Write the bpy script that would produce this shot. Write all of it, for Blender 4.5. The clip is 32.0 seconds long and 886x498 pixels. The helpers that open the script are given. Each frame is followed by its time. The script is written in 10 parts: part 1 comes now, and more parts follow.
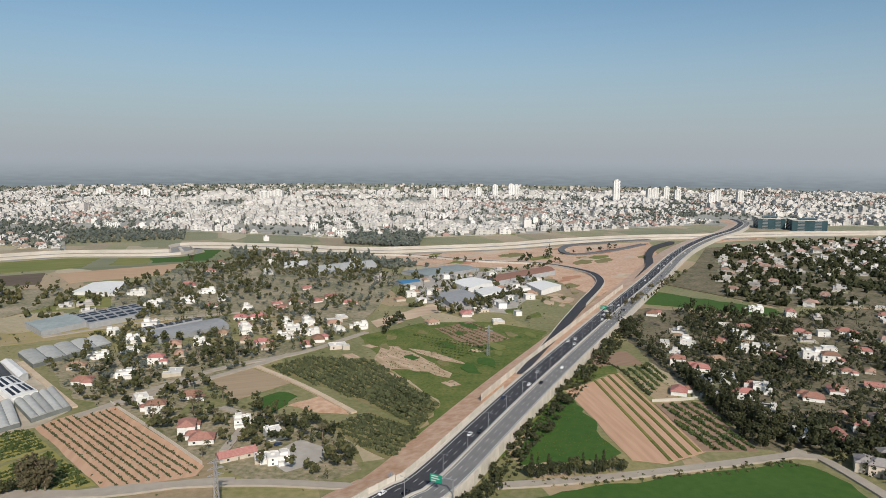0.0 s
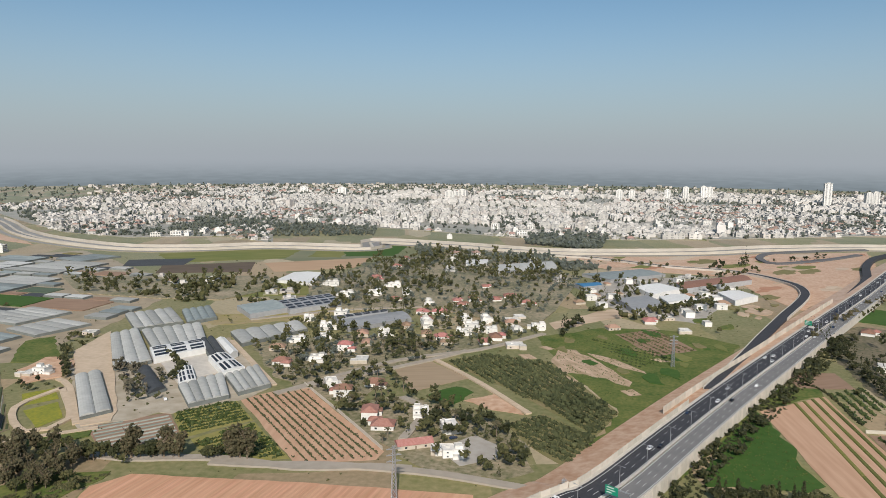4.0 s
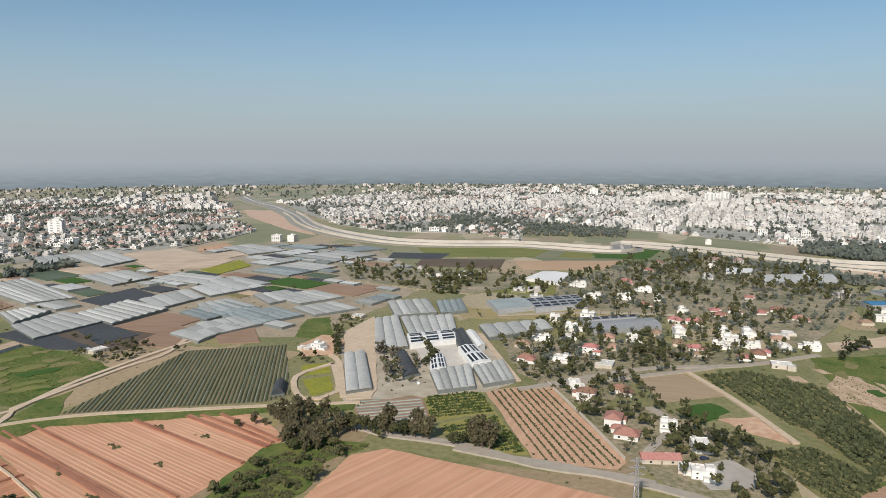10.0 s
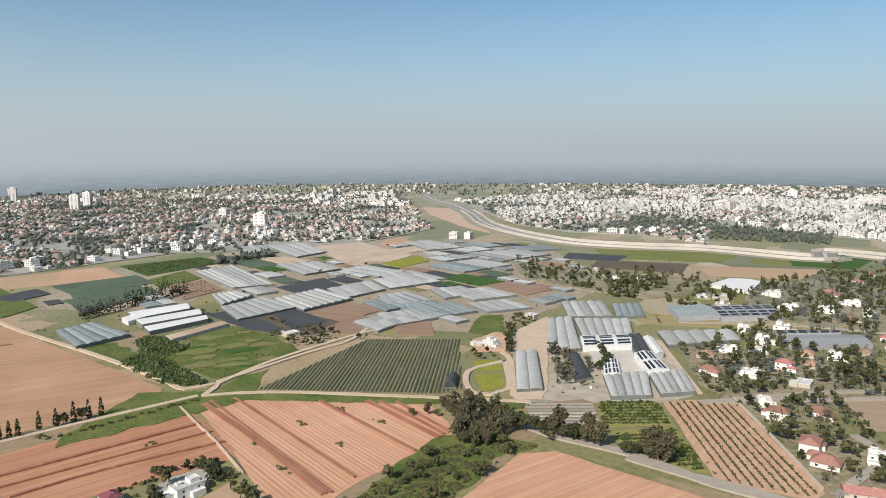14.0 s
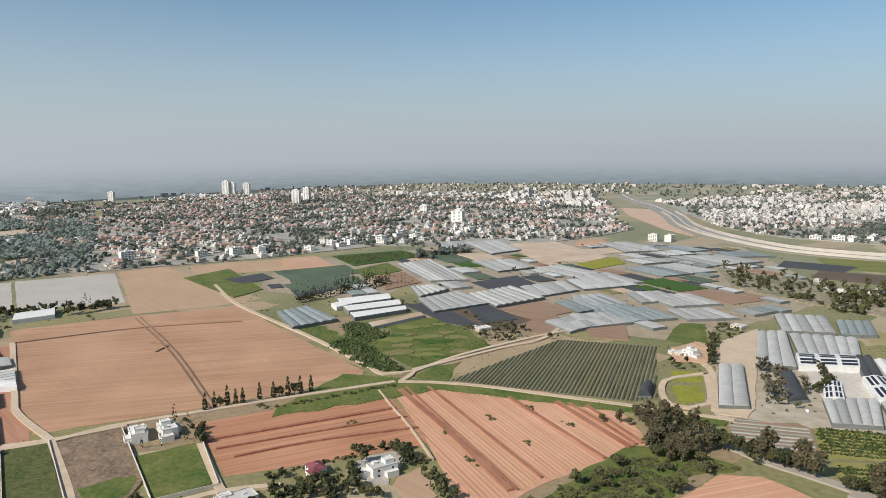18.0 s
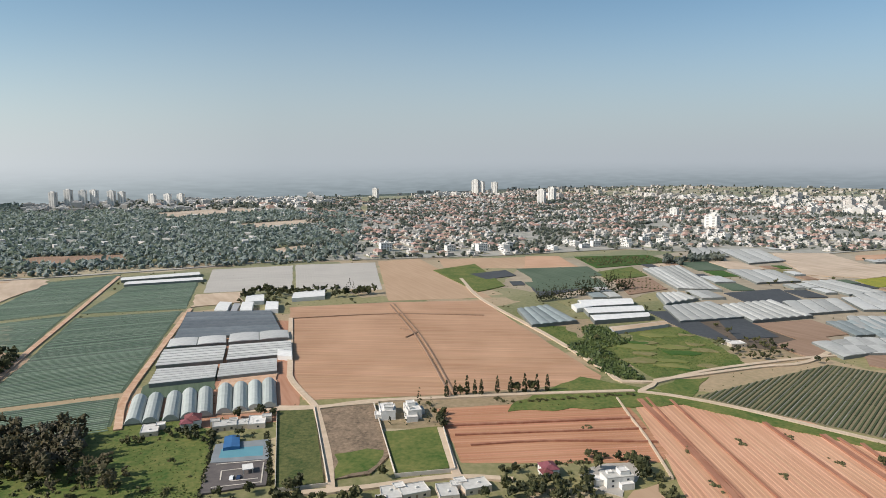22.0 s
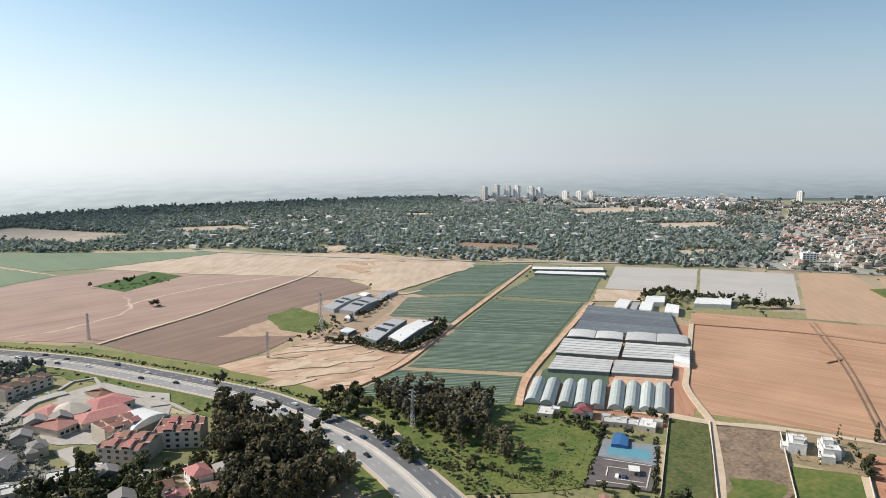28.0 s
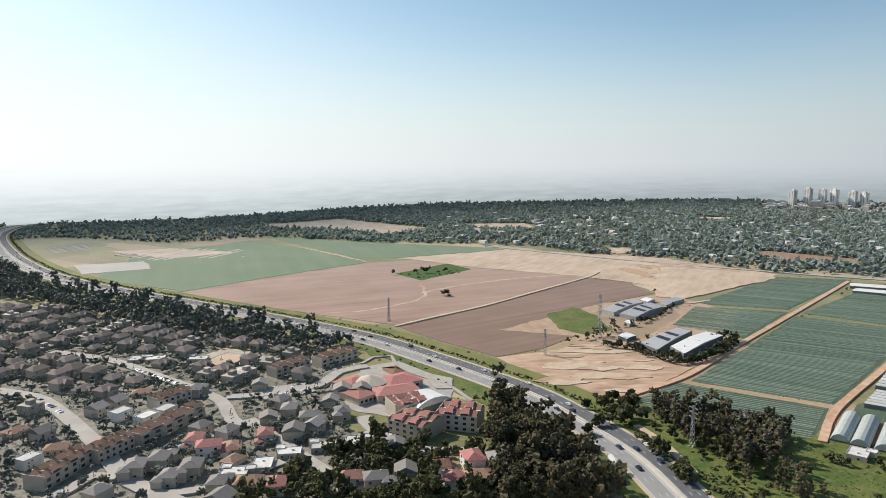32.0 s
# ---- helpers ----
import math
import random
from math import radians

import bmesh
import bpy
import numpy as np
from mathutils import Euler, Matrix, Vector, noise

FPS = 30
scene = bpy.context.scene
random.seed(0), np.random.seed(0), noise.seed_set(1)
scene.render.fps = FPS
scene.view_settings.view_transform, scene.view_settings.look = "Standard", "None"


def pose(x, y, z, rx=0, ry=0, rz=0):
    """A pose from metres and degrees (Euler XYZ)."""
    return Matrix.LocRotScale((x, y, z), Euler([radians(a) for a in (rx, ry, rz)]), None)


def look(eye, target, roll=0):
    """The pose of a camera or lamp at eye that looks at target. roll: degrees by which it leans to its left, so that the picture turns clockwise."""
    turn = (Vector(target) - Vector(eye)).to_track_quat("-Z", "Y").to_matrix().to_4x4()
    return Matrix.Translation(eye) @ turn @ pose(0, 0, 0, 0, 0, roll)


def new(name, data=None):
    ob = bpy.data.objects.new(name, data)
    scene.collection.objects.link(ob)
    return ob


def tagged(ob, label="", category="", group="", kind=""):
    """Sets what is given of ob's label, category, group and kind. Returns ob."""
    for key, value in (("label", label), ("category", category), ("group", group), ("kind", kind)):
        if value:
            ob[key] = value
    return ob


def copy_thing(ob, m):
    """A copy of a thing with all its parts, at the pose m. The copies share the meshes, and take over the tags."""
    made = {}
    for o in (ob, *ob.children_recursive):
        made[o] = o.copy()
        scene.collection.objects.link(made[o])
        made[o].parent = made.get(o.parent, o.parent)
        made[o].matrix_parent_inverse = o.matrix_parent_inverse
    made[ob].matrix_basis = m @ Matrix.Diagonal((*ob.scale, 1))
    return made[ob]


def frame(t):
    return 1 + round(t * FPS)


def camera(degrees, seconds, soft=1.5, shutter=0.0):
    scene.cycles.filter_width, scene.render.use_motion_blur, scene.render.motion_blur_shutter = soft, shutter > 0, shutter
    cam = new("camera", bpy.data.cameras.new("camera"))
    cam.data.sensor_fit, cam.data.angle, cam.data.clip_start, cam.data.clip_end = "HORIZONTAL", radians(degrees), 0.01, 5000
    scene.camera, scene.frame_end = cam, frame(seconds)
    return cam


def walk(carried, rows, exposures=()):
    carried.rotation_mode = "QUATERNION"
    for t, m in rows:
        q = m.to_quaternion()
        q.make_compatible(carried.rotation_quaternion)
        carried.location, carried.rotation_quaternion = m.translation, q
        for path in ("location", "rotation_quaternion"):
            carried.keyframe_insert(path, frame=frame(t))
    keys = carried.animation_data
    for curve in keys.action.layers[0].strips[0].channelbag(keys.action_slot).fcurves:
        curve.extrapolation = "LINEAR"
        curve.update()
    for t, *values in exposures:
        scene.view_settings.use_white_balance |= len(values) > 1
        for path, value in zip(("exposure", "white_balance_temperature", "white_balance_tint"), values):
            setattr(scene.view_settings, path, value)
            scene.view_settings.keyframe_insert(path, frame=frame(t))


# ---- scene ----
cam = camera(65.00, 32.0, soft=0.7)
# t, x, y, z, yaw, pitch, roll: a hovering drone that turns to its left
PATH = [
    (0.0, 4.81, -8.51, 153.61, 0.000, -7.674, 0.432),
    (0.5, 4.81, -8.09, 153.49, 1.892, -7.693, 0.425),
    (1.0, 4.80, -7.68, 153.37, 3.702, -7.707, 0.423),
    (1.5, 4.78, -7.27, 153.25, 5.489, -7.701, 0.430),
    (2.0, 4.75, -6.88, 153.13, 7.322, -7.695, 0.436),
    (2.5, 4.72, -6.50, 153.01, 9.195, -7.695, 0.433),
    (3.0, 4.67, -6.12, 152.89, 11.193, -7.702, 0.421),
    (3.5, 4.61, -5.76, 152.77, 13.030, -7.706, 0.381),
    (5.5, 4.28, -4.41, 152.31, 20.461, -7.714, 0.319),
    (6.0, 4.18, -4.10, 152.19, 22.020, -7.724, 0.261),
    (6.5, 4.06, -3.80, 152.08, 23.552, -7.716, 0.205),
    (7.0, 3.93, -3.51, 151.96, 25.088, -7.715, 0.155),
    (7.5, 3.80, -3.23, 151.85, 26.844, -7.710, 0.111),
    (8.0, 3.65, -2.95, 151.73, 28.591, -7.698, 0.073),
    (8.5, 3.50, -2.69, 151.62, 30.234, -7.694, 0.046),
    (9.0, 3.33, -2.44, 151.51, 31.867, -7.678, 0.019),
    (9.5, 3.16, -2.20, 151.40, 33.559, -7.669, -0.007),
    (10.0, 2.97, -1.97, 151.29, 35.328, -7.682, -0.026),
    (10.5, 2.78, -1.75, 151.18, 37.101, -7.695, -0.045),
    (11.0, 2.58, -1.54, 151.07, 38.803, -7.704, -0.067),
    (11.5, 2.36, -1.34, 150.96, 40.518, -7.690, -0.093),
    (12.0, 2.14, -1.15, 150.85, 42.274, -7.676, -0.122),
    (12.5, 1.91, -0.97, 150.74, 44.136, -7.668, -0.153),
    (13.0, 1.66, -0.80, 150.63, 45.999, -7.663, -0.174),
    (13.5, 1.41, -0.64, 150.53, 47.852, -7.683, -0.182),
    (14.0, 1.15, -0.49, 150.42, 49.736, -7.702, -0.181),
    (14.5, 0.88, -0.36, 150.31, 51.715, -7.715, -0.175),
    (16.5, -0.31, 0.10, 149.90, 59.438, -7.732, -0.172),
    (17.0, -0.63, 0.19, 149.79, 61.510, -7.741, -0.180),
    (17.5, -0.96, 0.26, 149.69, 63.625, -7.735, -0.193),
    (18.0, -1.30, 0.33, 149.59, 65.735, -7.722, -0.199),
    (18.5, -1.65, 0.39, 149.49, 67.857, -7.719, -0.197),
    (19.0, -2.01, 0.44, 149.39, 70.135, -7.713, -0.193),
    (19.5, -2.38, 0.47, 149.28, 72.562, -7.704, -0.186),
    (20.0, -2.76, 0.50, 149.18, 75.028, -7.694, -0.177),
    (20.5, -3.15, 0.52, 149.09, 77.448, -7.699, -0.166),
    (21.0, -3.55, 0.52, 148.99, 80.038, -7.679, -0.147),
    (21.5, -3.96, 0.52, 148.89, 82.806, -7.657, -0.112),
    (22.0, -4.38, 0.51, 148.79, 85.685, -7.633, -0.071),
    (22.5, -4.81, 0.48, 148.69, 88.407, -7.621, -0.036),
    (23.0, -5.25, 0.45, 148.60, 91.030, -7.626, -0.005),
    (23.5, -5.69, 0.40, 148.50, 93.683, -7.627, 0.013),
    (24.0, -6.15, 0.35, 148.40, 96.343, -7.644, 0.010),
    (24.5, -6.62, 0.28, 148.31, 99.017, -7.657, -0.012),
    (26.5, -8.59, -0.08, 147.93, 110.204, -7.655, -0.040),
    (27.0, -9.10, -0.19, 147.84, 113.047, -7.642, -0.057),
    (27.5, -9.63, -0.32, 147.75, 115.744, -7.632, -0.060),
    (28.0, -10.16, -0.45, 147.66, 118.373, -7.641, -0.057),
    (28.5, -10.71, -0.60, 147.57, 121.020, -7.658, -0.051),
    (29.0, -11.26, -0.76, 147.48, 123.705, -7.668, -0.046),
    (29.5, -11.83, -0.92, 147.39, 126.550, -7.656, -0.061),
    (30.0, -12.40, -1.10, 147.30, 129.404, -7.642, -0.079),
    (30.5, -12.99, -1.29, 147.21, 132.367, -7.619, -0.101),
    (31.0, -13.58, -1.48, 147.12, 135.499, -7.598, -0.130),
    (31.5, -14.19, -1.69, 147.03, 138.666, -7.579, -0.171),
    (32.0, -14.80, -1.91, 146.95, 141.678, -7.554, -0.216),
]
walk(cam, [(t, pose(x, y, z, 90 + p, -r, w)) for t, x, y, z, w, p, r in PATH],
     [(0, 0.01), (9, 0.07), (11, 0.14), (13.5, 0.27), (17, 0.2), (20, 0.18), (24, 0.33), (28, 0.43), (32, 0.31)])

# ---- light: hazy spring afternoon, sun behind the start of the turn ----
SUN_AZ, SUN_EL = 195.0, 38.0          # degrees to the left of +y, and above the horizon
world = bpy.data.worlds.new("hazy_sky")
scene.world = world
world.use_nodes = True
wn, wl = world.node_tree.nodes, world.node_tree.links
sky = wn.new("ShaderNodeTexSky")
sky.sky_type, sky.sun_disc = "NISHITA", False
sky.sun_elevation, sky.sun_rotation = radians(SUN_EL), radians(-SUN_AZ)
sky.altitude, sky.air_density, sky.dust_density, sky.ozone_density = 100, 0.8, 0.25, 3.0
wn["Background"].inputs["Strength"].default_value = 0.075
hue = wn.new("ShaderNodeMix")
hue.data_type, hue.blend_type = "RGBA", "MULTIPLY"
hue.inputs["Factor"].default_value, hue.inputs["B"].default_value = 1.0, (0.87, 1.05, 0.97, 1)
wl.new(sky.outputs[0], hue.inputs["A"])
wl.new(hue.outputs["Result"], wn["Background"].inputs["Color"])
# the smog that whitens the sky all round, most towards the sun
smog = wn.new("ShaderNodeTexSky")
smog.sky_type, smog.turbidity, smog.ground_albedo = "HOSEK_WILKIE", 10.0, 0.3
smog.sun_direction = (-math.sin(radians(SUN_AZ)) * math.cos(radians(SUN_EL)), math.cos(radians(SUN_AZ)) * math.cos(radians(SUN_EL)), math.sin(radians(SUN_EL)))
veil, both = wn.new("ShaderNodeBackground"), wn.new("ShaderNodeAddShader")
veil.inputs["Strength"].default_value = 0.75
cool = wn.new("ShaderNodeMix")
cool.data_type, cool.blend_type = "RGBA", "MULTIPLY"
cool.inputs["Factor"].default_value, cool.inputs["B"].default_value = 1.0, (0.87, 1.0, 1.07, 1)
wl.new(smog.outputs[0], cool.inputs["A"])
wl.new(cool.outputs["Result"], veil.inputs["Color"])
wl.new(wn["Background"].outputs[0], both.inputs[0])
wl.new(veil.outputs[0], both.inputs[1])
wl.new(both.outputs[0], wn["World Output"].inputs["Surface"])
sun_dir = Vector((-math.sin(radians(SUN_AZ)) * math.cos(radians(SUN_EL)), math.cos(radians(SUN_AZ)) * math.cos(radians(SUN_EL)), math.sin(radians(SUN_EL))))
sun = new("sun", bpy.data.lights.new("sun", "SUN"))
sun.data.energy, sun.data.angle, sun.data.color = 4.3, radians(1.0), (1.0, 0.92, 0.85)
sun.matrix_world = look(sun_dir * 1000, (0, 0, 0))

# ---- materials ----
MATS = {}
HAZE_SHEEN = ("ground", "furrows", "young_green", "far_crops", "stubble", "earth", "dirt", "town_streets", "graded", "pale_asphalt")   # grounds whose grazing sheen stands in for haze with distance


def mat(name, c1, c2=None, scale=0.2, rough=0.85, metal=0.0, bump=0.0, big=0.02, streak=None, island=0.0, spec=0.3, sheen=0.0, rand=0.0, big_amt=0.35, leafy=0.0):
    """Two-scale noise between two colours; streak=(degrees, stretch): grain drawn out along a direction of the plan."""
    if name in MATS:
        return MATS[name]
    m = bpy.data.materials.new(name)
    m.use_nodes = True
    n, l = m.node_tree.nodes, m.node_tree.links
    b = n["Principled BSDF"]
    b.inputs["Roughness"].default_value, b.inputs["Metallic"].default_value = rough, metal
    b.inputs["Specular IOR Level"].default_value = spec
    c2 = c2 or tuple(v * 0.75 for v in c1)
    geo = n.new("ShaderNodeNewGeometry")
    vec = geo.outputs["Position"]
    if streak:
        mp = n.new("ShaderNodeMapping")
        mp.inputs["Rotation"].default_value[2] = radians(-streak[0])
        mp.inputs["Scale"].default_value = (1.0 / streak[1], 1.0, 1.0)
        mp.vector_type = "POINT"
        rot = n.new("ShaderNodeVectorRotate")
        rot.rotation_type = "Z_AXIS"
        rot.inputs["Angle"].default_value = radians(-streak[0])
        l.new(vec, rot.inputs["Vector"])
        mp.inputs["Rotation"].default_value[2] = 0
        l.new(rot.outputs[0], mp.inputs["Vector"])
        vec = mp.outputs[0]
    fine, wide = n.new("ShaderNodeTexNoise"), n.new("ShaderNodeTexNoise")
    fine.inputs["Scale"].default_value, fine.inputs["Detail"].default_value = scale, 6
    wide.inputs["Scale"].default_value, wide.inputs["Detail"].default_value = big, 4
    l.new(vec, fine.inputs["Vector"])
    l.new(geo.outputs["Position"], wide.inputs["Vector"])
    mixf = n.new("ShaderNodeMath")
    mixf.operation = "MULTIPLY_ADD"
    l.new(wide.outputs[0], mixf.inputs[0])
    mixf.inputs[1].default_value = big_amt * 2
    l.new(fine.outputs[0], mixf.inputs[2])
    ramp = n.new("ShaderNodeMapRange")
    ramp.inputs["From Min"].default_value, ramp.inputs["From Max"].default_value = 0.30 + big_amt * 0.75, 0.68 + big_amt * 1.25
    l.new(mixf.outputs[0], ramp.inputs["Value"])
    mix = n.new("ShaderNodeMix")
    mix.data_type = "RGBA"
    mix.inputs["A"].default_value, mix.inputs["B"].default_value = (*c1, 1), (*c2, 1)
    l.new(ramp.outputs[0], mix.inputs["Factor"])
    col = mix.outputs["Result"]
    if island or rand:
        hsv = n.new("ShaderNodeHueSaturation")
        src = geo.outputs["Random Per Island"] if island else n.new("ShaderNodeObjectInfo").outputs["Random"]
        amt = island or rand
        val = n.new("ShaderNodeMapRange")
        val.inputs["To Min"].default_value, val.inputs["To Max"].default_value = 1 - amt, 1 + amt
        l.new(src, val.inputs["Value"])
        l.new(val.outputs[0], hsv.inputs["Value"])
        hue = n.new("ShaderNodeMapRange")
        hue.inputs["To Min"].default_value, hue.inputs["To Max"].default_value = 0.5 + amt * 0.06, 0.5 - amt * 0.06
        l.new(src, hue.inputs["Value"])
        l.new(hue.outputs[0], hsv.inputs["Hue"])
        l.new(col, hsv.inputs["Color"])
        col = hsv.outputs[0]
    l.new(col, b.inputs["Base Color"])
    # bluish sheen that paints haze onto leaves and crops
    if sheen:
        b.inputs["Sheen Weight"].default_value, b.inputs["Sheen Roughness"].default_value = sheen, 0.8
        b.inputs["Sheen Tint"].default_value = (0.84, 0.95, 1.0, 1)
    if bump:
        bp = n.new("ShaderNodeBump")
        bp.inputs["Strength"].default_value, bp.inputs["Distance"].default_value = bump, 0.3
        l.new(fine.outputs[0], bp.inputs["Height"])
        l.new(bp.outputs[0], b.inputs["Normal"])
    if leafy:
        tr, mx = n.new("ShaderNodeBsdfTranslucent"), n.new("ShaderNodeMixShader")
        l.new(col, tr.inputs["Color"])
        mx.inputs[0].default_value = leafy
        l.new(b.outputs[0], mx.inputs[1])
        l.new(tr.outputs[0], mx.inputs[2])
        l.new(mx.outputs[0], n["Material Output"].inputs["Surface"])
    # low-roughness bluish sheen: painted haze that grows towards the horizon
    if any(k in name for k in HAZE_SHEEN) and not sheen:
        b.inputs["Sheen Weight"].default_value, b.inputs["Sheen Roughness"].default_value = 0.45, 0.2
        b.inputs["Sheen Tint"].default_value = (0.84, 0.95, 1.0, 1)
    MATS[name] = m
    return m


GROUND = mat("dry_grass_ground", (0.14, 0.138, 0.05), (0.44, 0.325, 0.20), scale=0.28, big=0.014, bump=0.6)


def plots_over(m, wide, amount):
    """Small plots of greener, browner and paler land, drawn out along the lanes."""
    n, l = m.node_tree.nodes, m.node_tree.links
    geo, rot, mp, vor = n.new("ShaderNodeNewGeometry"), n.new("ShaderNodeVectorRotate"), n.new("ShaderNodeMapping"), n.new("ShaderNodeTexVoronoi")
    rot.rotation_type, rot.inputs["Angle"].default_value = "Z_AXIS", radians(-18)
    mp.inputs["Scale"].default_value = (1 / wide, 0.45 / wide, 0)
    vor.distance, vor.inputs["Scale"].default_value = "CHEBYCHEV", 1.0
    l.new(geo.outputs["Position"], rot.inputs["Vector"])
    l.new(rot.outputs[0], mp.inputs["Vector"])
    l.new(mp.outputs[0], vor.inputs["Vector"])
    sep, ramp, mix = n.new("ShaderNodeSeparateColor"), n.new("ShaderNodeValToRGB"), n.new("ShaderNodeMix")
    l.new(vor.outputs["Color"], sep.inputs[0])
    l.new(sep.outputs[0], ramp.inputs[0])
    ramp.color_ramp.interpolation = "CONSTANT"
    for i, (at, c) in enumerate(((0.0, (0.085, 0.12, 0.032)), (0.28, (0.18, 0.18, 0.06)), (0.5, (0.36, 0.26, 0.165)), (0.66, (0.12, 0.145, 0.05)), (0.82, (0.25, 0.18, 0.115)), (0.93, (0.42, 0.35, 0.24)))):
        e = ramp.color_ramp.elements[0] if i == 0 else ramp.color_ramp.elements.new(at)
        e.position, e.color = at, (*c, 1)
    mix.data_type = "RGBA"
    mix.inputs["Factor"].default_value = amount
    sock = n["Principled BSDF"].inputs["Base Color"]
    l.new(sock.links[0].from_socket, mix.inputs["A"])
    l.new(ramp.outputs[0], mix.inputs["B"])
    l.new(mix.outputs["Result"], sock)


plots_over(GROUND, 55.0, 0.55)
ASPHALT = mat("new_asphalt", (0.035, 0.036, 0.042), (0.055, 0.055, 0.06), scale=0.4, rough=0.8)
ASPHALT_OLD = mat("worn_asphalt", (0.14, 0.138, 0.138), (0.195, 0.188, 0.18), scale=0.15, rough=0.85)
CONCRETE = mat("pale_concrete", (0.55, 0.51, 0.45), (0.44, 0.40, 0.35), scale=0.3)
PAINT = mat("road_paint", (0.75, 0.75, 0.72), (0.6, 0.6, 0.58), scale=1.0)
DIRT = mat("orange_dirt", (0.40, 0.22, 0.125), (0.58, 0.405, 0.285), scale=0.25, big=0.05, bump=0.6)
TRACK = mat("pale_dirt_track", (0.56, 0.44, 0.32), (0.44, 0.34, 0.24), scale=0.3, big=0.05)
WHITE = mat("white_plaster", (0.76, 0.74, 0.70), (0.62, 0.60, 0.55), scale=0.6, rand=0.10)
CREAM = mat("cream_plaster", (0.55, 0.48, 0.39), (0.45, 0.39, 0.32), scale=0.6, rand=0.15)
TILE = mat("red_roof_tile", (0.27, 0.122, 0.092), (0.36, 0.19, 0.15), scale=0.8, rand=0.3)
FLATROOF = mat("pale_flat_roof", (0.62, 0.60, 0.56), (0.48, 0.46, 0.42), scale=0.5, rand=0.2)
GLASS = mat("dark_window_glass", (0.03, 0.035, 0.045), (0.05, 0.055, 0.06), rough=0.15, spec=0.5)
BARK = mat("bark", (0.16, 0.12, 0.08), (0.25, 0.2, 0.15), scale=2.0)
LEAF = mat("broad_leaves", (0.050, 0.060, 0.018), (0.150, 0.140, 0.050), scale=0.5, island=0.35, rough=0.7, leafy=0.4, sheen=0.05)
LEAF_GREY = mat("eucalyptus_leaves", (0.078, 0.070, 0.032), (0.180, 0.152, 0.076), scale=0.5, island=0.35, rough=0.7, leafy=0.4, sheen=0.05)
LEAF_DARK = mat("cypress_leaves", (0.026, 0.034, 0.014), (0.072, 0.074, 0.030), scale=0.5, island=0.35, rough=0.65, leafy=0.3)
# haze over the far woods is put into this paler colour and bluish sheen
LEAF_FAR_HAZED = mat("hazed_far_leaves", (0.098, 0.132, 0.088), (0.205, 0.235, 0.160), scale=0.03, island=0.25, rough=0.7, leafy=0.5, sheen=0.9, big=0.008)
# milder step: some haze in the colour and sheen of town trees
LEAF_TOWN = mat("hazed_street_leaves", (0.060, 0.075, 0.042), (0.138, 0.144, 0.088), scale=0.02, island=0.35, rough=0.7, leafy=0.45, sheen=0.4)


# ---- helpers ----
def part(name, bm, material, parent=None, label="", smooth=False):
    me = bpy.data.meshes.new(name)
    bm.to_mesh(me)
    bm.free()
    return part_me(name, me, material, parent, label, smooth)


def part_me(name, me, material, parent=None, label="", smooth=False):
    if not me.materials:
        me.materials.append(material)
    if smooth:
        me.shade_smooth()
    ob = new(name, me)
    if parent:
        ob.parent = parent
    if label:
        ob["label"] = label
    return ob


def add_box(bm, x0, y0, z0, x1, y1, z1):
    v = [bm.verts.new(p) for p in ((x0, y0, z0), (x1, y0, z0), (x1, y1, z0), (x0, y1, z0), (x0, y0, z1), (x1, y0, z1), (x1, y1, z1), (x0, y1, z1))]
    for f in ((3, 2, 1, 0), (4, 5, 6, 7), (0, 1, 5, 4), (1, 2, 6, 5), (2, 3, 7, 6), (3, 0, 4, 7)):
        bm.faces.new([v[i] for i in f])


def box_bm(*args):
    bm = bmesh.new()
    add_box(bm, *args)
    return bm


def mesh_np(name, verts, faces):
    """A mesh from vertices and faces, lists or whole arrays."""
    me = bpy.data.meshes.new(name)
    if isinstance(faces, list):
        me.from_pydata([tuple(v) for v in verts], [], faces)
    else:
        verts, k = np.asarray(verts, np.float32), faces.shape[1]
        me.vertices.add(len(verts))
        me.vertices.foreach_set("co", verts.ravel())
        me.loops.add(faces.size)
        me.loops.foreach_set("vertex_index", faces.astype(np.int32).ravel())
        me.polygons.add(len(faces))
        me.polygons.foreach_set("loop_start", np.arange(0, faces.size, k, dtype=np.int32))
    me.update()
    me.validate()
    return me


def inside(p, poly):
    x, y = p
    hit = False
    j = len(poly) - 1
    for i in range(len(poly)):
        (xi, yi), (xj, yj) = poly[i], poly[j]
        if (yi > y) != (yj > y) and x < (xj - xi) * (y - yi) / (yj - yi) + xi:
            hit = not hit
        j = i
    return hit


def spline(pts, step=8.0):
    """Points along a smooth line through pts."""
    P = [np.array(p, float) for p in pts]
    P = [2 * P[0] - P[1]] + P + [2 * P[-1] - P[-2]]
    out = []
    for i in range(1, len(P) - 2):
        n = max(1, int(np.linalg.norm(P[i + 1] - P[i]) / step))
        for k in range(n):
            t = k / n
            out.append(0.5 * (2 * P[i] + (P[i + 1] - P[i - 1]) * t + (2 * P[i - 1] - 5 * P[i] + 4 * P[i + 1] - P[i + 2]) * t * t + (3 * P[i] - P[i - 1] - 3 * P[i + 1] + P[i + 2]) * t ** 3))
    out.append(P[-2])
    return out


def sides(line):
    """The left-hand normal at each point of a line."""
    L = np.array([p[:2] for p in line])
    d = np.gradient(L, axis=0)
    d /= np.linalg.norm(d, axis=1)[:, None] + 1e-9
    return np.stack([-d[:, 1], d[:, 0]], 1)


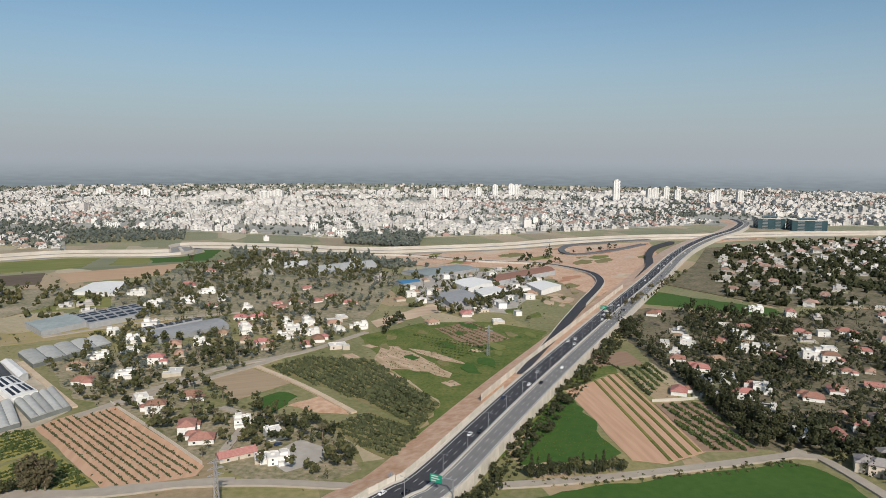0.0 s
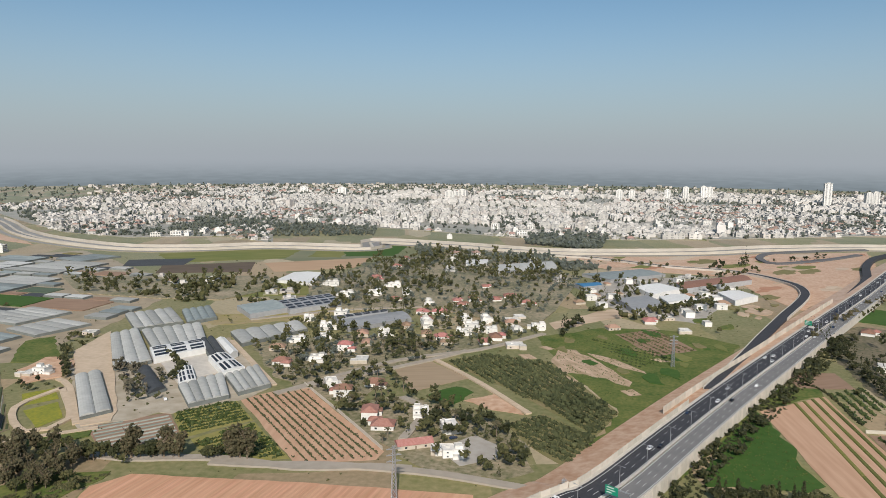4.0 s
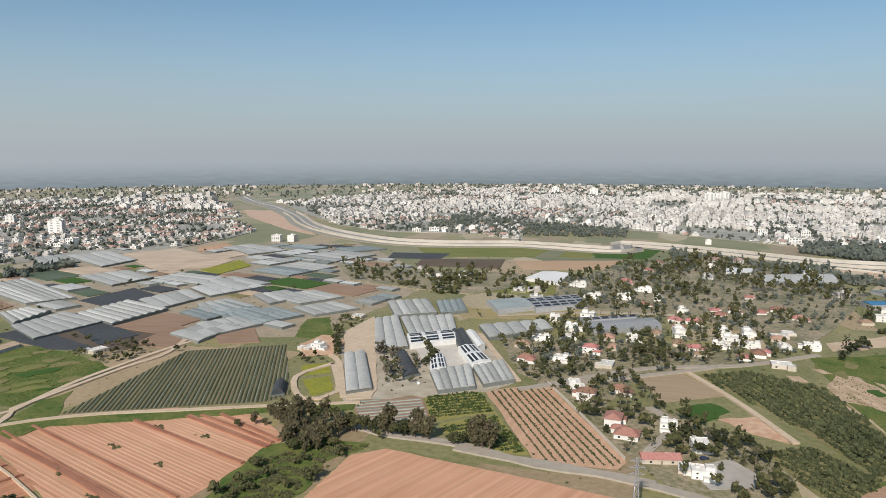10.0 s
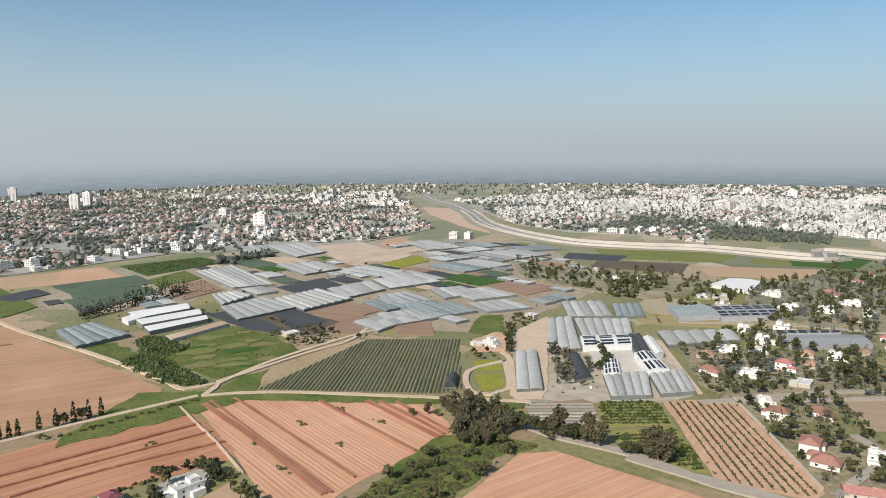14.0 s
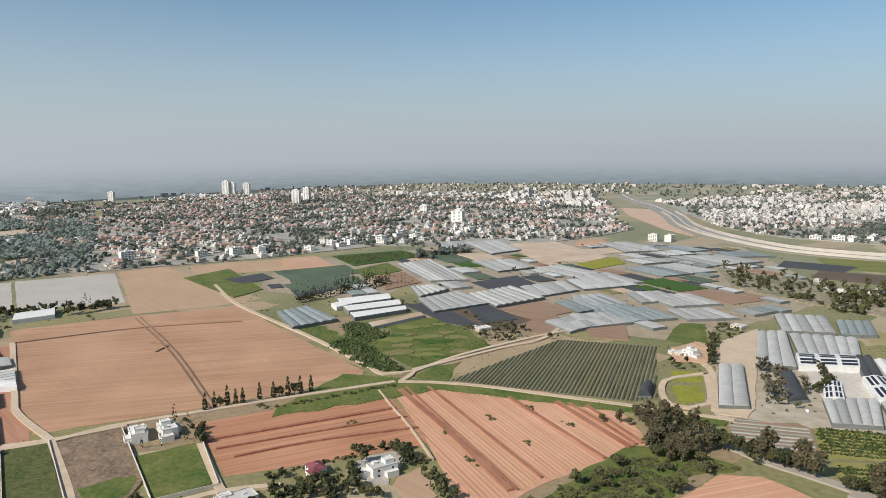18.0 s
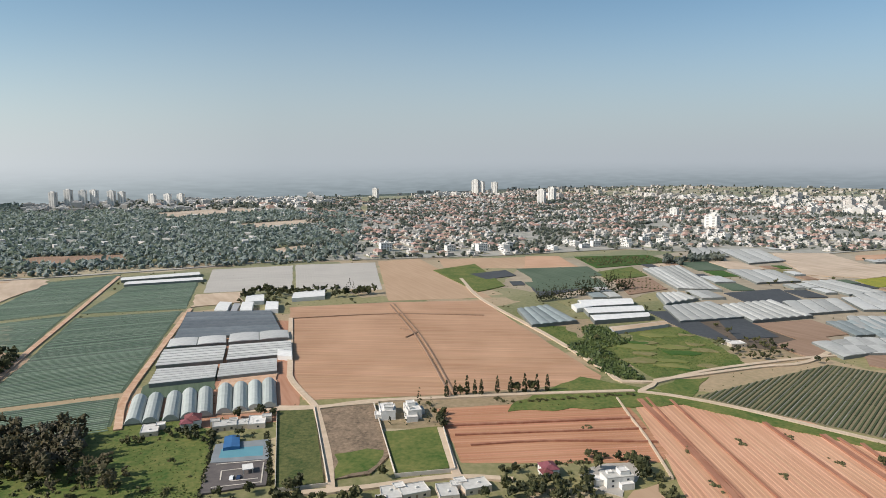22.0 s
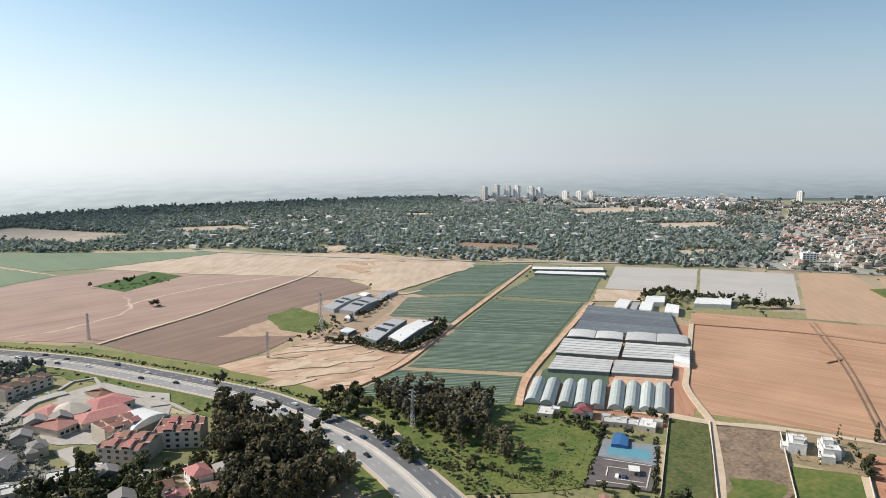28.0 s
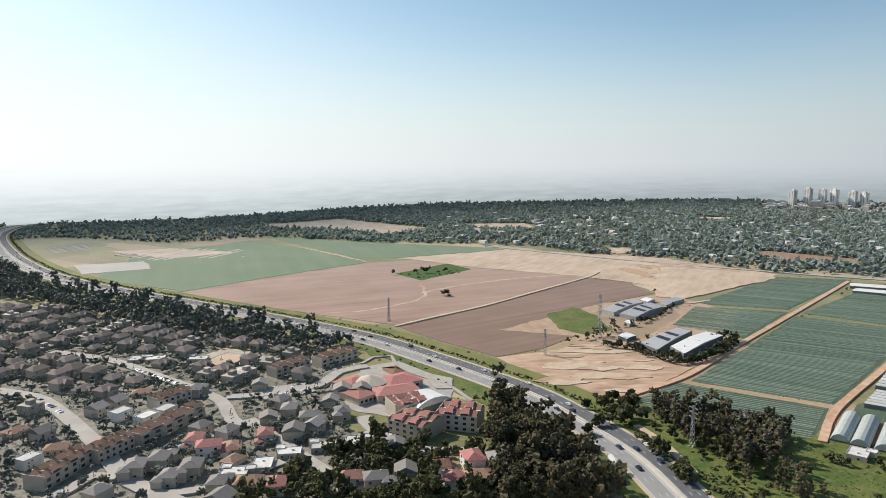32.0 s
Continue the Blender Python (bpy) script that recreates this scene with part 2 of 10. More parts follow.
def ribbon(name, line, a, b, z0, z1, material, parent=None, zs=None, label=""):
    """A strip along a line from a to b metres to its left, with its underside at z0 and top at z1 (zs: height along the line)."""
    N = sides(line)
    V, F = [], []
    for i, (p, n) in enumerate(zip(line, N)):
        h = zs[i] if zs is not None else 0.0
        for s, z in ((a, z0 if z0 <= 0 and zs is not None and z0 == -99 else z0 + h), (b, z0 + h), (b, z1 + h), (a, z1 + h)):
            V.append((p[0] + n[0] * s, p[1] + n[1] * s, z))
        if i:
            o, q = 4 * (i - 1), 4 * i
            for k in range(4):
                F.append((o + k, q + k, q + (k + 1) % 4, o + (k + 1) % 4))
    F.append((3, 2, 1, 0))
    F.append(tuple(range(len(V) - 4, len(V))))
    return part_me(name, mesh_np(name, V, F), material, parent, label)


def worn_track(name, pts, half, material):
    """A bare trodden line of uneven width."""
    line = spline(pts, 4)
    L, N = [], []
    for p, n in zip(line, sides(line)):
        q = Vector((p[0] / 17, p[1] / 17, 2.3))
        off, w = noise.noise(q) * half * 1.6, half * max(0.35, 1 + 1.3 * noise.noise(q * 2.3))
        L.append((p[0] + n[0] * (off + w), p[1] + n[1] * (off + w)))
        N.append((p[0] + n[0] * (off - w), p[1] + n[1] * (off - w)))
    return slab(name, L + N[::-1], -0.3, LAYER[0] + 0.05, material)


def slab(name, poly, z0, z1, material, parent=None, label=""):
    bm = bmesh.new()
    area = sum(poly[i - 1][0] * poly[i][1] - poly[i][0] * poly[i - 1][1] for i in range(len(poly)))
    if area < 0:
        poly = poly[::-1]
    top = [bm.verts.new((x, y, z1)) for x, y in poly]
    bot = [bm.verts.new((x, y, z0)) for x, y in poly]
    bm.faces.new(top)
    for i in range(len(poly)):
        j = (i + 1) % len(poly)
        bm.faces.new((top[j], top[i], bot[i], bot[j]))
    return part(name, bm, material, parent, label)


# ---- what stands where, on a raster of the plan, so that nothing grows through anything else ----
CELL, HALF = 2.0, 3400.0
TAKEN = np.zeros((int(2 * HALF / CELL),) * 2, bool)


def take_poly(poly, grow=0.0):
    P = np.array(poly, float)
    lo = np.clip(((P.min(0) - grow + HALF) / CELL).astype(int), 0, len(TAKEN) - 1)
    hi = np.clip(((P.max(0) + grow + HALF) / CELL).astype(int) + 1, 0, len(TAKEN) - 1)
    if (hi <= lo).any():
        return
    X, Y = np.meshgrid(np.arange(lo[0], hi[0]) * CELL - HALF + CELL / 2, np.arange(lo[1], hi[1]) * CELL - HALF + CELL / 2, indexing="ij")
    hit = np.zeros(X.shape, bool)
    for (x0, y0), (x1, y1) in zip(np.roll(P, 1, 0), P):
        if y0 != y1:
            hit ^= ((y1 > Y) != (y0 > Y)) & (X < (x0 - x1) * (Y - y1) / (y0 - y1) + x1)
    TAKEN[lo[0]:hi[0], lo[1]:hi[1]] |= hit


def take_disc(x, y, r):
    a, b = int((x + HALF) / CELL), int((y + HALF) / CELL)
    k = max(1, int(r / CELL + 0.5))
    if 0 < a < len(TAKEN) and 0 < b < len(TAKEN):
        TAKEN[max(0, a - k):a + k + 1, max(0, b - k):b + k + 1] = True


def free(x, y, r=0.0):
    if abs(x) > HALF - 20 or abs(y) > HALF - 20:
        return True
    a, b, k = int((x + HALF) / CELL), int((y + HALF) / CELL), int(r / CELL + 0.5)
    return not TAKEN[a - k:a + k + 1, b - k:b + k + 1].any()


def take_line(line, half):
    for p in line:
        take_disc(p[0], p[1], half)


def scatter(poly, n, room, rng, take=True, tries=40, mark=None):
    """Up to n free places inside a polygon."""
    P = np.array(poly, float)
    r = np.random.default_rng(rng.randrange(1 << 30))
    C = r.uniform(P.min(0), P.max(0), (n * tries, 2))
    X, Y = C[:, 0], C[:, 1]
    hit = np.zeros(len(C), bool)
    for (x0, y0), (x1, y1) in zip(np.roll(P, 1, 0), P):
        if y0 != y1:
            hit ^= ((y1 > Y) != (y0 > Y)) & (X < (x0 - x1) * (Y - y1) / (y0 - y1) + x1)
    out = []
    for x, y in C[hit].tolist():
        if free(x, y, room):
            out.append((x, y))
            if take:
                take_disc(x, y, room if mark is None else mark)
            if len(out) >= n:
                break
    return out


LAYER = [0.10]


def ragged(poly, amount):
    """A polygon with its sides broken into short, slightly crooked lengths."""
    out = []
    for (x0, y0), (x1, y1) in zip(poly, poly[1:] + poly[:1]):
        n = max(1, int(math.hypot(x1 - x0, y1 - y0) / 7))
        for k in range(n):
            x, y = x0 + (x1 - x0) * k / n, y0 + (y1 - y0) * k / n
            q = Vector((x / 11, y / 11, 0.7))
            out.append((x + noise.noise(q) * amount * 2, y + noise.noise(q + Vector((31, 7, 2))) * amount * 2))
    return out


def field(name, poly, material, label, lift=0.0, wild=False):
    """A patch of worked land, a hand's width proud of the ground sheet."""
    LAYER[0] += 0.0025
    loose_edge = wild or material in (DIRT, STUBBLE) or name in ("bare_patch", "meadow", "gardens")
    ob = slab(name, ragged(poly, 2.2 if loose_edge else 0.5), -0.3, LAYER[0] + lift, material)
    if not wild:
        take_poly(poly)
    return tagged(ob, label, "field", kind="structure")


# ---- ground ----
def ground():
    V, F = [(0, 0, 0)], []
    R = [150, 400, 900, 2000, 3500, 4960]
    n = 96
    for r in R:
        for k in range(n):
            a = 2 * math.pi * k / n
            V.append((r * math.cos(a), r * math.sin(a), 0))
    for k in range(n):
        F.append((0, 1 + k, 1 + (k + 1) % n))
        for j in range(len(R) - 1):
            o, q = 1 + j * n, 1 + (j + 1) * n
            F.append((o + k, q + k, q + (k + 1) % n, o + (k + 1) % n))
    tagged(part_me("ground", mesh_np("ground", V, F), GROUND), "dry grass and bare soil on a flat coastal plain", "ground", kind="structure")


ground()

# far land and haze painted on a glowing ring at the edge of the plain
def haze_edge(x, y):
    """Distance of the painted haze ring: nearer towards the sun."""
    turn = math.degrees(math.atan2(-x, y)) % 360
    k = min(1.0, max(0.0, (turn - 62) / 40)) * min(1.0, max(0.0, (330 - turn) / 60))
    j = min(1.0, max(0.0, (turn - 118) / 20)) * min(1.0, max(0.0, (330 - turn) / 60))
    h = min(1.0, max(0.0, (turn - 136) / 26)) * min(1.0, max(0.0, (330 - turn) / 60))
    return 3650 - 1130 * k * k * (3 - 2 * k) - 260 * j * j * (3 - 2 * j) - 450 * h * h * (3 - 2 * h)


def backdrop():
    """A self-lit bank of painted haze all round, brighter towards the sun, that thins out into the sky."""
    top = 1000.0
    m = bpy.data.materials.new("self_lit_haze")
    m.use_nodes = True
    n, l = m.node_tree.nodes, m.node_tree.links
    n.remove(n["Principled BSDF"])
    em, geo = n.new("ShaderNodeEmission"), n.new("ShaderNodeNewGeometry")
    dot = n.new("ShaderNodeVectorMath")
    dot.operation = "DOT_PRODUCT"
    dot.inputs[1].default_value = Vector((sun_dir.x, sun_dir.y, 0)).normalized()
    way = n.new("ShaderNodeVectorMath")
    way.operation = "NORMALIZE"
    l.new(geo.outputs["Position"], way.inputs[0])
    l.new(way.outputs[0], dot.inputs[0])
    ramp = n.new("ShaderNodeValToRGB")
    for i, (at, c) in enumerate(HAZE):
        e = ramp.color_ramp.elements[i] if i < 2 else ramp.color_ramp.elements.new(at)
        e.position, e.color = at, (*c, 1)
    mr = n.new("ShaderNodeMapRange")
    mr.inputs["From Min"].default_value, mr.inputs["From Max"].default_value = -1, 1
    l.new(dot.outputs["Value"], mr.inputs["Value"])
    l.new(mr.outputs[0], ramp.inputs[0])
    # dimmer emission painted as streaks of far land below, clear haze above
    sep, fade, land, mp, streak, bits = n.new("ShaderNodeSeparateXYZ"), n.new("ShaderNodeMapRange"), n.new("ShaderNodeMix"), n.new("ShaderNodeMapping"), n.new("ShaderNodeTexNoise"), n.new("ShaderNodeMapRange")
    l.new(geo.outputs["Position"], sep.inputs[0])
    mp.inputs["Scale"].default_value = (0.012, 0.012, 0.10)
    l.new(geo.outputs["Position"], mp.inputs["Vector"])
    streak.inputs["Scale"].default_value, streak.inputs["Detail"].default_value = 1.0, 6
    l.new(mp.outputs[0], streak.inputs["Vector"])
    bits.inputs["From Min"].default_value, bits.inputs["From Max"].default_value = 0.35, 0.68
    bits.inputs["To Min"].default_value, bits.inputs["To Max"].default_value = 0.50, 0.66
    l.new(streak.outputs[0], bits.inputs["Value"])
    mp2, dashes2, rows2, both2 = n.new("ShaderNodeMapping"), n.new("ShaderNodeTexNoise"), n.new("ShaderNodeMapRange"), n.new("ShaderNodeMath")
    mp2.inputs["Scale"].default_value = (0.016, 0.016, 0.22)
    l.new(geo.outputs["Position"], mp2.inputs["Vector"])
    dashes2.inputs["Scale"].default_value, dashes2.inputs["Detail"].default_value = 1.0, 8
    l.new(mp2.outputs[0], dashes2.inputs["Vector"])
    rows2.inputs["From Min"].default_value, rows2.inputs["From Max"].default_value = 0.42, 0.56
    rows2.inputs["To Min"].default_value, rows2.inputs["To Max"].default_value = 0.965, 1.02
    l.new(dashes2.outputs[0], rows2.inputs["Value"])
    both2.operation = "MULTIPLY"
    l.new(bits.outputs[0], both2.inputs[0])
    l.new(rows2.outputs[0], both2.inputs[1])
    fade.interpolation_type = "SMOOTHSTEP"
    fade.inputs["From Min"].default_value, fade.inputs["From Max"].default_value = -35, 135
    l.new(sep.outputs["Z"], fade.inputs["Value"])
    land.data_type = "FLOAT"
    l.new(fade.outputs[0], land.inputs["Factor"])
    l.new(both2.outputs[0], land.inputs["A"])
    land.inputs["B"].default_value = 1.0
    # land tint fades upward into the haze colour, all as glow
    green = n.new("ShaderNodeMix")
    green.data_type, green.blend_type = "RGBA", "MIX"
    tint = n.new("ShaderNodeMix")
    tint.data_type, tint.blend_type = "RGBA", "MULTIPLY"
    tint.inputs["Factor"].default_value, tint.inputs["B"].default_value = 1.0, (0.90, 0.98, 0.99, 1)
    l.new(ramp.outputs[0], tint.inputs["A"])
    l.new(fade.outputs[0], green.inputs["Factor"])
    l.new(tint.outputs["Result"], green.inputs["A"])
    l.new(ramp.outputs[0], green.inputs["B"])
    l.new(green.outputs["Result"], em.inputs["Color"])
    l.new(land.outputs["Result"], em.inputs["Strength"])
    thin, clear, mx = n.new("ShaderNodeMapRange"), n.new("ShaderNodeBsdfTransparent"), n.new("ShaderNodeMixShader")
    thin.interpolation_type = "SMOOTHSTEP"
    thin.inputs["From Min"].default_value = 70
    lid = n.new("ShaderNodeMapRange")
    lid.inputs["From Min"].default_value, lid.inputs["From Max"].default_value = -0.65, 0.25
    lid.inputs["To Min"].default_value, lid.inputs["To Max"].default_value = 990, 640
    l.new(dot.outputs["Value"], lid.inputs["Value"])
    l.new(lid.outputs[0], thin.inputs["From Max"])
    l.new(sep.outputs["Z"], thin.inputs["Value"])
    l.new(thin.outputs[0], mx.inputs[0])
    l.new(em.outputs[0], mx.inputs[1])
    l.new(clear.outputs[0], mx.inputs[2])
    l.new(mx.outputs[0], n["Material Output"].inputs["Surface"])
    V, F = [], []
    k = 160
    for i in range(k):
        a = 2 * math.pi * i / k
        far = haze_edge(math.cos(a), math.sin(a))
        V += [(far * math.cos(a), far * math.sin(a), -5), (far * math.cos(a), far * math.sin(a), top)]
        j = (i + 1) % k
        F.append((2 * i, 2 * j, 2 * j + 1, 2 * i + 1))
    tagged(part_me("backdrop", mesh_np("backdrop", V, F), m), "self-lit ring painted with hazy far farmland", "backdrop", kind="structure")


# emission colours of the haze, from away from the sun to towards it
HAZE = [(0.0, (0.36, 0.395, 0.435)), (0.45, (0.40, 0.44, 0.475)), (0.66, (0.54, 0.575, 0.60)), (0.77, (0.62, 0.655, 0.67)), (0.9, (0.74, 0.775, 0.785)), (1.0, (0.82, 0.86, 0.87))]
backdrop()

# ---- fields ----
def angle(pts):
    return math.degrees(math.atan2(pts[1][1] - pts[0][1], pts[1][0] - pts[0][0]))


FURROWS = {}


def soil(name, c1, c2, run, scale=0.35, stretch=40):
    """Tilled earth, its grain along the furrows."""
    FURROWS[name] = mat(name, tuple(v * 0.93 for v in c1), tuple(v * 1.03 for v in c2), scale=scale, streak=(angle(run), stretch), big=0.02, bump=0.6, big_amt=0.4, island=0.075)
    return FURROWS[name]


SOIL_ORANGE = mat("orange_tilled_soil", (0.40, 0.235, 0.145), (0.52, 0.335, 0.225), scale=0.35, streak=(100, 14), big=0.02, bump=0.3)
SOIL_RED = mat("red_tilled_soil", (0.30, 0.14, 0.08), (0.43, 0.235, 0.15), scale=0.3, streak=(20, 14), big=0.02, bump=0.3)
SOIL_DAMP = mat("damp_red_furrows", (0.23, 0.085, 0.05), (0.37, 0.185, 0.115), scale=0.25, streak=(0, 10), big=0.05, bump=0.3)
SOIL_TAN = mat("tan_tilled_soil", (0.36, 0.24, 0.15), (0.44, 0.305, 0.20), scale=0.3, streak=(20, 14), big=0.015, bump=0.3)
SOIL_BROWN = mat("brown_tilled_soil", (0.22, 0.14, 0.09), (0.30, 0.20, 0.14), scale=0.3, streak=(30, 10), big=0.02, bump=0.3)
SOIL_DARK = mat("dark_fallow_soil", (0.085, 0.065, 0.048), (0.14, 0.105, 0.075), scale=0.3, streak=(30, 10), big=0.02, bump=0.3)
GRASS = mat("lush_grass", (0.042, 0.088, 0.012), (0.160, 0.160, 0.046), scale=0.4, big=0.05, bump=0.6, big_amt=0.5)
# its slight sheen puts haze over the far crop
GRASS_LONG = mat("young_green_crop", (0.085, 0.135, 0.055), (0.135, 0.175, 0.085), scale=0.05, streak=(70, 12), big=0.012, bump=0.3, sheen=0.1)
GRASS_YELLOW = mat("yellow_green_grass", (0.105, 0.135, 0.03), (0.20, 0.19, 0.065), scale=0.08, streak=(35, 6), big=0.015, bump=0.4)
YELLOW_DIRT = mat("flowering_bare_dirt", (0.33, 0.25, 0.155), (0.24, 0.21, 0.05), scale=0.1, big=0.03, bump=0.4)
GRASS_DARK = mat("dense_green_crop", (0.032, 0.082, 0.010), (0.055, 0.105, 0.018), scale=0.2, big=0.02, bump=0.4)
GRASS_FAR = mat("mixed_far_crops", (0.095, 0.115, 0.04), (0.19, 0.165, 0.085), scale=0.03, streak=(20, 8), big=0.01)
NET = mat("green_netting_rows", (0.055, 0.085, 0.05), (0.11, 0.14, 0.095), scale=0.5, streak=(17, 30), big=0.02)
NET_DARK = mat("dark_shade_net", (0.045, 0.05, 0.055), (0.07, 0.075, 0.08), scale=0.3, big=0.04)
PLASTIC = mat("white_plastic_mulch", (0.45, 0.42, 0.375), (0.36, 0.335, 0.30), scale=0.4, streak=(100, 20))
STUBBLE = mat("pale_stubble", (0.36, 0.255, 0.165), (0.56, 0.43, 0.31), scale=0.12, streak=(25, 5), big=0.025, bump=0.4, big_amt=0.5)
ORCHARD = mat("weedy_orchard_floor", (0.13, 0.135, 0.04), (0.24, 0.19, 0.10), scale=0.25, big=0.03, bump=0.3)
CITRUS_FLOOR = mat("yellow_weedy_orchard_floor", (0.21, 0.20, 0.045), (0.27, 0.23, 0.085), scale=0.3, big=0.06, bump=0.3)
PALE_EARTH = mat("scraped_pink_earth", (0.26, 0.19, 0.10), (0.56, 0.40, 0.295), scale=0.22, streak=(125, 4), big=0.08, bump=0.8, big_amt=0.25)
YELLOW = mat("yellow_flower_field", (0.30, 0.27, 0.03), (0.15, 0.18, 0.03), scale=0.5, big=0.1)

ROW_VILLAGE = [(-675, 698), (-593, 716), (-517, 735), (-430, 773), (-377, 703), (-404, 626), (-476, 614), (-570, 614)]
NET_ZONE = [(-781, 123), (-967, 189), (-990, 366), (-1118, 559), (-963, 734), (-820, 897), (-711, 831), (-481, 677), (-441.4, 517.6), (-423.6, 393.5), (-453.8, 368.4), (-511.7, 362.4), (-571.5, 327.6), (-752, 307), (-682, 223)]
field("trodden_ground", NET_ZONE, mat("dry_trodden_ground", (0.25, 0.20, 0.135), (0.36, 0.29, 0.20), scale=0.08, big=0.02), "dry trodden ground between net houses", wild=True)
field("bare_patch", [(-376.8, -149.8), (-419.9, -159.8), (-483.5, -145.4), (-625.8, -166.1), (-634.6, -87.5), (-387.7, -51.6)], SOIL_RED, "reddish bare soil round the greenhouses", wild=True)
GARDEN = mat("shady_garden_ground", (0.085, 0.098, 0.034), (0.37, 0.295, 0.205), scale=0.32, big=0.03, bump=0.3)
# greener than GARDEN, and darker: shade among the houses is put into the colour
GARDEN_LUSH_SHADED = mat("lush_shady_gardens", (0.050, 0.062, 0.026), (0.235, 0.185, 0.125), scale=0.3, big=0.05, bump=0.3)
YARD = mat("pale_paved_yard", (0.40, 0.37, 0.33), (0.32, 0.29, 0.25), scale=0.2, big=0.05)
for q in ([(173.2, 652.1), (212, 691), (324, 645), (466, 700), (452, 576), (264.8, 322.1), (239.8, 341.7), (196.4, 337.4), (172.7, 344.1), (175.0, 422.3), (162.1, 502.4), (162.1, 586.8)], [(-286.8, 485.6), (-224.9, 532.0), (-143.7, 546.4), (-88.3, 550.9), (-126.6, 484.0), (-153.4, 465.1), (-149.3, 372.9), (-173.5, 384.5), (-225.7, 412.9)], [(-166.7, 345.7), (-157.6, 374.7), (-130.3, 402.7), (-71.4, 380.9), (-42.3, 347.1), (-33.8, 316.4), (-50.0, 303.5), (-85.8, 304.4), (-127.3, 335.4)]):
    field("gardens", q, GARDEN_LUSH_SHADED if q[0][0] > 0 else GARDEN, "shady gardens between the houses", wild=True)
STREET_YARD = mat("suburb_yards", (0.085, 0.09, 0.058), (0.30, 0.265, 0.22), scale=0.3, big=0.04)
field("suburb_ground", [(-16.9, -354.5), (-35, -803), (-89, -806), (-167, -694), (-252.3, -555.9), (-262.1, -430.3), (-242.4, -412.0), (-225.1, -367.2), (-199.0, -328.9), (-200.1, -280.1), (-144.1, -252.3)], STREET_YARD, "paved yards and gardens of the suburb", wild=True)
field("vineyard", [(-226.1, 368.2), (-199.4, 404.3), (-112.3, 318.5), (-113.3, 308.1), (-150.0, 293.1)], SOIL_ORANGE, "tan tilled orchard strip with rows of young bushes")
field("citrus_plot", [(-252.0, 337.4), (-227.8, 366.4), (-200.0, 338.6), (-224.0, 305.7)], CITRUS_FLOOR, "small orchard plot on yellow-green grass")
field("citrus_plot", [(-218.2, 305.7), (-198.2, 336.8), (-155.5, 297.8), (-173.4, 291.3), (-199.1, 289.4)], CITRUS_FLOOR, "small orchard plot of dark citrus trees")
field("vegetable_plot", [(-284.1, 304.7), (-253.3, 336.2), (-226.0, 308.4), (-251.4, 277.7)], SOIL_BROWN, "brown vegetable beds in narrow strips")
field("tilled_field", [(-195.3, 157.1), (-212.2, 184.9), (-230.8, 246.0), (-220.2, 262.0), (-133.0, 276.4), (-57.9, 285.8), (-40.2, 221.2)], soil("pale_orange_furrows", (0.45, 0.232, 0.134), (0.56, 0.325, 0.207), [(-190.6, 233.5), (-187.0, 272.3)]), "pale orange tilled field beside a lane")
field("tilled_field", [(-410.9, 147.5), (-402.0, 190.4), (-362.7, 234.1), (-314.4, 255.7), (-274.5, 241.6), (-265.0, 219.9), (-259.7, 174.7), (-252.1, 149.7), (-236.2, 119.8), (-317.8, 134.7)], soil("orange_furrows", (0.45, 0.232, 0.134), (0.56, 0.325, 0.207), [(-402.4, 170.1), (-262.1, 167.8)]), "pale orange tilled field with red-brown strips")
field("tilled_field", [(-399.7, 26.1), (-407.1, 114.8), (-403.7, 141.8), (-327.8, 138.9), (-318.8, 131.9), (-321.7, 75.8), (-326.0, 33.9)], soil("red_furrows", (0.34, 0.150, 0.078), (0.48, 0.25, 0.150), [(-372.6, 29.0), (-375.7, 137.3)]), "reddish tilled field with fine furrows")
field("tilled_field", [(-690.5, -100.4), (-706, 1), (-707, 93), (-452.4, 142.2), (-437.5, 135.5), (-423.8, 27.0), (-420.7, -54.7), (-486.7, -68.5)], soil("tan_furrows", (0.32, 0.18, 0.100), (0.44, 0.268, 0.165), [(-486.1, -66.8), (-459.3, 105.4)]), "wide tan tilled field crossed by a track")
field("tilled_field", [(-987, -18), (-1010, 41), (-721, 106), (-713, -3)], SOIL_TAN, "tan tilled field behind the farm")
field("tilled_field", [(-1000, 69), (-1014, 247), (-903, 254), (-911, 152), (-923, 71)], SOIL_TAN, "far tan field beside the town")
field("plastic_field", [(-932, -235), (-959, -134), (-787, -111), (-771, -205)], PLASTIC, "field covered in pale plastic sheets")
field("plastic_field", [(-964, -131), (-976, -22), (-775, -10), (-787, -107)], PLASTIC, "field covered in pale plastic sheets")
field("net_field", [(-851, -406), (-903, -340), (-681, -310), (-636, -382)], NET, "green netted crop rows")
field("net_field", [(-819, -304), (-845, -229), (-690, -201), (-676, -295)], NET, "green netted crop rows")
field("net_field", [(-626, -376), (-670, -305), (-546.2, -280.9), (-537.3, -343.8)], NET, "green netted crop rows")
field("net_field", [(-658, -292), (-683, -202), (-443.2, -170.1), (-416.1, -247.9)], NET, "green netted crop rows")
field("net_field", [(-407.4, -250.4), (-434.2, -168.6), (-378.4, -153.3), (-349.2, -249.2)], NET, "green netted crop rows")
field("meadow", [(-523.3, 165.1), (-535.5, 194.5), (-585.5, 203.4), (-580.3, 254.5), (-463.1, 257.1), (-445.7, 177.4), (-452.8, 173.5)], GRASS, "bright green meadow beside the lane")
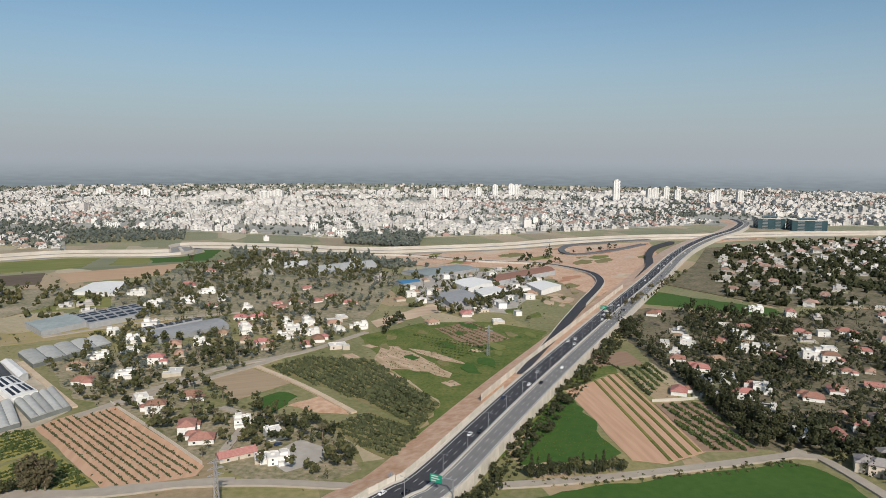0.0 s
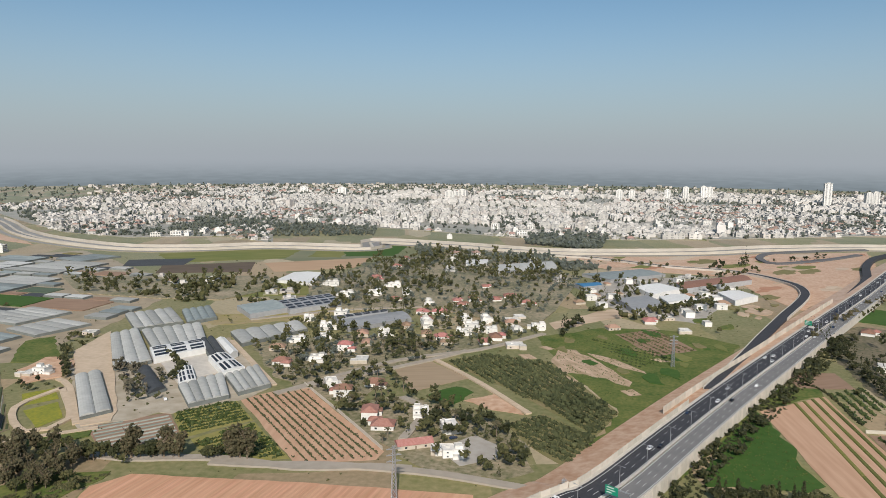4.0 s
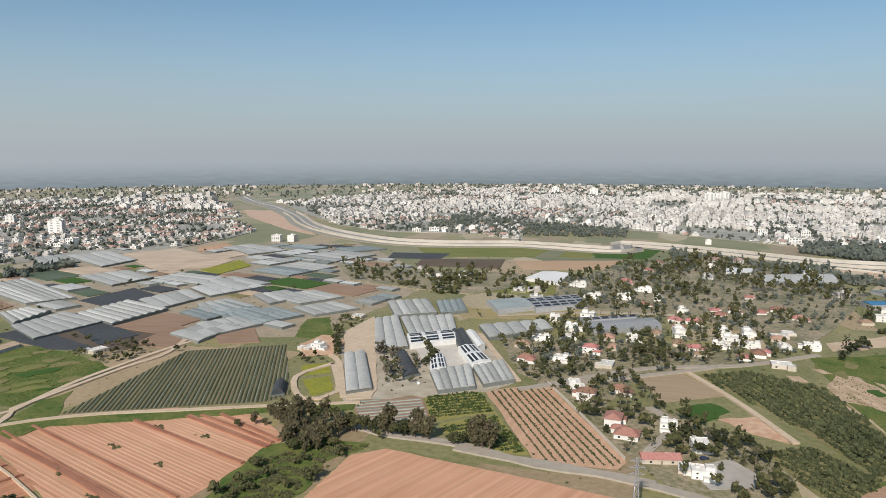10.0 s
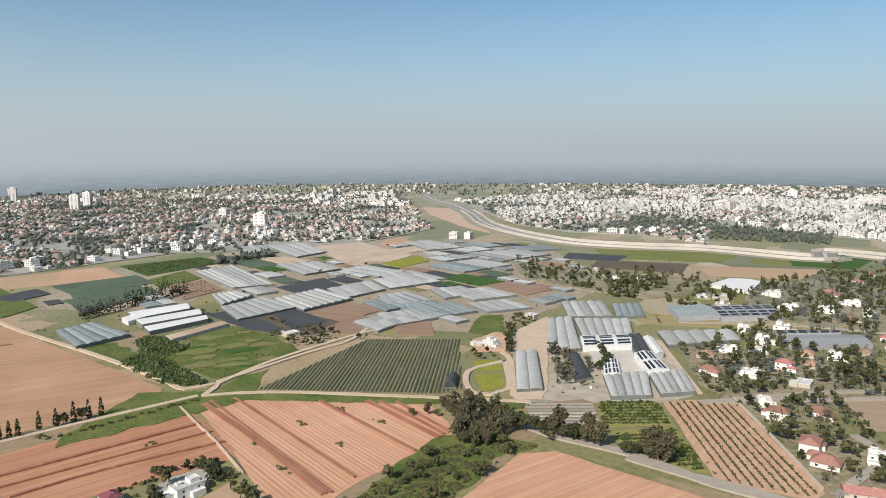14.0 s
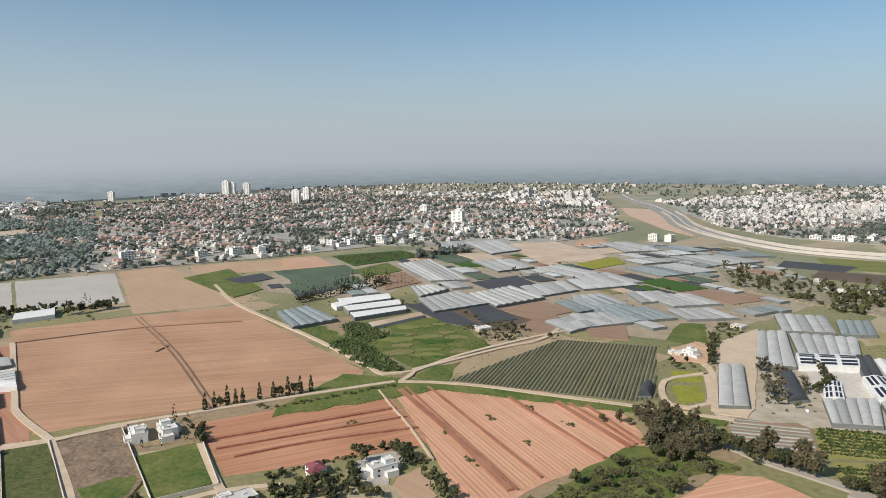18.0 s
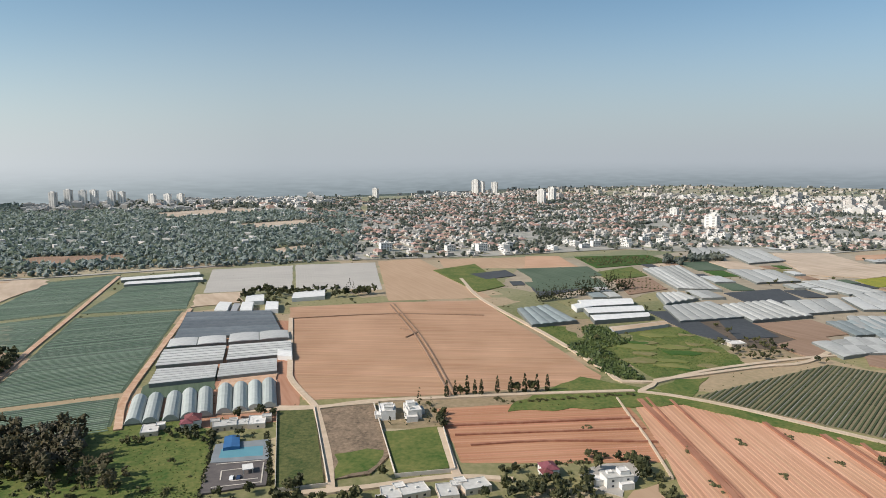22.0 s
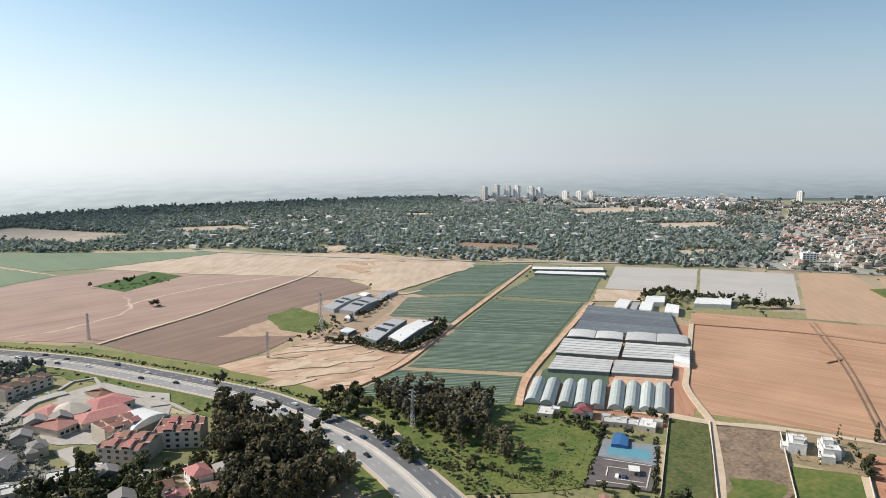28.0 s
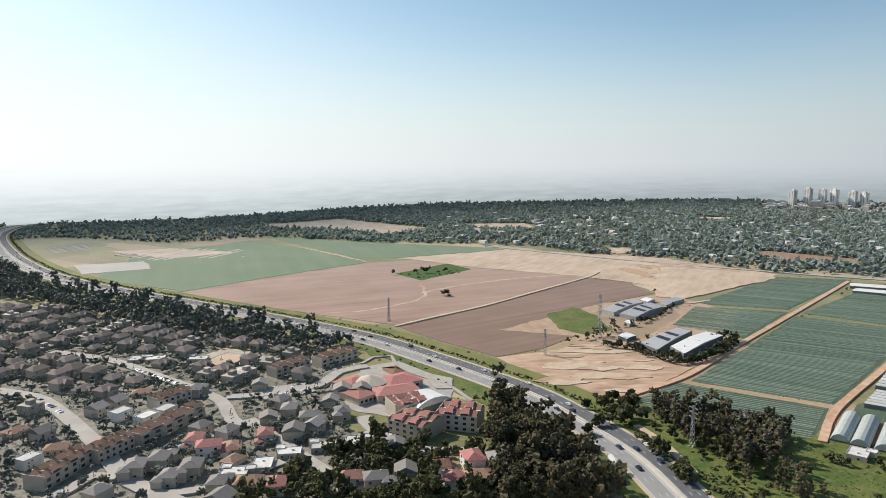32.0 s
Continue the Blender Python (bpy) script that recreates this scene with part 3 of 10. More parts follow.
field("meadow", [(-606.8, 122.2), (-589.3, 151.3), (-538.0, 156.2), (-533.2, 135.8)], GRASS, "small green meadow")
field("net_field", [(-407.9, 187.7), (-465.3, 312.4), (-415.6, 370.2), (-322.7, 289.6), (-324.8, 272.2)], mat("dark_crop_soil", (0.15, 0.13, 0.075), (0.22, 0.18, 0.11), scale=0.4, big=0.02), "dark green netted crop rows")
field("flower_field", [(-363.3, 337.4), (-352.2, 352.8), (-334.8, 337.2), (-344.9, 321.4)], YELLOW, "yellow flower bed inside a loop track")
field("flower_field", [(-339.0, 314.8), (-330.3, 332.6), (-308.1, 312.4), (-309.8, 295.0)], YELLOW, "yellow flower bed inside a loop track")
field("meadow", [(-427.0, 390.0), (-466.2, 440.3), (-455.4, 461.3), (-394.5, 401.7)], GRASS, "bright green lawn plot")
field("meadow", [(42.8, 323.4), (71.8, 425.3), (86.5, 436.6), (97.5, 337.8), (88.1, 328.8)], GRASS_DARK, "dense green crop beside the highway")
field("meadow", [(32.0, 252.2), (48.1, 288.6), (76.1, 299.9), (182.4, 327.1), (197.3, 317.8), (200.0, 281.7), (182.3, 246.2)], GRASS_DARK, "dense green crop below the lane")
field("tilled_field", [(87.3, 434.4), (131.5, 474.0), (144.2, 340.0), (118.5, 324.7), (102.6, 329.0)], SOIL_ORANGE, "pale tilled strips with yellow-green rows")
field("meadow", [(80.5, 434.2), (97.3, 486.6), (131.4, 490.2), (130.3, 474.0)], GRASS, "rough yellow-green grass")
field("orchard_plot", [(138.9, 411.2), (172.2, 415.0), (172.6, 340.5), (142.7, 340.0)], SOIL_BROWN, "orchard rows on brown soil")
field("orchard_plot", [(114.8, 501.2), (128.4, 524.3), (152.2, 529.7), (155.8, 495.0), (120.2, 487.1)], SOIL_BROWN, "young orchard on reddish soil")
field("meadow", [(249, 776), (347, 688), (332, 657), (217, 711)], GRASS_DARK, "flat green crop among the houses")
field("orchard_plot", [(-123.5, 480.7), (-97.9, 508.8), (-47.2, 502.5), (4.5, 408.0), (-7.4, 369.3), (-63.5, 430.7)], ORCHARD, "citrus orchard in straight rows")
field("orchard_plot", [(-58.5, 372.7), (-38.1, 394.9), (-7.2, 365.5), (-17.7, 323.1), (-37.3, 341.8)], ORCHARD, "citrus orchard in straight rows")
field("meadow", [(-63.9, 570.6), (-13.1, 617.9), (44.7, 626.4), (97, 592), (90, 562), (62, 504), (35, 446), (11, 397), (-10, 352), (-18, 324), (-7, 369), (4.5, 410.1), (-38.2, 491.9)], GRASS, "rough green grass with bare patches")
field("bare_patch", [(-46.0, 509.5), (-41.9, 536.6), (-30.5, 538.0), (-14.5, 517.0), (-5.1, 500.6), (11.9, 470.3), (8.9, 458.3), (-5.4, 472.8), (-28.8, 478.2), (-38.5, 472.9)], PALE_EARTH, "bare pinkish soil in rough grass")
for q in ([(-22, 536), (-12, 531), (22, 497), (20, 489), (2, 503), (-14, 521)], [(-41, 468), (-32, 471), (-22, 462), (-30, 459)], [(6, 449), (12, 452), (17, 444), (10, 441)], [(-60, 540), (-52, 546), (-44, 536), (-50, 531)], [(26, 530), (32, 534), (40, 525), (33, 521)], [(-72, 512), (-66, 517), (-58, 508), (-64, 504)]):
    field("bare_patch", q, PALE_EARTH, "small bare patch in rough grass", wild=True)
field("tilled_field", [(-151.7, 451.1), (-131.2, 477.5), (-96.7, 447.1), (-125.3, 410.6)], mat("brown_vegetable_soil", (0.27, 0.20, 0.125), (0.36, 0.27, 0.18), scale=0.3, streak=(20, 14)), "small brown field of vegetable beds")
field("meadow", [(-114.7, 407.0), (-100.1, 429.5), (-88.6, 420.2), (-97.2, 389.6)], GRASS_DARK, "small green plot")
field("bare_patch", [(-91.6, 402.4), (-72.6, 421.3), (-48.7, 390.4), (-59.7, 388.6)], DIRT, "bare soil yard")
field("tilled_field", [(-60.9, 623.3), (-6, 702), (14.0, 678.3), (-53.6, 600.7)], STUBBLE, "pale stubble field")
field("orchard_plot", [(-1.3, 597.2), (31.6, 624.8), (62.8, 564.0), (29.1, 537.6)], SOIL_BROWN, "young orchard on brown soil")
field("meadow", [(-608, 959), (-425, 1071), (-309, 987), (-439, 887)], GRASS_FAR, "far green field")
field("meadow", [(-687.8, 902.8), (-502.5, 1031.3), (-480.5, 913.1), (-615.1, 828.7)], GRASS_YELLOW, "yellow-green field before the far highway")
field("meadow", [(-455.6, 940.0), (-478.0, 1042.0), (-428.9, 1038.6), (-406.0, 943.7)], GRASS_YELLOW, "yellow-green knoll before the far highway")
field("meadow", [(-446, 1039.9), (-352.8, 1120), (-335.3, 986.0), (-402, 959.2)], GRASS_DARK, "dark green plantation before the far highway")
field("plot", [(-607.9, 805.1), (-504.6, 872.6), (-466.9, 793.3), (-577.0, 748.8)], SOIL_DARK, "dark brown fallow field")
field("plot", [(-486.9, 866.0), (-358.5, 960.8), (-350.9, 862.2), (-438.9, 803.9)], SOIL_TAN, "tan tilled field with green margins")
field("meadow", [(-465.4, 697.1), (-402.2, 737.5), (-339.7, 744.9), (-313.9, 682.5), (-418.7, 638.9)], GRASS_YELLOW, "yellow-green pasture beside a white shed", wild=True)
field("plot", [(-383.2, 569.8), (-354.9, 572.5), (-254.8, 652.2), (-235.5, 624.6), (-258.9, 583.2), (-352.2, 528.7)], YELLOW_DIRT, "tan ground with yellow flowers round the sheds", wild=True)
field("net_field", [(-686.4, 835.1), (-604.4, 875.7), (-583.8, 817.0), (-654.3, 782.9)], NET_DARK, "dark shade net over crops")
field("rough_grass", [(-427.0, 171.2), (-441.1, 189.9), (-443, 214), (-409.1, 187.0), (-409, 170)], GRASS, "lush weeds in a corner between lanes", wild=True)
# last quarter
FURROW_PINK = soil("pinkish_brown_furrows", (0.27, 0.17, 0.125), (0.36, 0.24, 0.18), [(-371, -664), (-599, -609)], 0.12)
FURROW_DARK = soil("dark_brown_furrows", (0.17, 0.105, 0.075), (0.24, 0.155, 0.11), [(-396.3, -446.6), (-490.4, -441.3)], 0.12)
field("tilled_field", [(-250, -770), (-371.9, -797), (-527.2, -821.8), (-594.6, -800.4), (-613.5, -698.2), (-671.5, -553.5), (-545, -528), (-467, -511), (-353.3, -498.3), (-318.6, -579.6), (-285, -670)], FURROW_PINK, "wide pinkish brown tilled field")
field("tilled_field", [(-351.3, -489.6), (-467, -503), (-545, -519), (-663.3, -544.8), (-683.7, -507.9), (-647.9, -439.7), (-549.2, -439.2), (-470.6, -431.7), (-446.6, -373.3), (-397.1, -363.1), (-356, -369), (-350, -433.4)], FURROW_DARK, "dark brown tilled field beside the highway")
field("stubble_field", [(-354, -368.3), (-392.1, -357.1), (-430.7, -352.5), (-448.6, -265.0), (-418.8, -259), (-342, -251.0), (-338, -294.4)], mat("pinkish_stubble_rows", (0.25, 0.155, 0.085), (0.60, 0.42, 0.30), scale=0.16, streak=(angle([(-359.2, -354.0), (-436.3, -301.6)]), 3.5), big=0.05, bump=0.8, big_amt=0.3), "pale stubble field beside the highway")
field("stubble_field", [(-582.3, -834), (-772.7, -800), (-880, -600), (-872, -413.4), (-706.7, -407.0), (-652, -430.1), (-688, -507), (-675.7, -555.2), (-616.7, -699), (-598, -800)], STUBBLE, "pale stubble field before the woods")
field("meadow", [(-552.5, -1215.4), (-677.3, -988.1), (-775.0, -826.7), (-770, -804), (-584, -838), (-542, -874.1)], GRASS_LONG, "long green crop strip")
field("meadow", [(-200, -925.7), (-300, -1110), (-506.7, -1185.0), (-533.8, -1021.2), (-532, -828), (-375, -801), (-258, -776.0)], GRASS_LONG, "long green field beside the highway")
field("stubble_field", [(-624.6, -1434.6), (-848.9, -1459.9), (-887.0, -1132.6), (-750.8, -1097.0)], STUBBLE, "far pale meadow among woods")
for pts in ([(-327.1, -578.8), (-364.9, -563.7), (-429.1, -573.1), (-458.3, -595.5), (-484.9, -638.6)], [(-455.0, -598.2), (-505.9, -607.6), (-588.6, -601.4), (-665.3, -579.9)], [(-532, -826), (-535, -930), (-534, -1021)], [(-700, -780), (-740, -640), (-735, -520)], [(-760, -700), (-690, -610)]):
    LAYER[0] += 0.0025
    tagged(worn_track("field_track", pts, 1.7, STUBBLE), "worn pale track across tilled soil", "track", kind="structure")
field("farm_ground", [(-411.7, -428), (-470, -431), (-548, -440), (-640, -436), (-655, -425), (-628, -330), (-545, -296), (-520, -262), (-452, -262), (-432, -300), (-431, -352), (-447, -372)], mat("rutted_pink_earth", (0.30, 0.20, 0.125), (0.45, 0.32, 0.22), scale=0.15, big=0.04, bump=0.5), "rutted pinkish ground round the farm sheds", wild=True)
field("crop_plot", [(-506.6, -722.1), (-609.0, -747.0), (-604.3, -687.5), (-502.5, -662.4)], GRASS_DARK, "small planted plot in a tilled field")
field("farm_yard", [(-533.0, -422.4), (-618, -429), (-617, -399), (-575.6, -358.8), (-478.6, -331.2), (-470.6, -366.5), (-485.4, -403.6)], mat("trodden_earth", (0.36, 0.25, 0.165), (0.25, 0.19, 0.115), scale=0.1, big=0.04), "pale farm yard round the sheds")
field("meadow", [(-484.4, -442.7), (-528.6, -446.8), (-519.5, -411.6), (-483.1, -364.0), (-453.3, -370.7), (-454.6, -396.3)], GRASS, "green plot beside the cattle sheds")
field("meadow", [(-361.0, -203.0), (-398.9, -128.9), (-379.1, -100.1), (-297.7, -84.1), (-244.8, -163.7), (-289.0, -148.7)], GRASS, "bright green meadow with weeds", wild=True)
field("verge", [(-294.1, -475.5), (-328.5, -333.5), (-333.6, -267.6), (-294.1, -237.6), (-288.1, -283.6), (-296.0, -348.4)], GRASS, "grassy highway verge", wild=True)

field("rough_grass", [(-242.5, 149.2), (-264.0, 198.8), (-273.6, 229.1), (-259.3, 249.1), (-230.3, 262.6), (-234.7, 233.4), (-219.1, 194.6), (-200.1, 167.0)], GRASS, "lush tangle of weeds and grass", wild=True)
field("rough_grass", [(4.7, 264.7), (42.1, 345.3), (86.5, 436.6), (112.6, 501.1), (112.1, 531.9), (67.7, 436.2), (18.1, 305.8), (0.0, 264.6)], GRASS, "green strip along the highway wall", wild=True)
field("rough_grass", [(-450.3, 127.1), (-410.9, 181.6), (-356.5, 234.1), (-280.2, 303.0), (-272.2, 294.5), (-344.7, 226.2), (-393.6, 173.6), (-390.8, 69.4), (-402.5, 71.8)], GRASS, "green verge of the farm lane", 0.22, True)
field("rough_grass", [(-345, -264), (-368, -215), (-300, -150), (-258, -137), (-288, -178), (-312, -232), (-326, -264)], GRASS, "green roadside slope", wild=True)
field("paved_yard", [(-85.2, 327.7), (-71.7, 352.8), (-55.8, 341.4), (-54.4, 326.2), (-71.0, 312.5)], YARD, "pale paved yard before the villas")
field("plastic_plot", [(-203, -1064), (-290, -1040), (-278, -964), (-196, -974)], PLASTIC, "pale plastic-covered plot beside the highway", wild=True)
field("plastic_plot", [(-274, -1185), (-363, -1164), (-430, -1046), (-327, -1045)], STUBBLE, "pale bare lot in green fields", wild=True)
field("verge", [(-299.9, -485.7), (-323.1, -462.2), (-312.6, -375.3), (-303.8, -317.2), (-278.3, -294.1), (-282.4, -331.8), (-293.1, -396.2), (-284.2, -434.8)], GRASS, "grassy bank between school and highway", wild=True)
field("villa_yard", [(-308.9, 88.0), (-319.2, 102.6), (-319.4, 114.6), (-309.2, 116.7), (-287.3, 101.3), (-295.2, 89.2)], YARD, "pale paved yard round a white villa", wild=True)
field("bare_patch", [(-285.6, 102.1), (-298.3, 119.7), (-265.4, 116.9), (-263.2, 102.7)], SOIL_TAN, "bare tan building plot", wild=True)
field("net_field", [(-452.9, -159.6), (-467.6, -158.7), (-474.7, -119.3), (-439.9, -111.8), (-430.4, -153.6)], NET, "dark netting on low rows", wild=True)
field("plot", [(-607.1, 281.4), (-607.2, 333.8), (-563.6, 368.4), (-508.5, 326.4), (-507.9, 281.6), (-557.9, 257.5)], SOIL_DARK, "dark fallow plot between net houses", wild=True)
field("industrial_yard", [(-30, 861), (106, 929), (112, 776), (70.5, 659.1), (17.0, 680.0), (-24, 723)], YARD, "pale yards between industrial halls", wild=True)
field("school_yard", [(-226.1, -377.3), (-260.9, -405.2), (-290.8, -407.1), (-292.9, -367.9), (-283.8, -330.6), (-260.9, -310.6), (-229.3, -317.5), (-213.8, -341.5)], YARD, "pale paved school yard", wild=True)
field("farm_yard", [(-372.7, 389.2), (-370.6, 420.8), (-314.7, 498.1), (-217.6, 396.6), (-223.7, 366.3), (-287.9, 301.0)], mat("dusty_yard", (0.46, 0.40, 0.32), (0.30, 0.255, 0.18), scale=0.12, big=0.04), "pale dusty ground round the greenhouses", wild=True)
field("verge", [(-286.9, -481.3), (-306.9, -461.6), (-306.1, -389.3), (-304.0, -329.5), (-291.6, -290.4), (-277.3, -286.2), (-284.5, -325.4), (-293.5, -357.3), (-303.0, -407.7), (-297.3, -440.3), (-281.4, -454.5)], GRASS, "bright green grassy bank beside the highway", wild=True)
# ---- highways ----
def slope(name, line, a, za, b, zb, material, parent, label=""):
    N = sides(line)
    V, F = [], []
    for i, (p, n) in enumerate(zip(line, N)):
        V += [(p[0] + n[0] * a, p[1] + n[1] * a, za), (p[0] + n[0] * b, p[1] + n[1] * b, zb), (p[0] + n[0] * b, p[1] + n[1] * b, -0.5), (p[0] + n[0] * a, p[1] + n[1] * a, -0.5)]
        if i:
            o, q = 4 * (i - 1), 4 * i
            for k in range(4):
                F.append((o + k, q + k, q + (k + 1) % 4, o + (k + 1) % 4))
    F += [(3, 2, 1, 0), tuple(range(len(V) - 4, len(V)))]
    return part_me(name, mesh_np(name, V, F), material, parent, label)


def dashes(line, off, z, parent, every=12.0, long=4.0, wide=0.11, first=0, last=None):
    """A broken lane line: one strip of thin plates."""
    N = sides(line)
    L = np.array([p[:2] for p in line]) + N * off
    d = np.concatenate([[0], np.cumsum(np.linalg.norm(np.diff(L, axis=0), axis=1))])
    V, F = [], []
    s = 0.0
    while s + long < d[-1]:
        p0, p1 = [np.array([np.interp(q, d, L[:, 0]), np.interp(q, d, L[:, 1])]) for q in (s, s + long)]
        u = (p1 - p0) / (np.linalg.norm(p1 - p0) + 1e-9)
        w = np.array([-u[1], u[0]]) * wide
        o = len(V)
        V += [(*(p0 - w), z), (*(p1 - w), z), (*(p1 + w), z), (*(p0 + w), z)]
        F.append((o, o + 1, o + 2, o + 3))
        s += every
    return tagged(part_me("lane_line", mesh_np("lane_line", V, F), PAINT, parent, "broken white lane line"), kind="stuff")


def along(line, off, every, start=0.0, end=None):
    """Places and headings at even steps along a line."""
    N = sides(line)
    L = np.array([p[:2] for p in line]) + N * off
    d = np.concatenate([[0], np.cumsum(np.linalg.norm(np.diff(L, axis=0), axis=1))])
    out, s = [], start
    while s < (end or d[-1]):
        x, y = np.interp(s, d, L[:, 0]), np.interp(s, d, L[:, 1])
        x2, y2 = np.interp(s + 2, d, L[:, 0]), np.interp(s + 2, d, L[:, 1])
        out.append((float(x), float(y), math.degrees(math.atan2(y2 - y, x2 - x))))
        s += every
    return out


WALL_PALE = mat("pale_barrier_concrete", (0.58, 0.53, 0.45), (0.48, 0.43, 0.36), scale=0.4, rand=0.12)
STEEL = mat("galvanised_steel", (0.45, 0.46, 0.47), (0.36, 0.37, 0.38), scale=2.0, rough=0.5, metal=0.6)
HW = [(-16.8, 267.3), (-2.4, 283.4), (9.9, 306.2), (25.1, 339.8), (43.8, 380.8), (66.7, 429.9), (95.5, 489.4), (124.2, 548.0), (160.2, 621.5), (206, 714), (267, 836), (346, 1001), (419, 1139), (509, 1281), (601, 1406), (685, 1555), (710, 1670)]
HW_LINE = spline([(-205, -62), (-135, 55), (-75, 175)] + HW, 10)
HW_NEAR = [p for p in HW_LINE if 200 < p[1] < 1000]
HZ = 6.0


def highway_one():
    top = tagged(new("highway"), "six-lane highway on a walled embankment, one carriageway freshly black", "highway", kind="structure")
    zs = [0.5 + (HZ - 0.5) * min(1.0, max(0.0, (p[1] + 60) / 320)) for p in HW_LINE]
    ribbon("carriageway", HW_LINE, 0.8, 13.0, -1.0, 0.30, ASPHALT, top, zs, "new black asphalt")
    ribbon("carriageway", HW_LINE, -11.6, -0.8, -1.0, 0.30, ASPHALT_OLD, top, zs, "worn grey asphalt")
    ribbon("median", HW_LINE, -0.5, 0.5, 0.2, 1.0, CONCRETE, top, zs, "pale concrete median barrier")
    ribbon("edge_line", HW_LINE, 11.4, 11.65, 0.2, 0.32, PAINT, top, zs)
    ribbon("edge_line", HW_LINE, 1.3, 1.55, 0.2, 0.32, PAINT, top, zs)
    ribbon("edge_line", HW_LINE, -1.55, -1.3, 0.2, 0.32, PAINT, top, zs)
    ribbon("edge_line", HW_LINE, -10.6, -10.35, 0.2, 0.32, PAINT, top, zs)
    ribbon("shoulder", HW_LINE, 13.0, 15.0, -1.0, 0.28, CONCRETE, top, zs, "pale concrete shoulder")
    ribbon("parapet", HW_LINE, -12.1, -11.6, -1.0, 1.0, CONCRETE, top, zs, "pale concrete parapet")
    for off in (4.7, 8.1, -4.3, -7.4):
        dashes([p for p in HW_LINE if p[1] > 262], off, HZ + 0.315, top)
    far = [p for p in HW_LINE if p[1] > 255]
    slope("embankment", far, 15.0, HZ, 20.0, HZ - 1.0, DIRT, top, "orange earth embankment")
    slope("embankment", far, 20.0, HZ - 1.0, 38.0, 0.2, DIRT, top, "orange earth embankment")
    slope("embankment", far, -12.0, HZ - 1.0, -12.4, 0.0, CONCRETE, top, "concrete retaining wall")
    take_line(HW_LINE, 36)


highway_one()


def barrier(line, off, high, z, start, end, name="noise_wall", label="pale concrete noise wall in upright panels", panel=5.6):
    top = tagged(new(name), label, "wall", kind="structure")
    me = None
    for x, y, a in along(line, off, panel, start, end):
        if me is None:
            bm = box_bm(0, -0.15, 0, panel - 0.12, 0.15, high)
            add_box(bm, panel - 0.35, -0.28, 0, panel - 0.02, 0.28, high + 0.15)
            me = bpy.data.meshes.new("panel")
            bm.to_mesh(me)
            bm.free()
        ob = part_me("panel", me, WALL_PALE, top)
        ob.matrix_basis = pose(x, y, z, 0, 0, a)
    return top


L0 = len(spline([(-205, -62), (-135, 55), (-75, 175)] + HW[:1], 10)) * 10.0
barrier(HW_LINE, 15.2, 4.0, HZ - 1.0, L0 - 30, L0 + 170)
barrier(HW_LINE, 22.0, 4.5, HZ - 1.6, L0 + 150, L0 + 560)
barrier(HW_LINE, -12.5, HZ + 0.8, 0.0, L0 + 10, L0 + 420, "retaining_wall", "white ribbed concrete retaining wall under the highway", 4.2)

HW2 = [(-232.2, -116.6), (-258.4, -141.4), (-276.7, -170.3), (-292.4, -200.9), (-304.0, -239.6), (-315.2, -287.3), (-316.5, -321.3), (-314.3, -397.5), (-307.3, -479.7)] + [(-277.8, -589.1), (-231, -732), (-179, -900), (-154, -1055), (-149, -1298), (-174, -1599), (-257, -1782), (-431, -1820)]
HW2_LINE = spline([(-205, -62)] + HW2[1:], 10)


def highway_two():
    top = tagged(new("highway"), "curving highway with a pale median between grey carriageways", "highway", kind="structure")
    zs = [0.5] * len(HW2_LINE)
    ribbon("carriageway", HW2_LINE, 1.6, 12.2, -1.0, 0.30, ASPHALT_PALE, top, zs, "worn pale grey asphalt")
    ribbon("carriageway", HW2_LINE, -12.8, -1.6, -1.0, 0.30, ASPHALT_GREY, top, zs, "dark grey asphalt")
    ribbon("median", HW2_LINE, -1.6, 1.6, -0.5, 0.5, CONCRETE, top, zs, "pale paved median")
    ribbon("guard_rail", HW2_LINE, -0.3, 0.3, 0.4, 1.2, CONCRETE, top, zs)
    for o in (-14.2, 12.2):
        ribbon("shoulder", HW2_LINE, o, o + 1.4, -1.0, 0.27, TRACK, top, zs, "dusty gravel shoulder")
    for o in (-12.4, -2.3, 2.2, 11.5):
        ribbon("edge_line", HW2_LINE, o, o + 0.3, 0.2, 0.32, PAINT, top, zs)
    for off in (5.2, 8.4, -5.5, -9.0):
        dashes(HW2_LINE, off, 0.5 + 0.315, top, 15.0, 3.0)
    side = [p for p in HW2_LINE if math.hypot(p[0], p[1]) > 300]
    ribbon("verge", side, -34, -14.2, -0.6, -0.2, GRASS_YELLOW, top, [0.5] * len(side), "dry green verge")
    ribbon("verge", side, 13.6, 24, -0.6, -0.2, GRASS, top, [0.5] * len(side), "green verge")
    take_line(HW2_LINE, 20)


ASPHALT_PALE = mat("bleached_asphalt", (0.235, 0.23, 0.22), (0.30, 0.29, 0.275), scale=0.15, rough=0.85)
ASPHALT_GREY = mat("grey_asphalt", (0.10, 0.10, 0.105), (0.14, 0.14, 0.14), scale=0.2, rough=0.85)
highway_two()

# far highway across the plain, with its pale walls, and the interchange
FAR_A = [(-2082, 1669), (-1815, 1500), (-1573, 1378), (-1309, 1208), (-1113, 1064), (-946, 978), (-769, 934), (-657, 968), (-561, 1026), (-406, 1049)] + [(-419, 1129), (-277, 1123), (-125, 1090), (-17, 1110), (116, 1159), (223, 1227), (361, 1287), (512, 1323), (701, 1374), (912, 1408), (1160, 1457)]
FAR_LINE = spline(FAR_A, 20)
FAR_WALL = mat("weathered_barrier", (0.55, 0.50, 0.43), (0.42, 0.38, 0.32), scale=0.05, big=0.01)
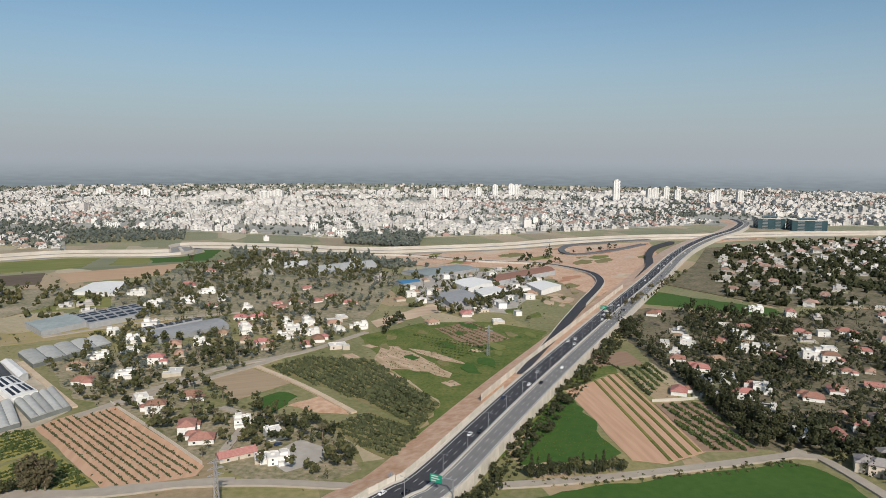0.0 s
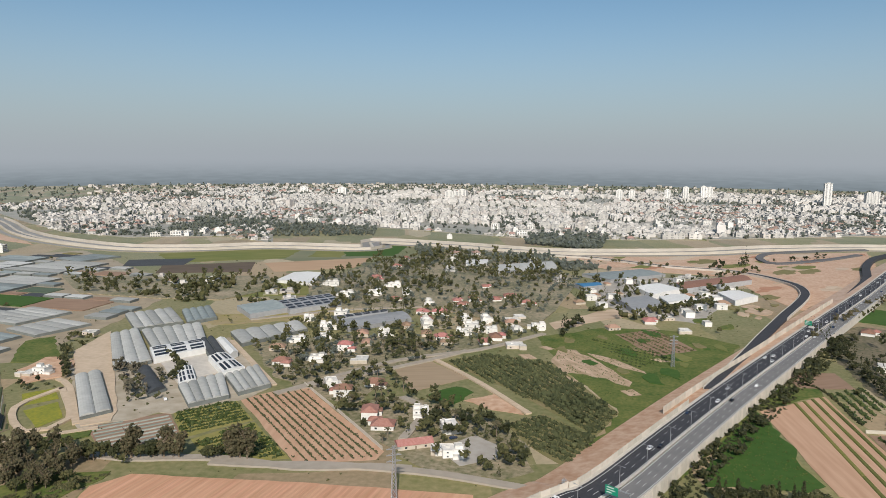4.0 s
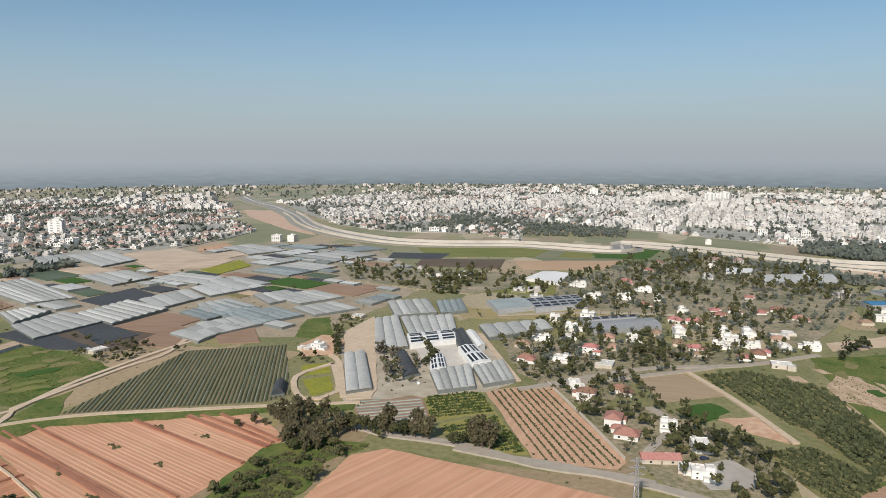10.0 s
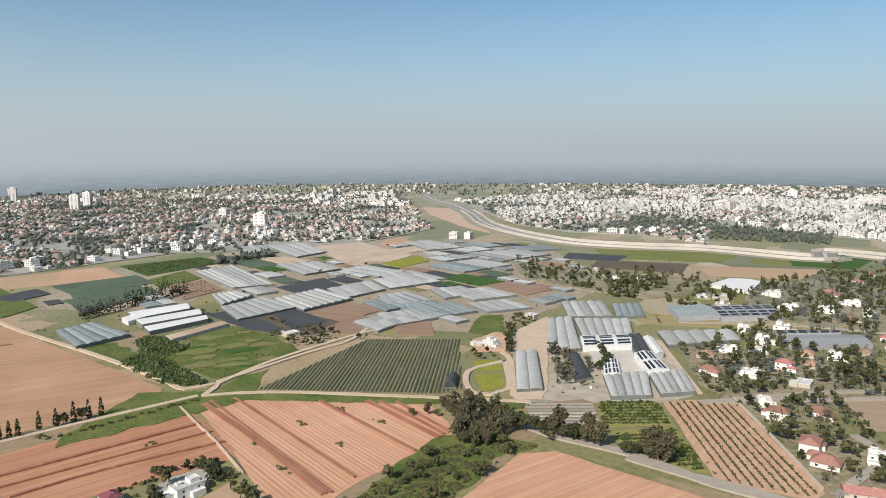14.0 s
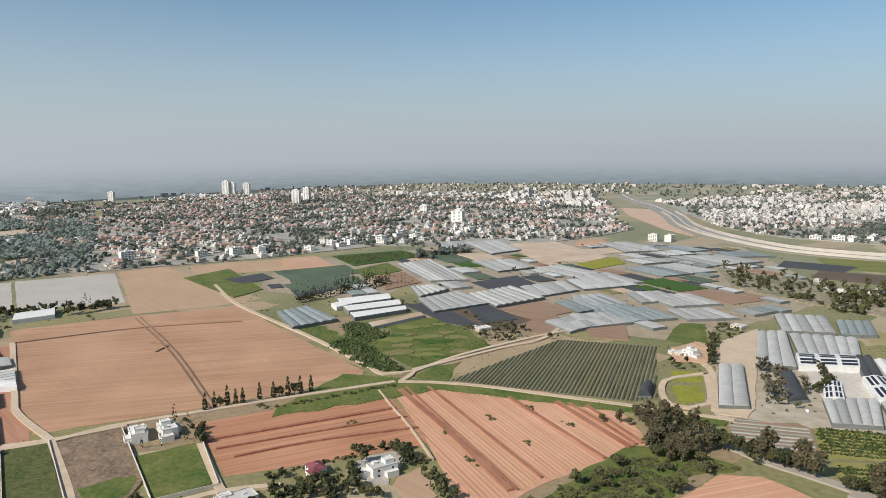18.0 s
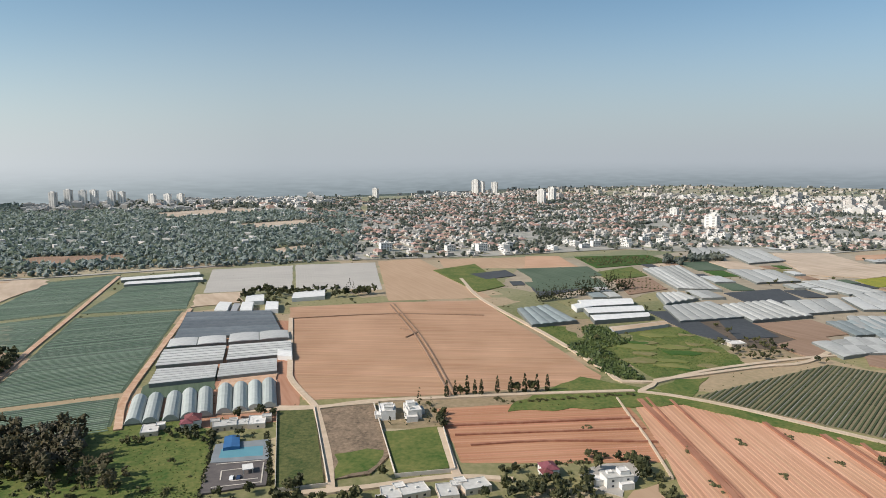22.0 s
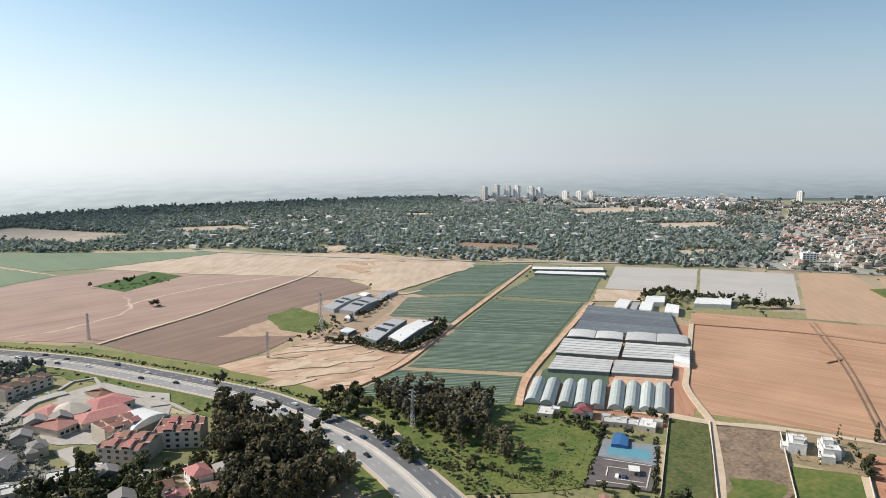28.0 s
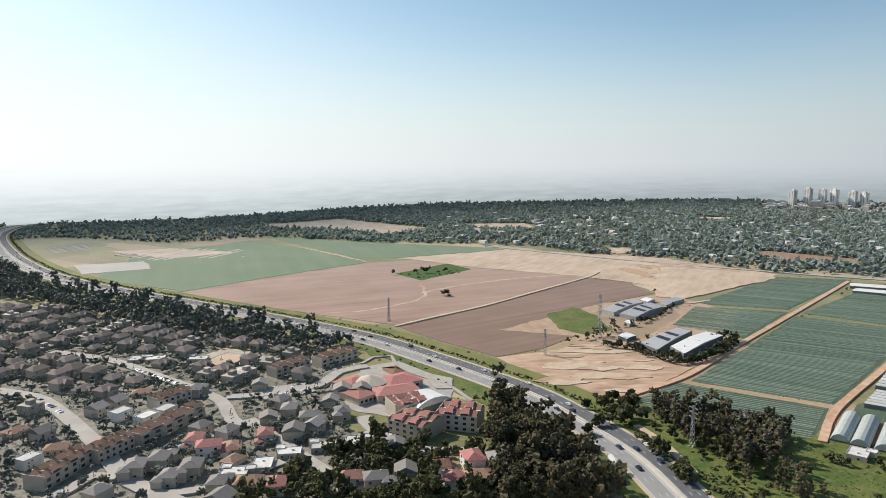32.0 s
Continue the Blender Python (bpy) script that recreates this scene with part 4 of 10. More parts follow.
far_road = tagged(new("highway"), "distant highway with pale concrete walls", "highway", kind="structure")
FAR_ASPHALT = mat("pale_asphalt", (0.19, 0.18, 0.17), (0.25, 0.235, 0.22), scale=0.1)
ribbon("verge", FAR_LINE, -34, 26, -0.5, 0.5, mat("graded_earth", (0.36, 0.285, 0.195), (0.24, 0.215, 0.125), scale=0.03, big=0.008), far_road, None, "graded pale earth")
for o in (-15, 3):
    ribbon("carriageway", FAR_LINE, o, o + 12, -0.5, 1.2, FAR_ASPHALT, far_road, None, "pale worn asphalt")
ribbon("median", FAR_LINE, -2.2, 2.2, -0.5, 1.9, FAR_WALL, far_road, None, "pale concrete median")
ribbon("service_road", FAR_LINE, -30, -23, -0.5, 0.8, FAR_ASPHALT, far_road, None, "narrow service road")
WALLED = [p for p in FAR_LINE if p[0] > -1400]
ribbon("noise_wall", WALLED, 16.5, 17.2, -0.5, 6.0, FAR_WALL, far_road)
ribbon("noise_wall", WALLED, -17.2, -16.5, -0.5, 4.5, FAR_WALL, far_road)
take_line(FAR_LINE, 40)
field("bare_patch", [(-118, 1029), (1, 1091), (214, 1172), (383, 1253), (348, 1090), (258, 878), (178, 748), (152, 814), (135, 940), (-14, 948)], DIRT, "bare orange earthworks around the interchange")
field("bare_patch", [(313, 974), (399, 1161), (527, 1334), (686, 1344), (466, 1226), (356, 1019)], DIRT, "bare orange earthworks beside the highway")
field("bare_patch", [(-1573, 1258), (-1484, 1299), (-950, 929), (-1075, 970), (-1373, 1117)], DIRT, "bare earth beside the far highway")


def blotches(poly, n, small, large, mats, label, seed, turn=0.0, long=1.0):
    """Uneven patches of another cover strewn over rough ground."""
    r = random.Random(seed)
    P = np.array(poly, float)
    ca, sa = math.cos(math.radians(turn)), math.sin(math.radians(turn))
    while n:
        x, y = r.uniform(P[:, 0].min(), P[:, 0].max()), r.uniform(P[:, 1].min(), P[:, 1].max())
        if not inside((x, y), poly):
            continue
        n -= 1
        w, q = r.uniform(small, large), []
        for k in range(11):
            a = 2 * math.pi * k / 11
            u, v = math.cos(a) * w * long * r.uniform(0.55, 1.1), math.sin(a) * w * r.uniform(0.55, 1.1)
            q.append((x + u * ca - v * sa, y + u * sa + v * ca))
        field("bare_patch", q, r.choice(mats), label, wild=True)


blotches([(-100, 1025), (0, 1080), (214, 1160), (370, 1240), (340, 1090), (255, 890), (180, 770), (160, 830), (140, 945), (-10, 955)], 44, 5, 17, (ORCHARD, STUBBLE, SOIL_RED, PALE_EARTH, TRACK, GRASS_YELLOW), "rough patch on the earthworks", 11, 55, 2.2)
blotches([(325, 985), (399, 1150), (527, 1325), (660, 1335), (466, 1222), (356, 1030)], 16, 5, 14, (ORCHARD, STUBBLE, SOIL_RED, PALE_EARTH), "rough patch on the earthworks", 12, 60, 2.0)
blotches([(60, 640), (100, 620), (170, 790), (150, 830), (110, 770)], 18, 4, 11, (GRASS, ORCHARD, STUBBLE, PALE_EARTH), "patch of weeds and bare soil beside the highway", 13, 70, 1.8)
blotches([(-55, 560), (-10, 610), (40, 620), (90, 590), (60, 510), (20, 440)], 22, 2.5, 7, (GRASS_YELLOW, ORCHARD, GRASS_DARK), "patch of other grass in the meadow", 14, 110, 2.2)
blotches([(-520, 170), (-575, 245), (-470, 250), (-452, 185)], 18, 3, 8, (GRASS_YELLOW, ORCHARD, GRASS_DARK), "patch of other grass in the meadow", 15, 70, 2.2)
blotches([(-400, -355), (-440, -345), (-440, -275), (-350, -262), (-348, -300)], 22, 2.5, 8, (PALE_EARTH, STUBBLE, TRACK), "uneven patch in the stubble", 17, 145, 3.0)
blotches([(-860, -600), (-700, -560), (-660, -440), (-860, -420)], 20, 5, 16, (TRACK, SOIL_TAN, PALE_EARTH), "uneven patch in the stubble", 18, 70, 2.5)
RAMP = spline([(60.7, 450.8), (75.9, 491.8), (93.4, 540.0), (119.3, 615.0), (153, 707), (181, 777), (199, 832), (202, 880), (191, 916)] + [(165, 955), (130, 979), (53, 996), (-47, 1047), (-172, 1062)], 10)
rp = tagged(new("ramp"), "new black asphalt slip road in a loop", "road", kind="structure")
ribbon("carriageway", RAMP, -4.5, 4.5, -6.2, 0.3, ASPHALT, rp, [2.0 + 4.0 * max(0.0, 1 - i / 22) for i in range(len(RAMP))])
ribbon("shoulder", RAMP, 4.5, 5.2, -6.2, 0.9, CONCRETE, rp, [2.0 + 4.0 * max(0.0, 1 - i / 22) for i in range(len(RAMP))])
ribbon("shoulder", RAMP[24:], -5.2, -4.5, -2.2, 0.9, CONCRETE, rp, [2.0] * len(RAMP[24:]))
RAMP2 = spline([(246, 834), (293, 947), (326, 1061), (362, 1150), (414, 1223)], 10)
rp = tagged(new("ramp"), "black asphalt slip road rising to the junction", "road", kind="structure")
ribbon("carriageway", RAMP2, -5, 5, -4.2, 0.3, ASPHALT, rp, [4.0] * len(RAMP2))
LOOP = spline([(358, 1204), (289, 1126), (214, 1069), (199, 1114), (225, 1180), (305, 1233), (388, 1272)], 12)
rp = tagged(new("ramp"), "loop slip road round bare earth", "road", kind="structure")
ribbon("carriageway", LOOP, -5, 5, -2.2, 0.3, ASPHALT_GREY, rp, [2.0] * len(LOOP))


# ---- tracks and lanes ----
def lane(pts, w, material, label, step=10):
    LAYER[0] += 0.0025
    line = spline(pts, step)
    take_line(line, w / 2 + 1)
    return tagged(ribbon("lane", line, -w / 2, w / 2, -0.2, LAYER[0] + 0.25, material), label, "road", kind="structure")


LANE_PAVED = mat("worn_paved_lane", (0.30, 0.26, 0.21), (0.38, 0.33, 0.27), scale=0.2)
STREET = mat("sunlit_street", (0.33, 0.30, 0.27), (0.42, 0.39, 0.34), scale=0.1)
for pts in ([(-92.6, 302.6), (-112.8, 299.6), (-147.7, 288.8), (-190.9, 287.7), (-233.5, 275.4), (-260.9, 272.9), (-267.5, 261.4)], [(-191.4, 282.9), (-163.7, 287.4), (-134.0, 295.4), (-88.4, 300.6), (-53.6, 298.9), (-18.9, 295.1)], [(31.0, 299.2), (49.9, 301.7), (92.0, 310.0), (137.1, 321.2), (186.4, 335.2), (195.2, 340.9)], [(186.4, 335.2), (199.7, 332.7), (208.6, 292.1), (210.3, 267.6)]):
    lane(pts, 6, LANE_PAVED, "paved country lane")
for pts in ([(-276.4, 304.1), (-318.5, 266.9), (-354.7, 232.9), (-388.9, 201.0), (-409.9, 173.8), (-415.9, 162.1), (-419.0, 155.5)], [(-436.3, 174.2), (-457.4, 218.9), (-473.5, 273.5), (-481.9, 309.9), (-486.1, 340.1)], [(-419.3, 157.3), (-436.3, 174.2), (-439.1, 152.3), (-469.0, 147.5), (-561.4, 129.5), (-713, 94), (-836, 85)], [(-420.6, 153.8), (-419.5, 81.6), (-416.9, 26.5), (-414.1, -17.5), (-404.6, -46.0), (-404.1, -73.3), (-400.5, -98.5)], [(-404.1, -44.6), (-340.2, -32.5), (-298.4, -27.3)], [(-406.9, -44.9), (-459.4, -66.7), (-495.8, -72.7), (-639.8, -92.3)], [(-369.1, 26.6), (-316.1, 29.7), (-293.2, 32.6)], [(-408.4, -69.7), (-406.9, -44.9), (-412.4, -8.3)], [(-299.7, -41.4), (-303.0, -11.1), (-310.3, 26.6), (-305.2, 55.7)], [(-347.2, 353.7), (-302.1, 310.5), (-311.3, 289.0), (-346.4, 316.2), (-347.2, 353.7)], [(-364.3, 368.0), (-344.3, 356.7), (-292.1, 305.4)], [(-305.0, 487.2), (-217.6, 396.6)], [(-349.3, -493.0), (-392.8, -498.8), (-467.2, -507), (-547.0, -523.6), (-667, -549), (-713, -566)], [(-672, -554), (-683, -466), (-630, -393), (-662, -380)], [(-130.5, 482.4), (-87.1, 438.6), (-47.2, 391.1)], [(-439.0, 174.6), (-462.2, 258.0), (-471.0, 299.3), (-515.7, 358.4)], [(-323.6, -222.9), (-314.1, -198.6), (-295.8, -170.0)]):
    lane(pts, 4, TRACK, "pale dirt farm track")
for pts in ([(-884, -337), (-673, -299.5), (-537, -276), (-466.0, -262.5), (-415, -254.5), (-357.8, -255.5)], [(-688, -196), (-523.8, -176.4), (-432.4, -164.5), (-379.8, -149.5)]):
    lane(pts, 4.5, DIRT, "reddish dirt track between netted fields")
for pts in ([(-691.1, -1.1), (-557.2, 21.8), (-421.2, 36.4)], [(-696.6, 2.3), (-560.8, 25.2), (-421.2, 39.6)], [(-639.8, -91.3), (-650.7, -2.6), (-638.3, 86.7)], [(-594.3, 7.5), (-579.1, 21.7), (-564.1, 11.8)]):
    lane(pts, 1.1, SOIL_BROWN, "dark wheel rut across tilled soil")
lane([(-775, -850), (-800, -720), (-822, -618.6), (-885, -417.3), (-945, -270), (-985, -190), (-1010, -67.4)], 7, STREET, "pale road along the edge of the woods", 20)
lane([(-268.0, -416.6), (-282.7, -424.7), (-294.7, -418.7), (-283.6, -395.3), (-283.4, -366.1), (-286.5, -342.6), (-278.8, -308.4)], 2.4, YARD, "pale path round the school")
for pts in ([(-209.4, 382.2), (-170.6, 432.1), (-128.3, 487.3), (-112.9, 512.5)], [(-208.6, 381.5), (-157.6, 470.9), (-104.2, 517.7), (-60.7, 581.6)], [(-107.7, 335.3), (-108.4, 379.9), (-128.6, 397.7)], [(-328.6, 556.5), (-261.3, 617.1), (-191.2, 655.5)]):
    lane(pts, 5, LANE_PAVED, "narrow village street")

# ---- trees ----
RNG = random.Random(7)
CARD = np.array([(-1, -0.8, 0), (1, -0.6, 0.15), (0.8, 0.9, -0.1), (-0.9, 0.7, 0.1)], float)
KNOB = np.array([(1, 0, 0), (0, 1, 0), (-1, 0, 0), (0, -1, 0), (0, 0, 1), (0, 0, -1)], float)
KNOB_F = np.array([(0, 1, 4), (1, 2, 4), (2, 3, 4), (3, 0, 4), (1, 0, 5), (2, 1, 5), (3, 2, 5), (0, 3, 5)])


def turns(n, r):
    q = r.normal(size=(n, 4))
    w, x, y, z = (q / np.linalg.norm(q, axis=1)[:, None]).T
    return np.stack([np.stack([1 - 2 * (y * y + z * z), 2 * (x * y - z * w), 2 * (x * z + y * w)], 1), np.stack([2 * (x * y + z * w), 1 - 2 * (x * x + z * z), 2 * (y * z - x * w)], 1), np.stack([2 * (x * z - y * w), 2 * (y * z + x * w), 1 - 2 * (x * x + y * y)], 1)], 1)


def clumps(centres, sizes, r, cards=1):
    """Many small uneven tufts of leaves, each a ragged knob with leaf plates that stick out of it."""
    n = len(centres)
    C, S = np.array(centres), np.array(sizes)
    V = np.einsum("nij,nkj->nki", turns(n, r), KNOB[None] * r.uniform(0.65, 1.3, (n, 6, 1))) * S[:, None, None] + C[:, None]
    F = (KNOB_F[None] + 6 * np.arange(n)[:, None, None]).reshape(-1, 3)
    V = V.reshape(-1, 3)
    if cards:
        m = n * cards
        K, T = np.repeat(C, cards, 0), np.repeat(S, cards)
        W = np.einsum("nij,nkj->nki", turns(m, r), CARD[None] * r.uniform(0.4, 0.85, (m, 4, 1))) * T[:, None, None]
        W += (K + r.normal(size=K.shape) * T[:, None] * 0.45)[:, None]
        o = len(V) + 4 * np.arange(m)[:, None]
        F = np.concatenate([F, o + np.array([[0, 1, 2]]), o + np.array([[0, 2, 3]])])
        V = np.concatenate([V, W.reshape(-1, 3)])
    return V, F


def crown(kind, r, n, cards=3):
    """Leaf clumps of one crown, for a tree of unit scale in metres."""
    C, S = [], []
    if kind == "broad":
        lobes = [(r.uniform(-1.6, 1.6), r.uniform(-1.6, 1.6), r.uniform(3.2, 5.6), r.uniform(1.3, 2.1)) for _ in range(6)]
        C, S = [np.array(q[:3]) for q in lobes], [q[3] * 0.8 for q in lobes]
        for k in range(n):
            lx, ly, lz, lr = lobes[k % 6]
            d = r.normal(size=3)
            d /= np.linalg.norm(d)
            C.append(np.array([lx, ly, lz]) + d * lr * r.uniform(0.7, 1.1) * [1, 1, 0.8])
            S.append(r.uniform(0.45, 0.85))
    elif kind == "tall":
        lobes = [(r.uniform(-2.2, 2.2), r.uniform(-2.2, 2.2), r.uniform(4.5, 13), r.uniform(1.4, 2.6)) for _ in range(9)]
        C, S = [np.array(q[:3]) for q in lobes], [q[3] * 0.7 for q in lobes]
        for k in range(n):
            lx, ly, lz, lr = lobes[k % 9]
            d = r.normal(size=3)
            d /= np.linalg.norm(d)
            C.append(np.array([lx, ly, lz]) + d * lr * r.uniform(0.6, 1.15))
            S.append(r.uniform(0.5, 0.95))
    elif kind == "cypress":
        for k in range(n):
            h = r.uniform(0, 1)
            w = 1.35 * (1 - h) ** 0.6 * (0.45 + 1.2 * min(h * 3, 0.5))
            a = r.uniform(0, 6.28)
            C.append(np.array([math.cos(a) * w, math.sin(a) * w, 0.8 + 10.5 * h]))
            S.append(r.uniform(0.4, 0.75) * (1.1 - 0.5 * h))
    elif kind == "bush":
        C, S = [np.array([0, 0, 0.8])], [1.15]
        for k in range(n):
            d = r.normal(size=3)
            d /= np.linalg.norm(d)
            C.append(np.array([0, 0, 0.9]) + np.abs(d) * [1, 1, 1] * np.sign(d) * [1.5, 1.5, 0.9] * r.uniform(0.6, 1.1))
            S.append(r.uniform(0.35, 0.65))
    return clumps(C, S, r, cards)


def trunk_bm(h, w, limbs, r):
    bm = bmesh.new()
    def limb(p0, p1, r0, r1):
        d = Vector(p1) - Vector(p0)
        q = d.to_track_quat("Z", "Y").to_matrix()
        rings = []
        for p, rad in ((p0, r0), (p1, r1)):
            rings.append([bm.verts.new(Vector(p) + q @ Vector((math.cos(a) * rad, math.sin(a) * rad, 0))) for a in (0, 1.26, 2.51, 3.77, 5.03)])
        for i in range(5):
            bm.faces.new((rings[0][i], rings[0][(i + 1) % 5], rings[1][(i + 1) % 5], rings[1][i]))
    limb((0, 0, -0.3), (0, 0, h * 0.55), w, w * 0.6)
    for _ in range(limbs):
        a, k = r.uniform(0, 6.28), r.uniform(0.4, 0.55)
        limb((0, 0, h * k), (math.cos(a) * h * 0.22, math.sin(a) * h * 0.22, h * r.uniform(0.7, 0.9)), w * 0.5, w * 0.2)
    return bm


def palm_bm(r):
    bm = bmesh.new()
    for k in range(22):
        a, up = k * 2.4, r.uniform(-0.1, 0.9)
        p, d = Vector((0, 0, 6.6)), Vector((math.cos(a), math.sin(a), up)).normalized()
        side = Vector((-math.sin(a), math.cos(a), 0))
        prev = None
        for i in range(5):
            w = (0.12, 0.45, 0.5, 0.35, 0.05)[i]
            pair = (bm.verts.new(p - side * w - Vector((0, 0, w * 0.5))), bm.verts.new(p + Vector((0, 0, 0.03))), bm.verts.new(p + side * w - Vector((0, 0, w * 0.5))))
            if prev:
                bm.faces.new((prev[0], prev[1], pair[1], pair[0]))
                bm.faces.new((prev[1], prev[2], pair[2], pair[1]))
            prev = pair
            p = p + d * 0.75
            d = (d - Vector((0, 0, 0.38))).normalized()
    return bm


TREES = {}


def tree_kind(key, kind, leaf, label, h, w, limbs, n, seed):
    r = np.random.default_rng(seed)
    top = tagged(new("tree"), label, "tree")
    part("trunk", trunk_bm(h, w, limbs, r), BARK, top)
    me = mesh_np("crown", *crown(kind, r, int(n * 0.64)))
    me.shade_flat()
    part_me("crown", me, leaf, top)
    TREES.setdefault(key, []).append([top, False])


for sd in range(3):
    tree_kind("broad", "broad", LEAF, "leafy round garden tree with a dark green crown", 6, 0.25, 3, 95, 10 + sd)
    tree_kind("tall", "tall", LEAF_GREY, "tall eucalyptus with a ragged grey-green crown", 14, 0.4, 5, 170, 20 + sd)
for sd in range(2):
    tree_kind("cypress", "cypress", LEAF_DARK, "slim dark cypress with dense foliage", 10, 0.2, 0, 110, 30 + sd)
    tree_kind("dark", "broad", LEAF_DARK, "dense dark evergreen tree", 7, 0.28, 3, 95, 40 + sd)
    tree_kind("bush", "bush", LEAF, "low green bush of small leaves", 1.2, 0.1, 2, 26, 50 + sd)
pt = tagged(new("palm_tree"), "palm tree with drooping fronds", "palm tree")
part("trunk", trunk_bm(12.0, 0.3, 0, np.random.default_rng(3)), BARK, pt)
part("crown", palm_bm(np.random.default_rng(4)), LEAF_GREY, pt)
TREES["palm"] = [[pt, False]]
LEAF_DRY = mat("half_bare_twigs", (0.085, 0.075, 0.05), (0.13, 0.115, 0.08), scale=0.5, island=0.3)
tree_kind("dry", "tall", LEAF_DRY, "half-bare tree with brown twigs", 13, 0.35, 6, 120, 61)


PENDING = {}
PLANTED = [0]


def plant(key, x, y, s=1.0, z=0.0):
    """One tree of a kind, turned and scaled by chance."""
    slot = RNG.choice(TREES[key])
    if slot[1] and key != "palm" and (PLANTED[0] >= 290 or math.hypot(x, y) > 480):
        PENDING.setdefault(key, []).append((x, y, s))
        return None
    PLANTED[0] += 1
    sc = s * RNG.uniform(0.8, 1.25)
    m = pose(x, y, z, 0, 0, RNG.uniform(0, 360))
    if not slot[1]:
        slot[1] = True
        slot[0].matrix_basis = m @ Matrix.Diagonal((sc, sc, sc, 1))
        ob = slot[0]
    else:
        ob = copy_thing(slot[0], m)
        ob.scale = (sc, sc, sc * RNG.uniform(0.85, 1.15))
    return ob


def plant_rest():
    """The trees farther off, past what one could count, kind by kind in one mesh."""
    kinds = {"broad": ("broad", LEAF), "tall": ("tall", LEAF_GREY), "cypress": ("cypress", LEAF_DARK), "dark": ("broad", LEAF_DARK), "bush": ("bush", LEAF), "dry": ("tall", LEAF_DRY)}
    for key, rows in PENDING.items():
        kd, leaf = kinds[key]
        for s in sorted({r[2] for r in rows}):
            grove("trees", [r[:2] for r in rows if r[2] == s], [kd], leaf, "many trees and bushes grown together", s * 1.1)


LOW = {k: [crown(kd, np.random.default_rng(70 + i), n, 0) for i in range(3)] for k, kd, n in (("broad", "broad", 11), ("tall", "tall", 12), ("cypress", "cypress", 15), ("bush", "bush", 5), ("tuft", "bush", 2))}

MID = {k: [crown(kd, np.random.default_rng(80 + i), n, 2) for i in range(4)] for k, kd, n in (("broad", "broad", 15), ("tall", "tall", 18), ("cypress", "cypress", 18), ("bush", "bush", 6), ("tuft", "bush", 2))}


def plain_crown(r):
    """A crown for far trees: a ragged core with large plates of leaves round it."""
    C = [np.array([0, 0, r.uniform(2.2, 3.2)])]
    return clumps(C[:1], [r.uniform(1.9, 2.6)], r, 6)


FARV = [plain_crown(np.random.default_rng(90 + i)) for i in range(9)]


def loose(poly, n):
    """Places anywhere inside a polygon, whatever stands there."""
    P = np.array(poly, float)
    out = []
    while len(out) < n:
        p = (RNG.uniform(P[:, 0].min(), P[:, 0].max()), RNG.uniform(P[:, 1].min(), P[:, 1].max()))
        if inside(p, poly):
            out.append(p)
    return out


def grove(name, places, kinds, leaf, label, s=1.0, far=False, parent=None, category="trees", lift=0.0):
    """Trees too many to count, in one mesh of leaf clumps."""
    V, F, n = [], [], 0
    for x, y in places:
        v, f = RNG.choice(FARV) if far else RNG.choice((MID if math.hypot(x, y) < 430 and len(places) < 600 else LOW)[RNG.choice(kinds)])
        a, sc = RNG.uniform(0, 6.28), s * RNG.uniform(0.7, 1.35)
        c, q = math.cos(a) * sc, math.sin(a) * sc
        v = np.stack([v[:, 0] * c - v[:, 1] * q + x, v[:, 0] * q + v[:, 1] * c + y, (v[:, 2] - (0.5 if far else 0.6)) * sc * RNG.uniform(0.8, 1.2) * (0.85 if leaf is LEAF_FAR_HAZED else 1.0) + lift], 1)
        V.append(v)
        F.append(f + n)
        n += len(v)
    if not V:
        return None
    me = mesh_np(name, np.concatenate(V), np.concatenate(F))
    if not far:
        me.shade_flat()
    return tagged(part_me(name, me, leaf), label, category, kind="stuff")


def rows_in(poly, deg, gap, step, jitter=0.15):
    """Places in straight rows across a polygon."""
    a = math.radians(deg)
    u, v = np.array([math.cos(a), math.sin(a)]), np.array([-math.sin(a), math.cos(a)])
    P = np.array(poly, float)
    c = P.mean(0)
    U, W = (P - c) @ u, (P - c) @ v
    out = []
    for w in np.arange(W.min(), W.max(), gap):
        for q in np.arange(U.min(), U.max(), step):
            p = c + u * (q + RNG.uniform(-1, 1) * jitter * step) + v * (w + RNG.uniform(-1, 1) * jitter * gap * 0.3)
            if inside(p, poly):
                out.append((float(p[0]), float(p[1])))
    return out


# ---- glasshouses, sheds and net houses ----
POLY = mat("milky_greenhouse_film", (0.42, 0.42, 0.395), (0.32, 0.32, 0.30), scale=0.3, rough=0.75, rand=0.2, big=0.06)
TUNNEL = mat("greenish_tunnel_film", (0.43, 0.455, 0.43), (0.33, 0.36, 0.335), scale=0.3, rough=0.5, rand=0.12)
POLY_WHITE = mat("white_greenhouse_film", (0.52, 0.52, 0.495), (0.41, 0.41, 0.395), scale=0.3, rough=0.75, rand=0.12)
POLY_BLUE = mat("blue_grey_film", (0.19, 0.225, 0.225), (0.28, 0.31, 0.305), scale=0.2, rough=0.75, rand=0.2)
SOLAR = mat("solar_cells", (0.012, 0.015, 0.022), (0.02, 0.025, 0.034), scale=0.5, rough=0.45, spec=0.25)
SHEET = mat("white_sheet_roof", (0.74, 0.73, 0.70), (0.62, 0.61, 0.58), scale=0.3, rough=0.5, rand=0.08)
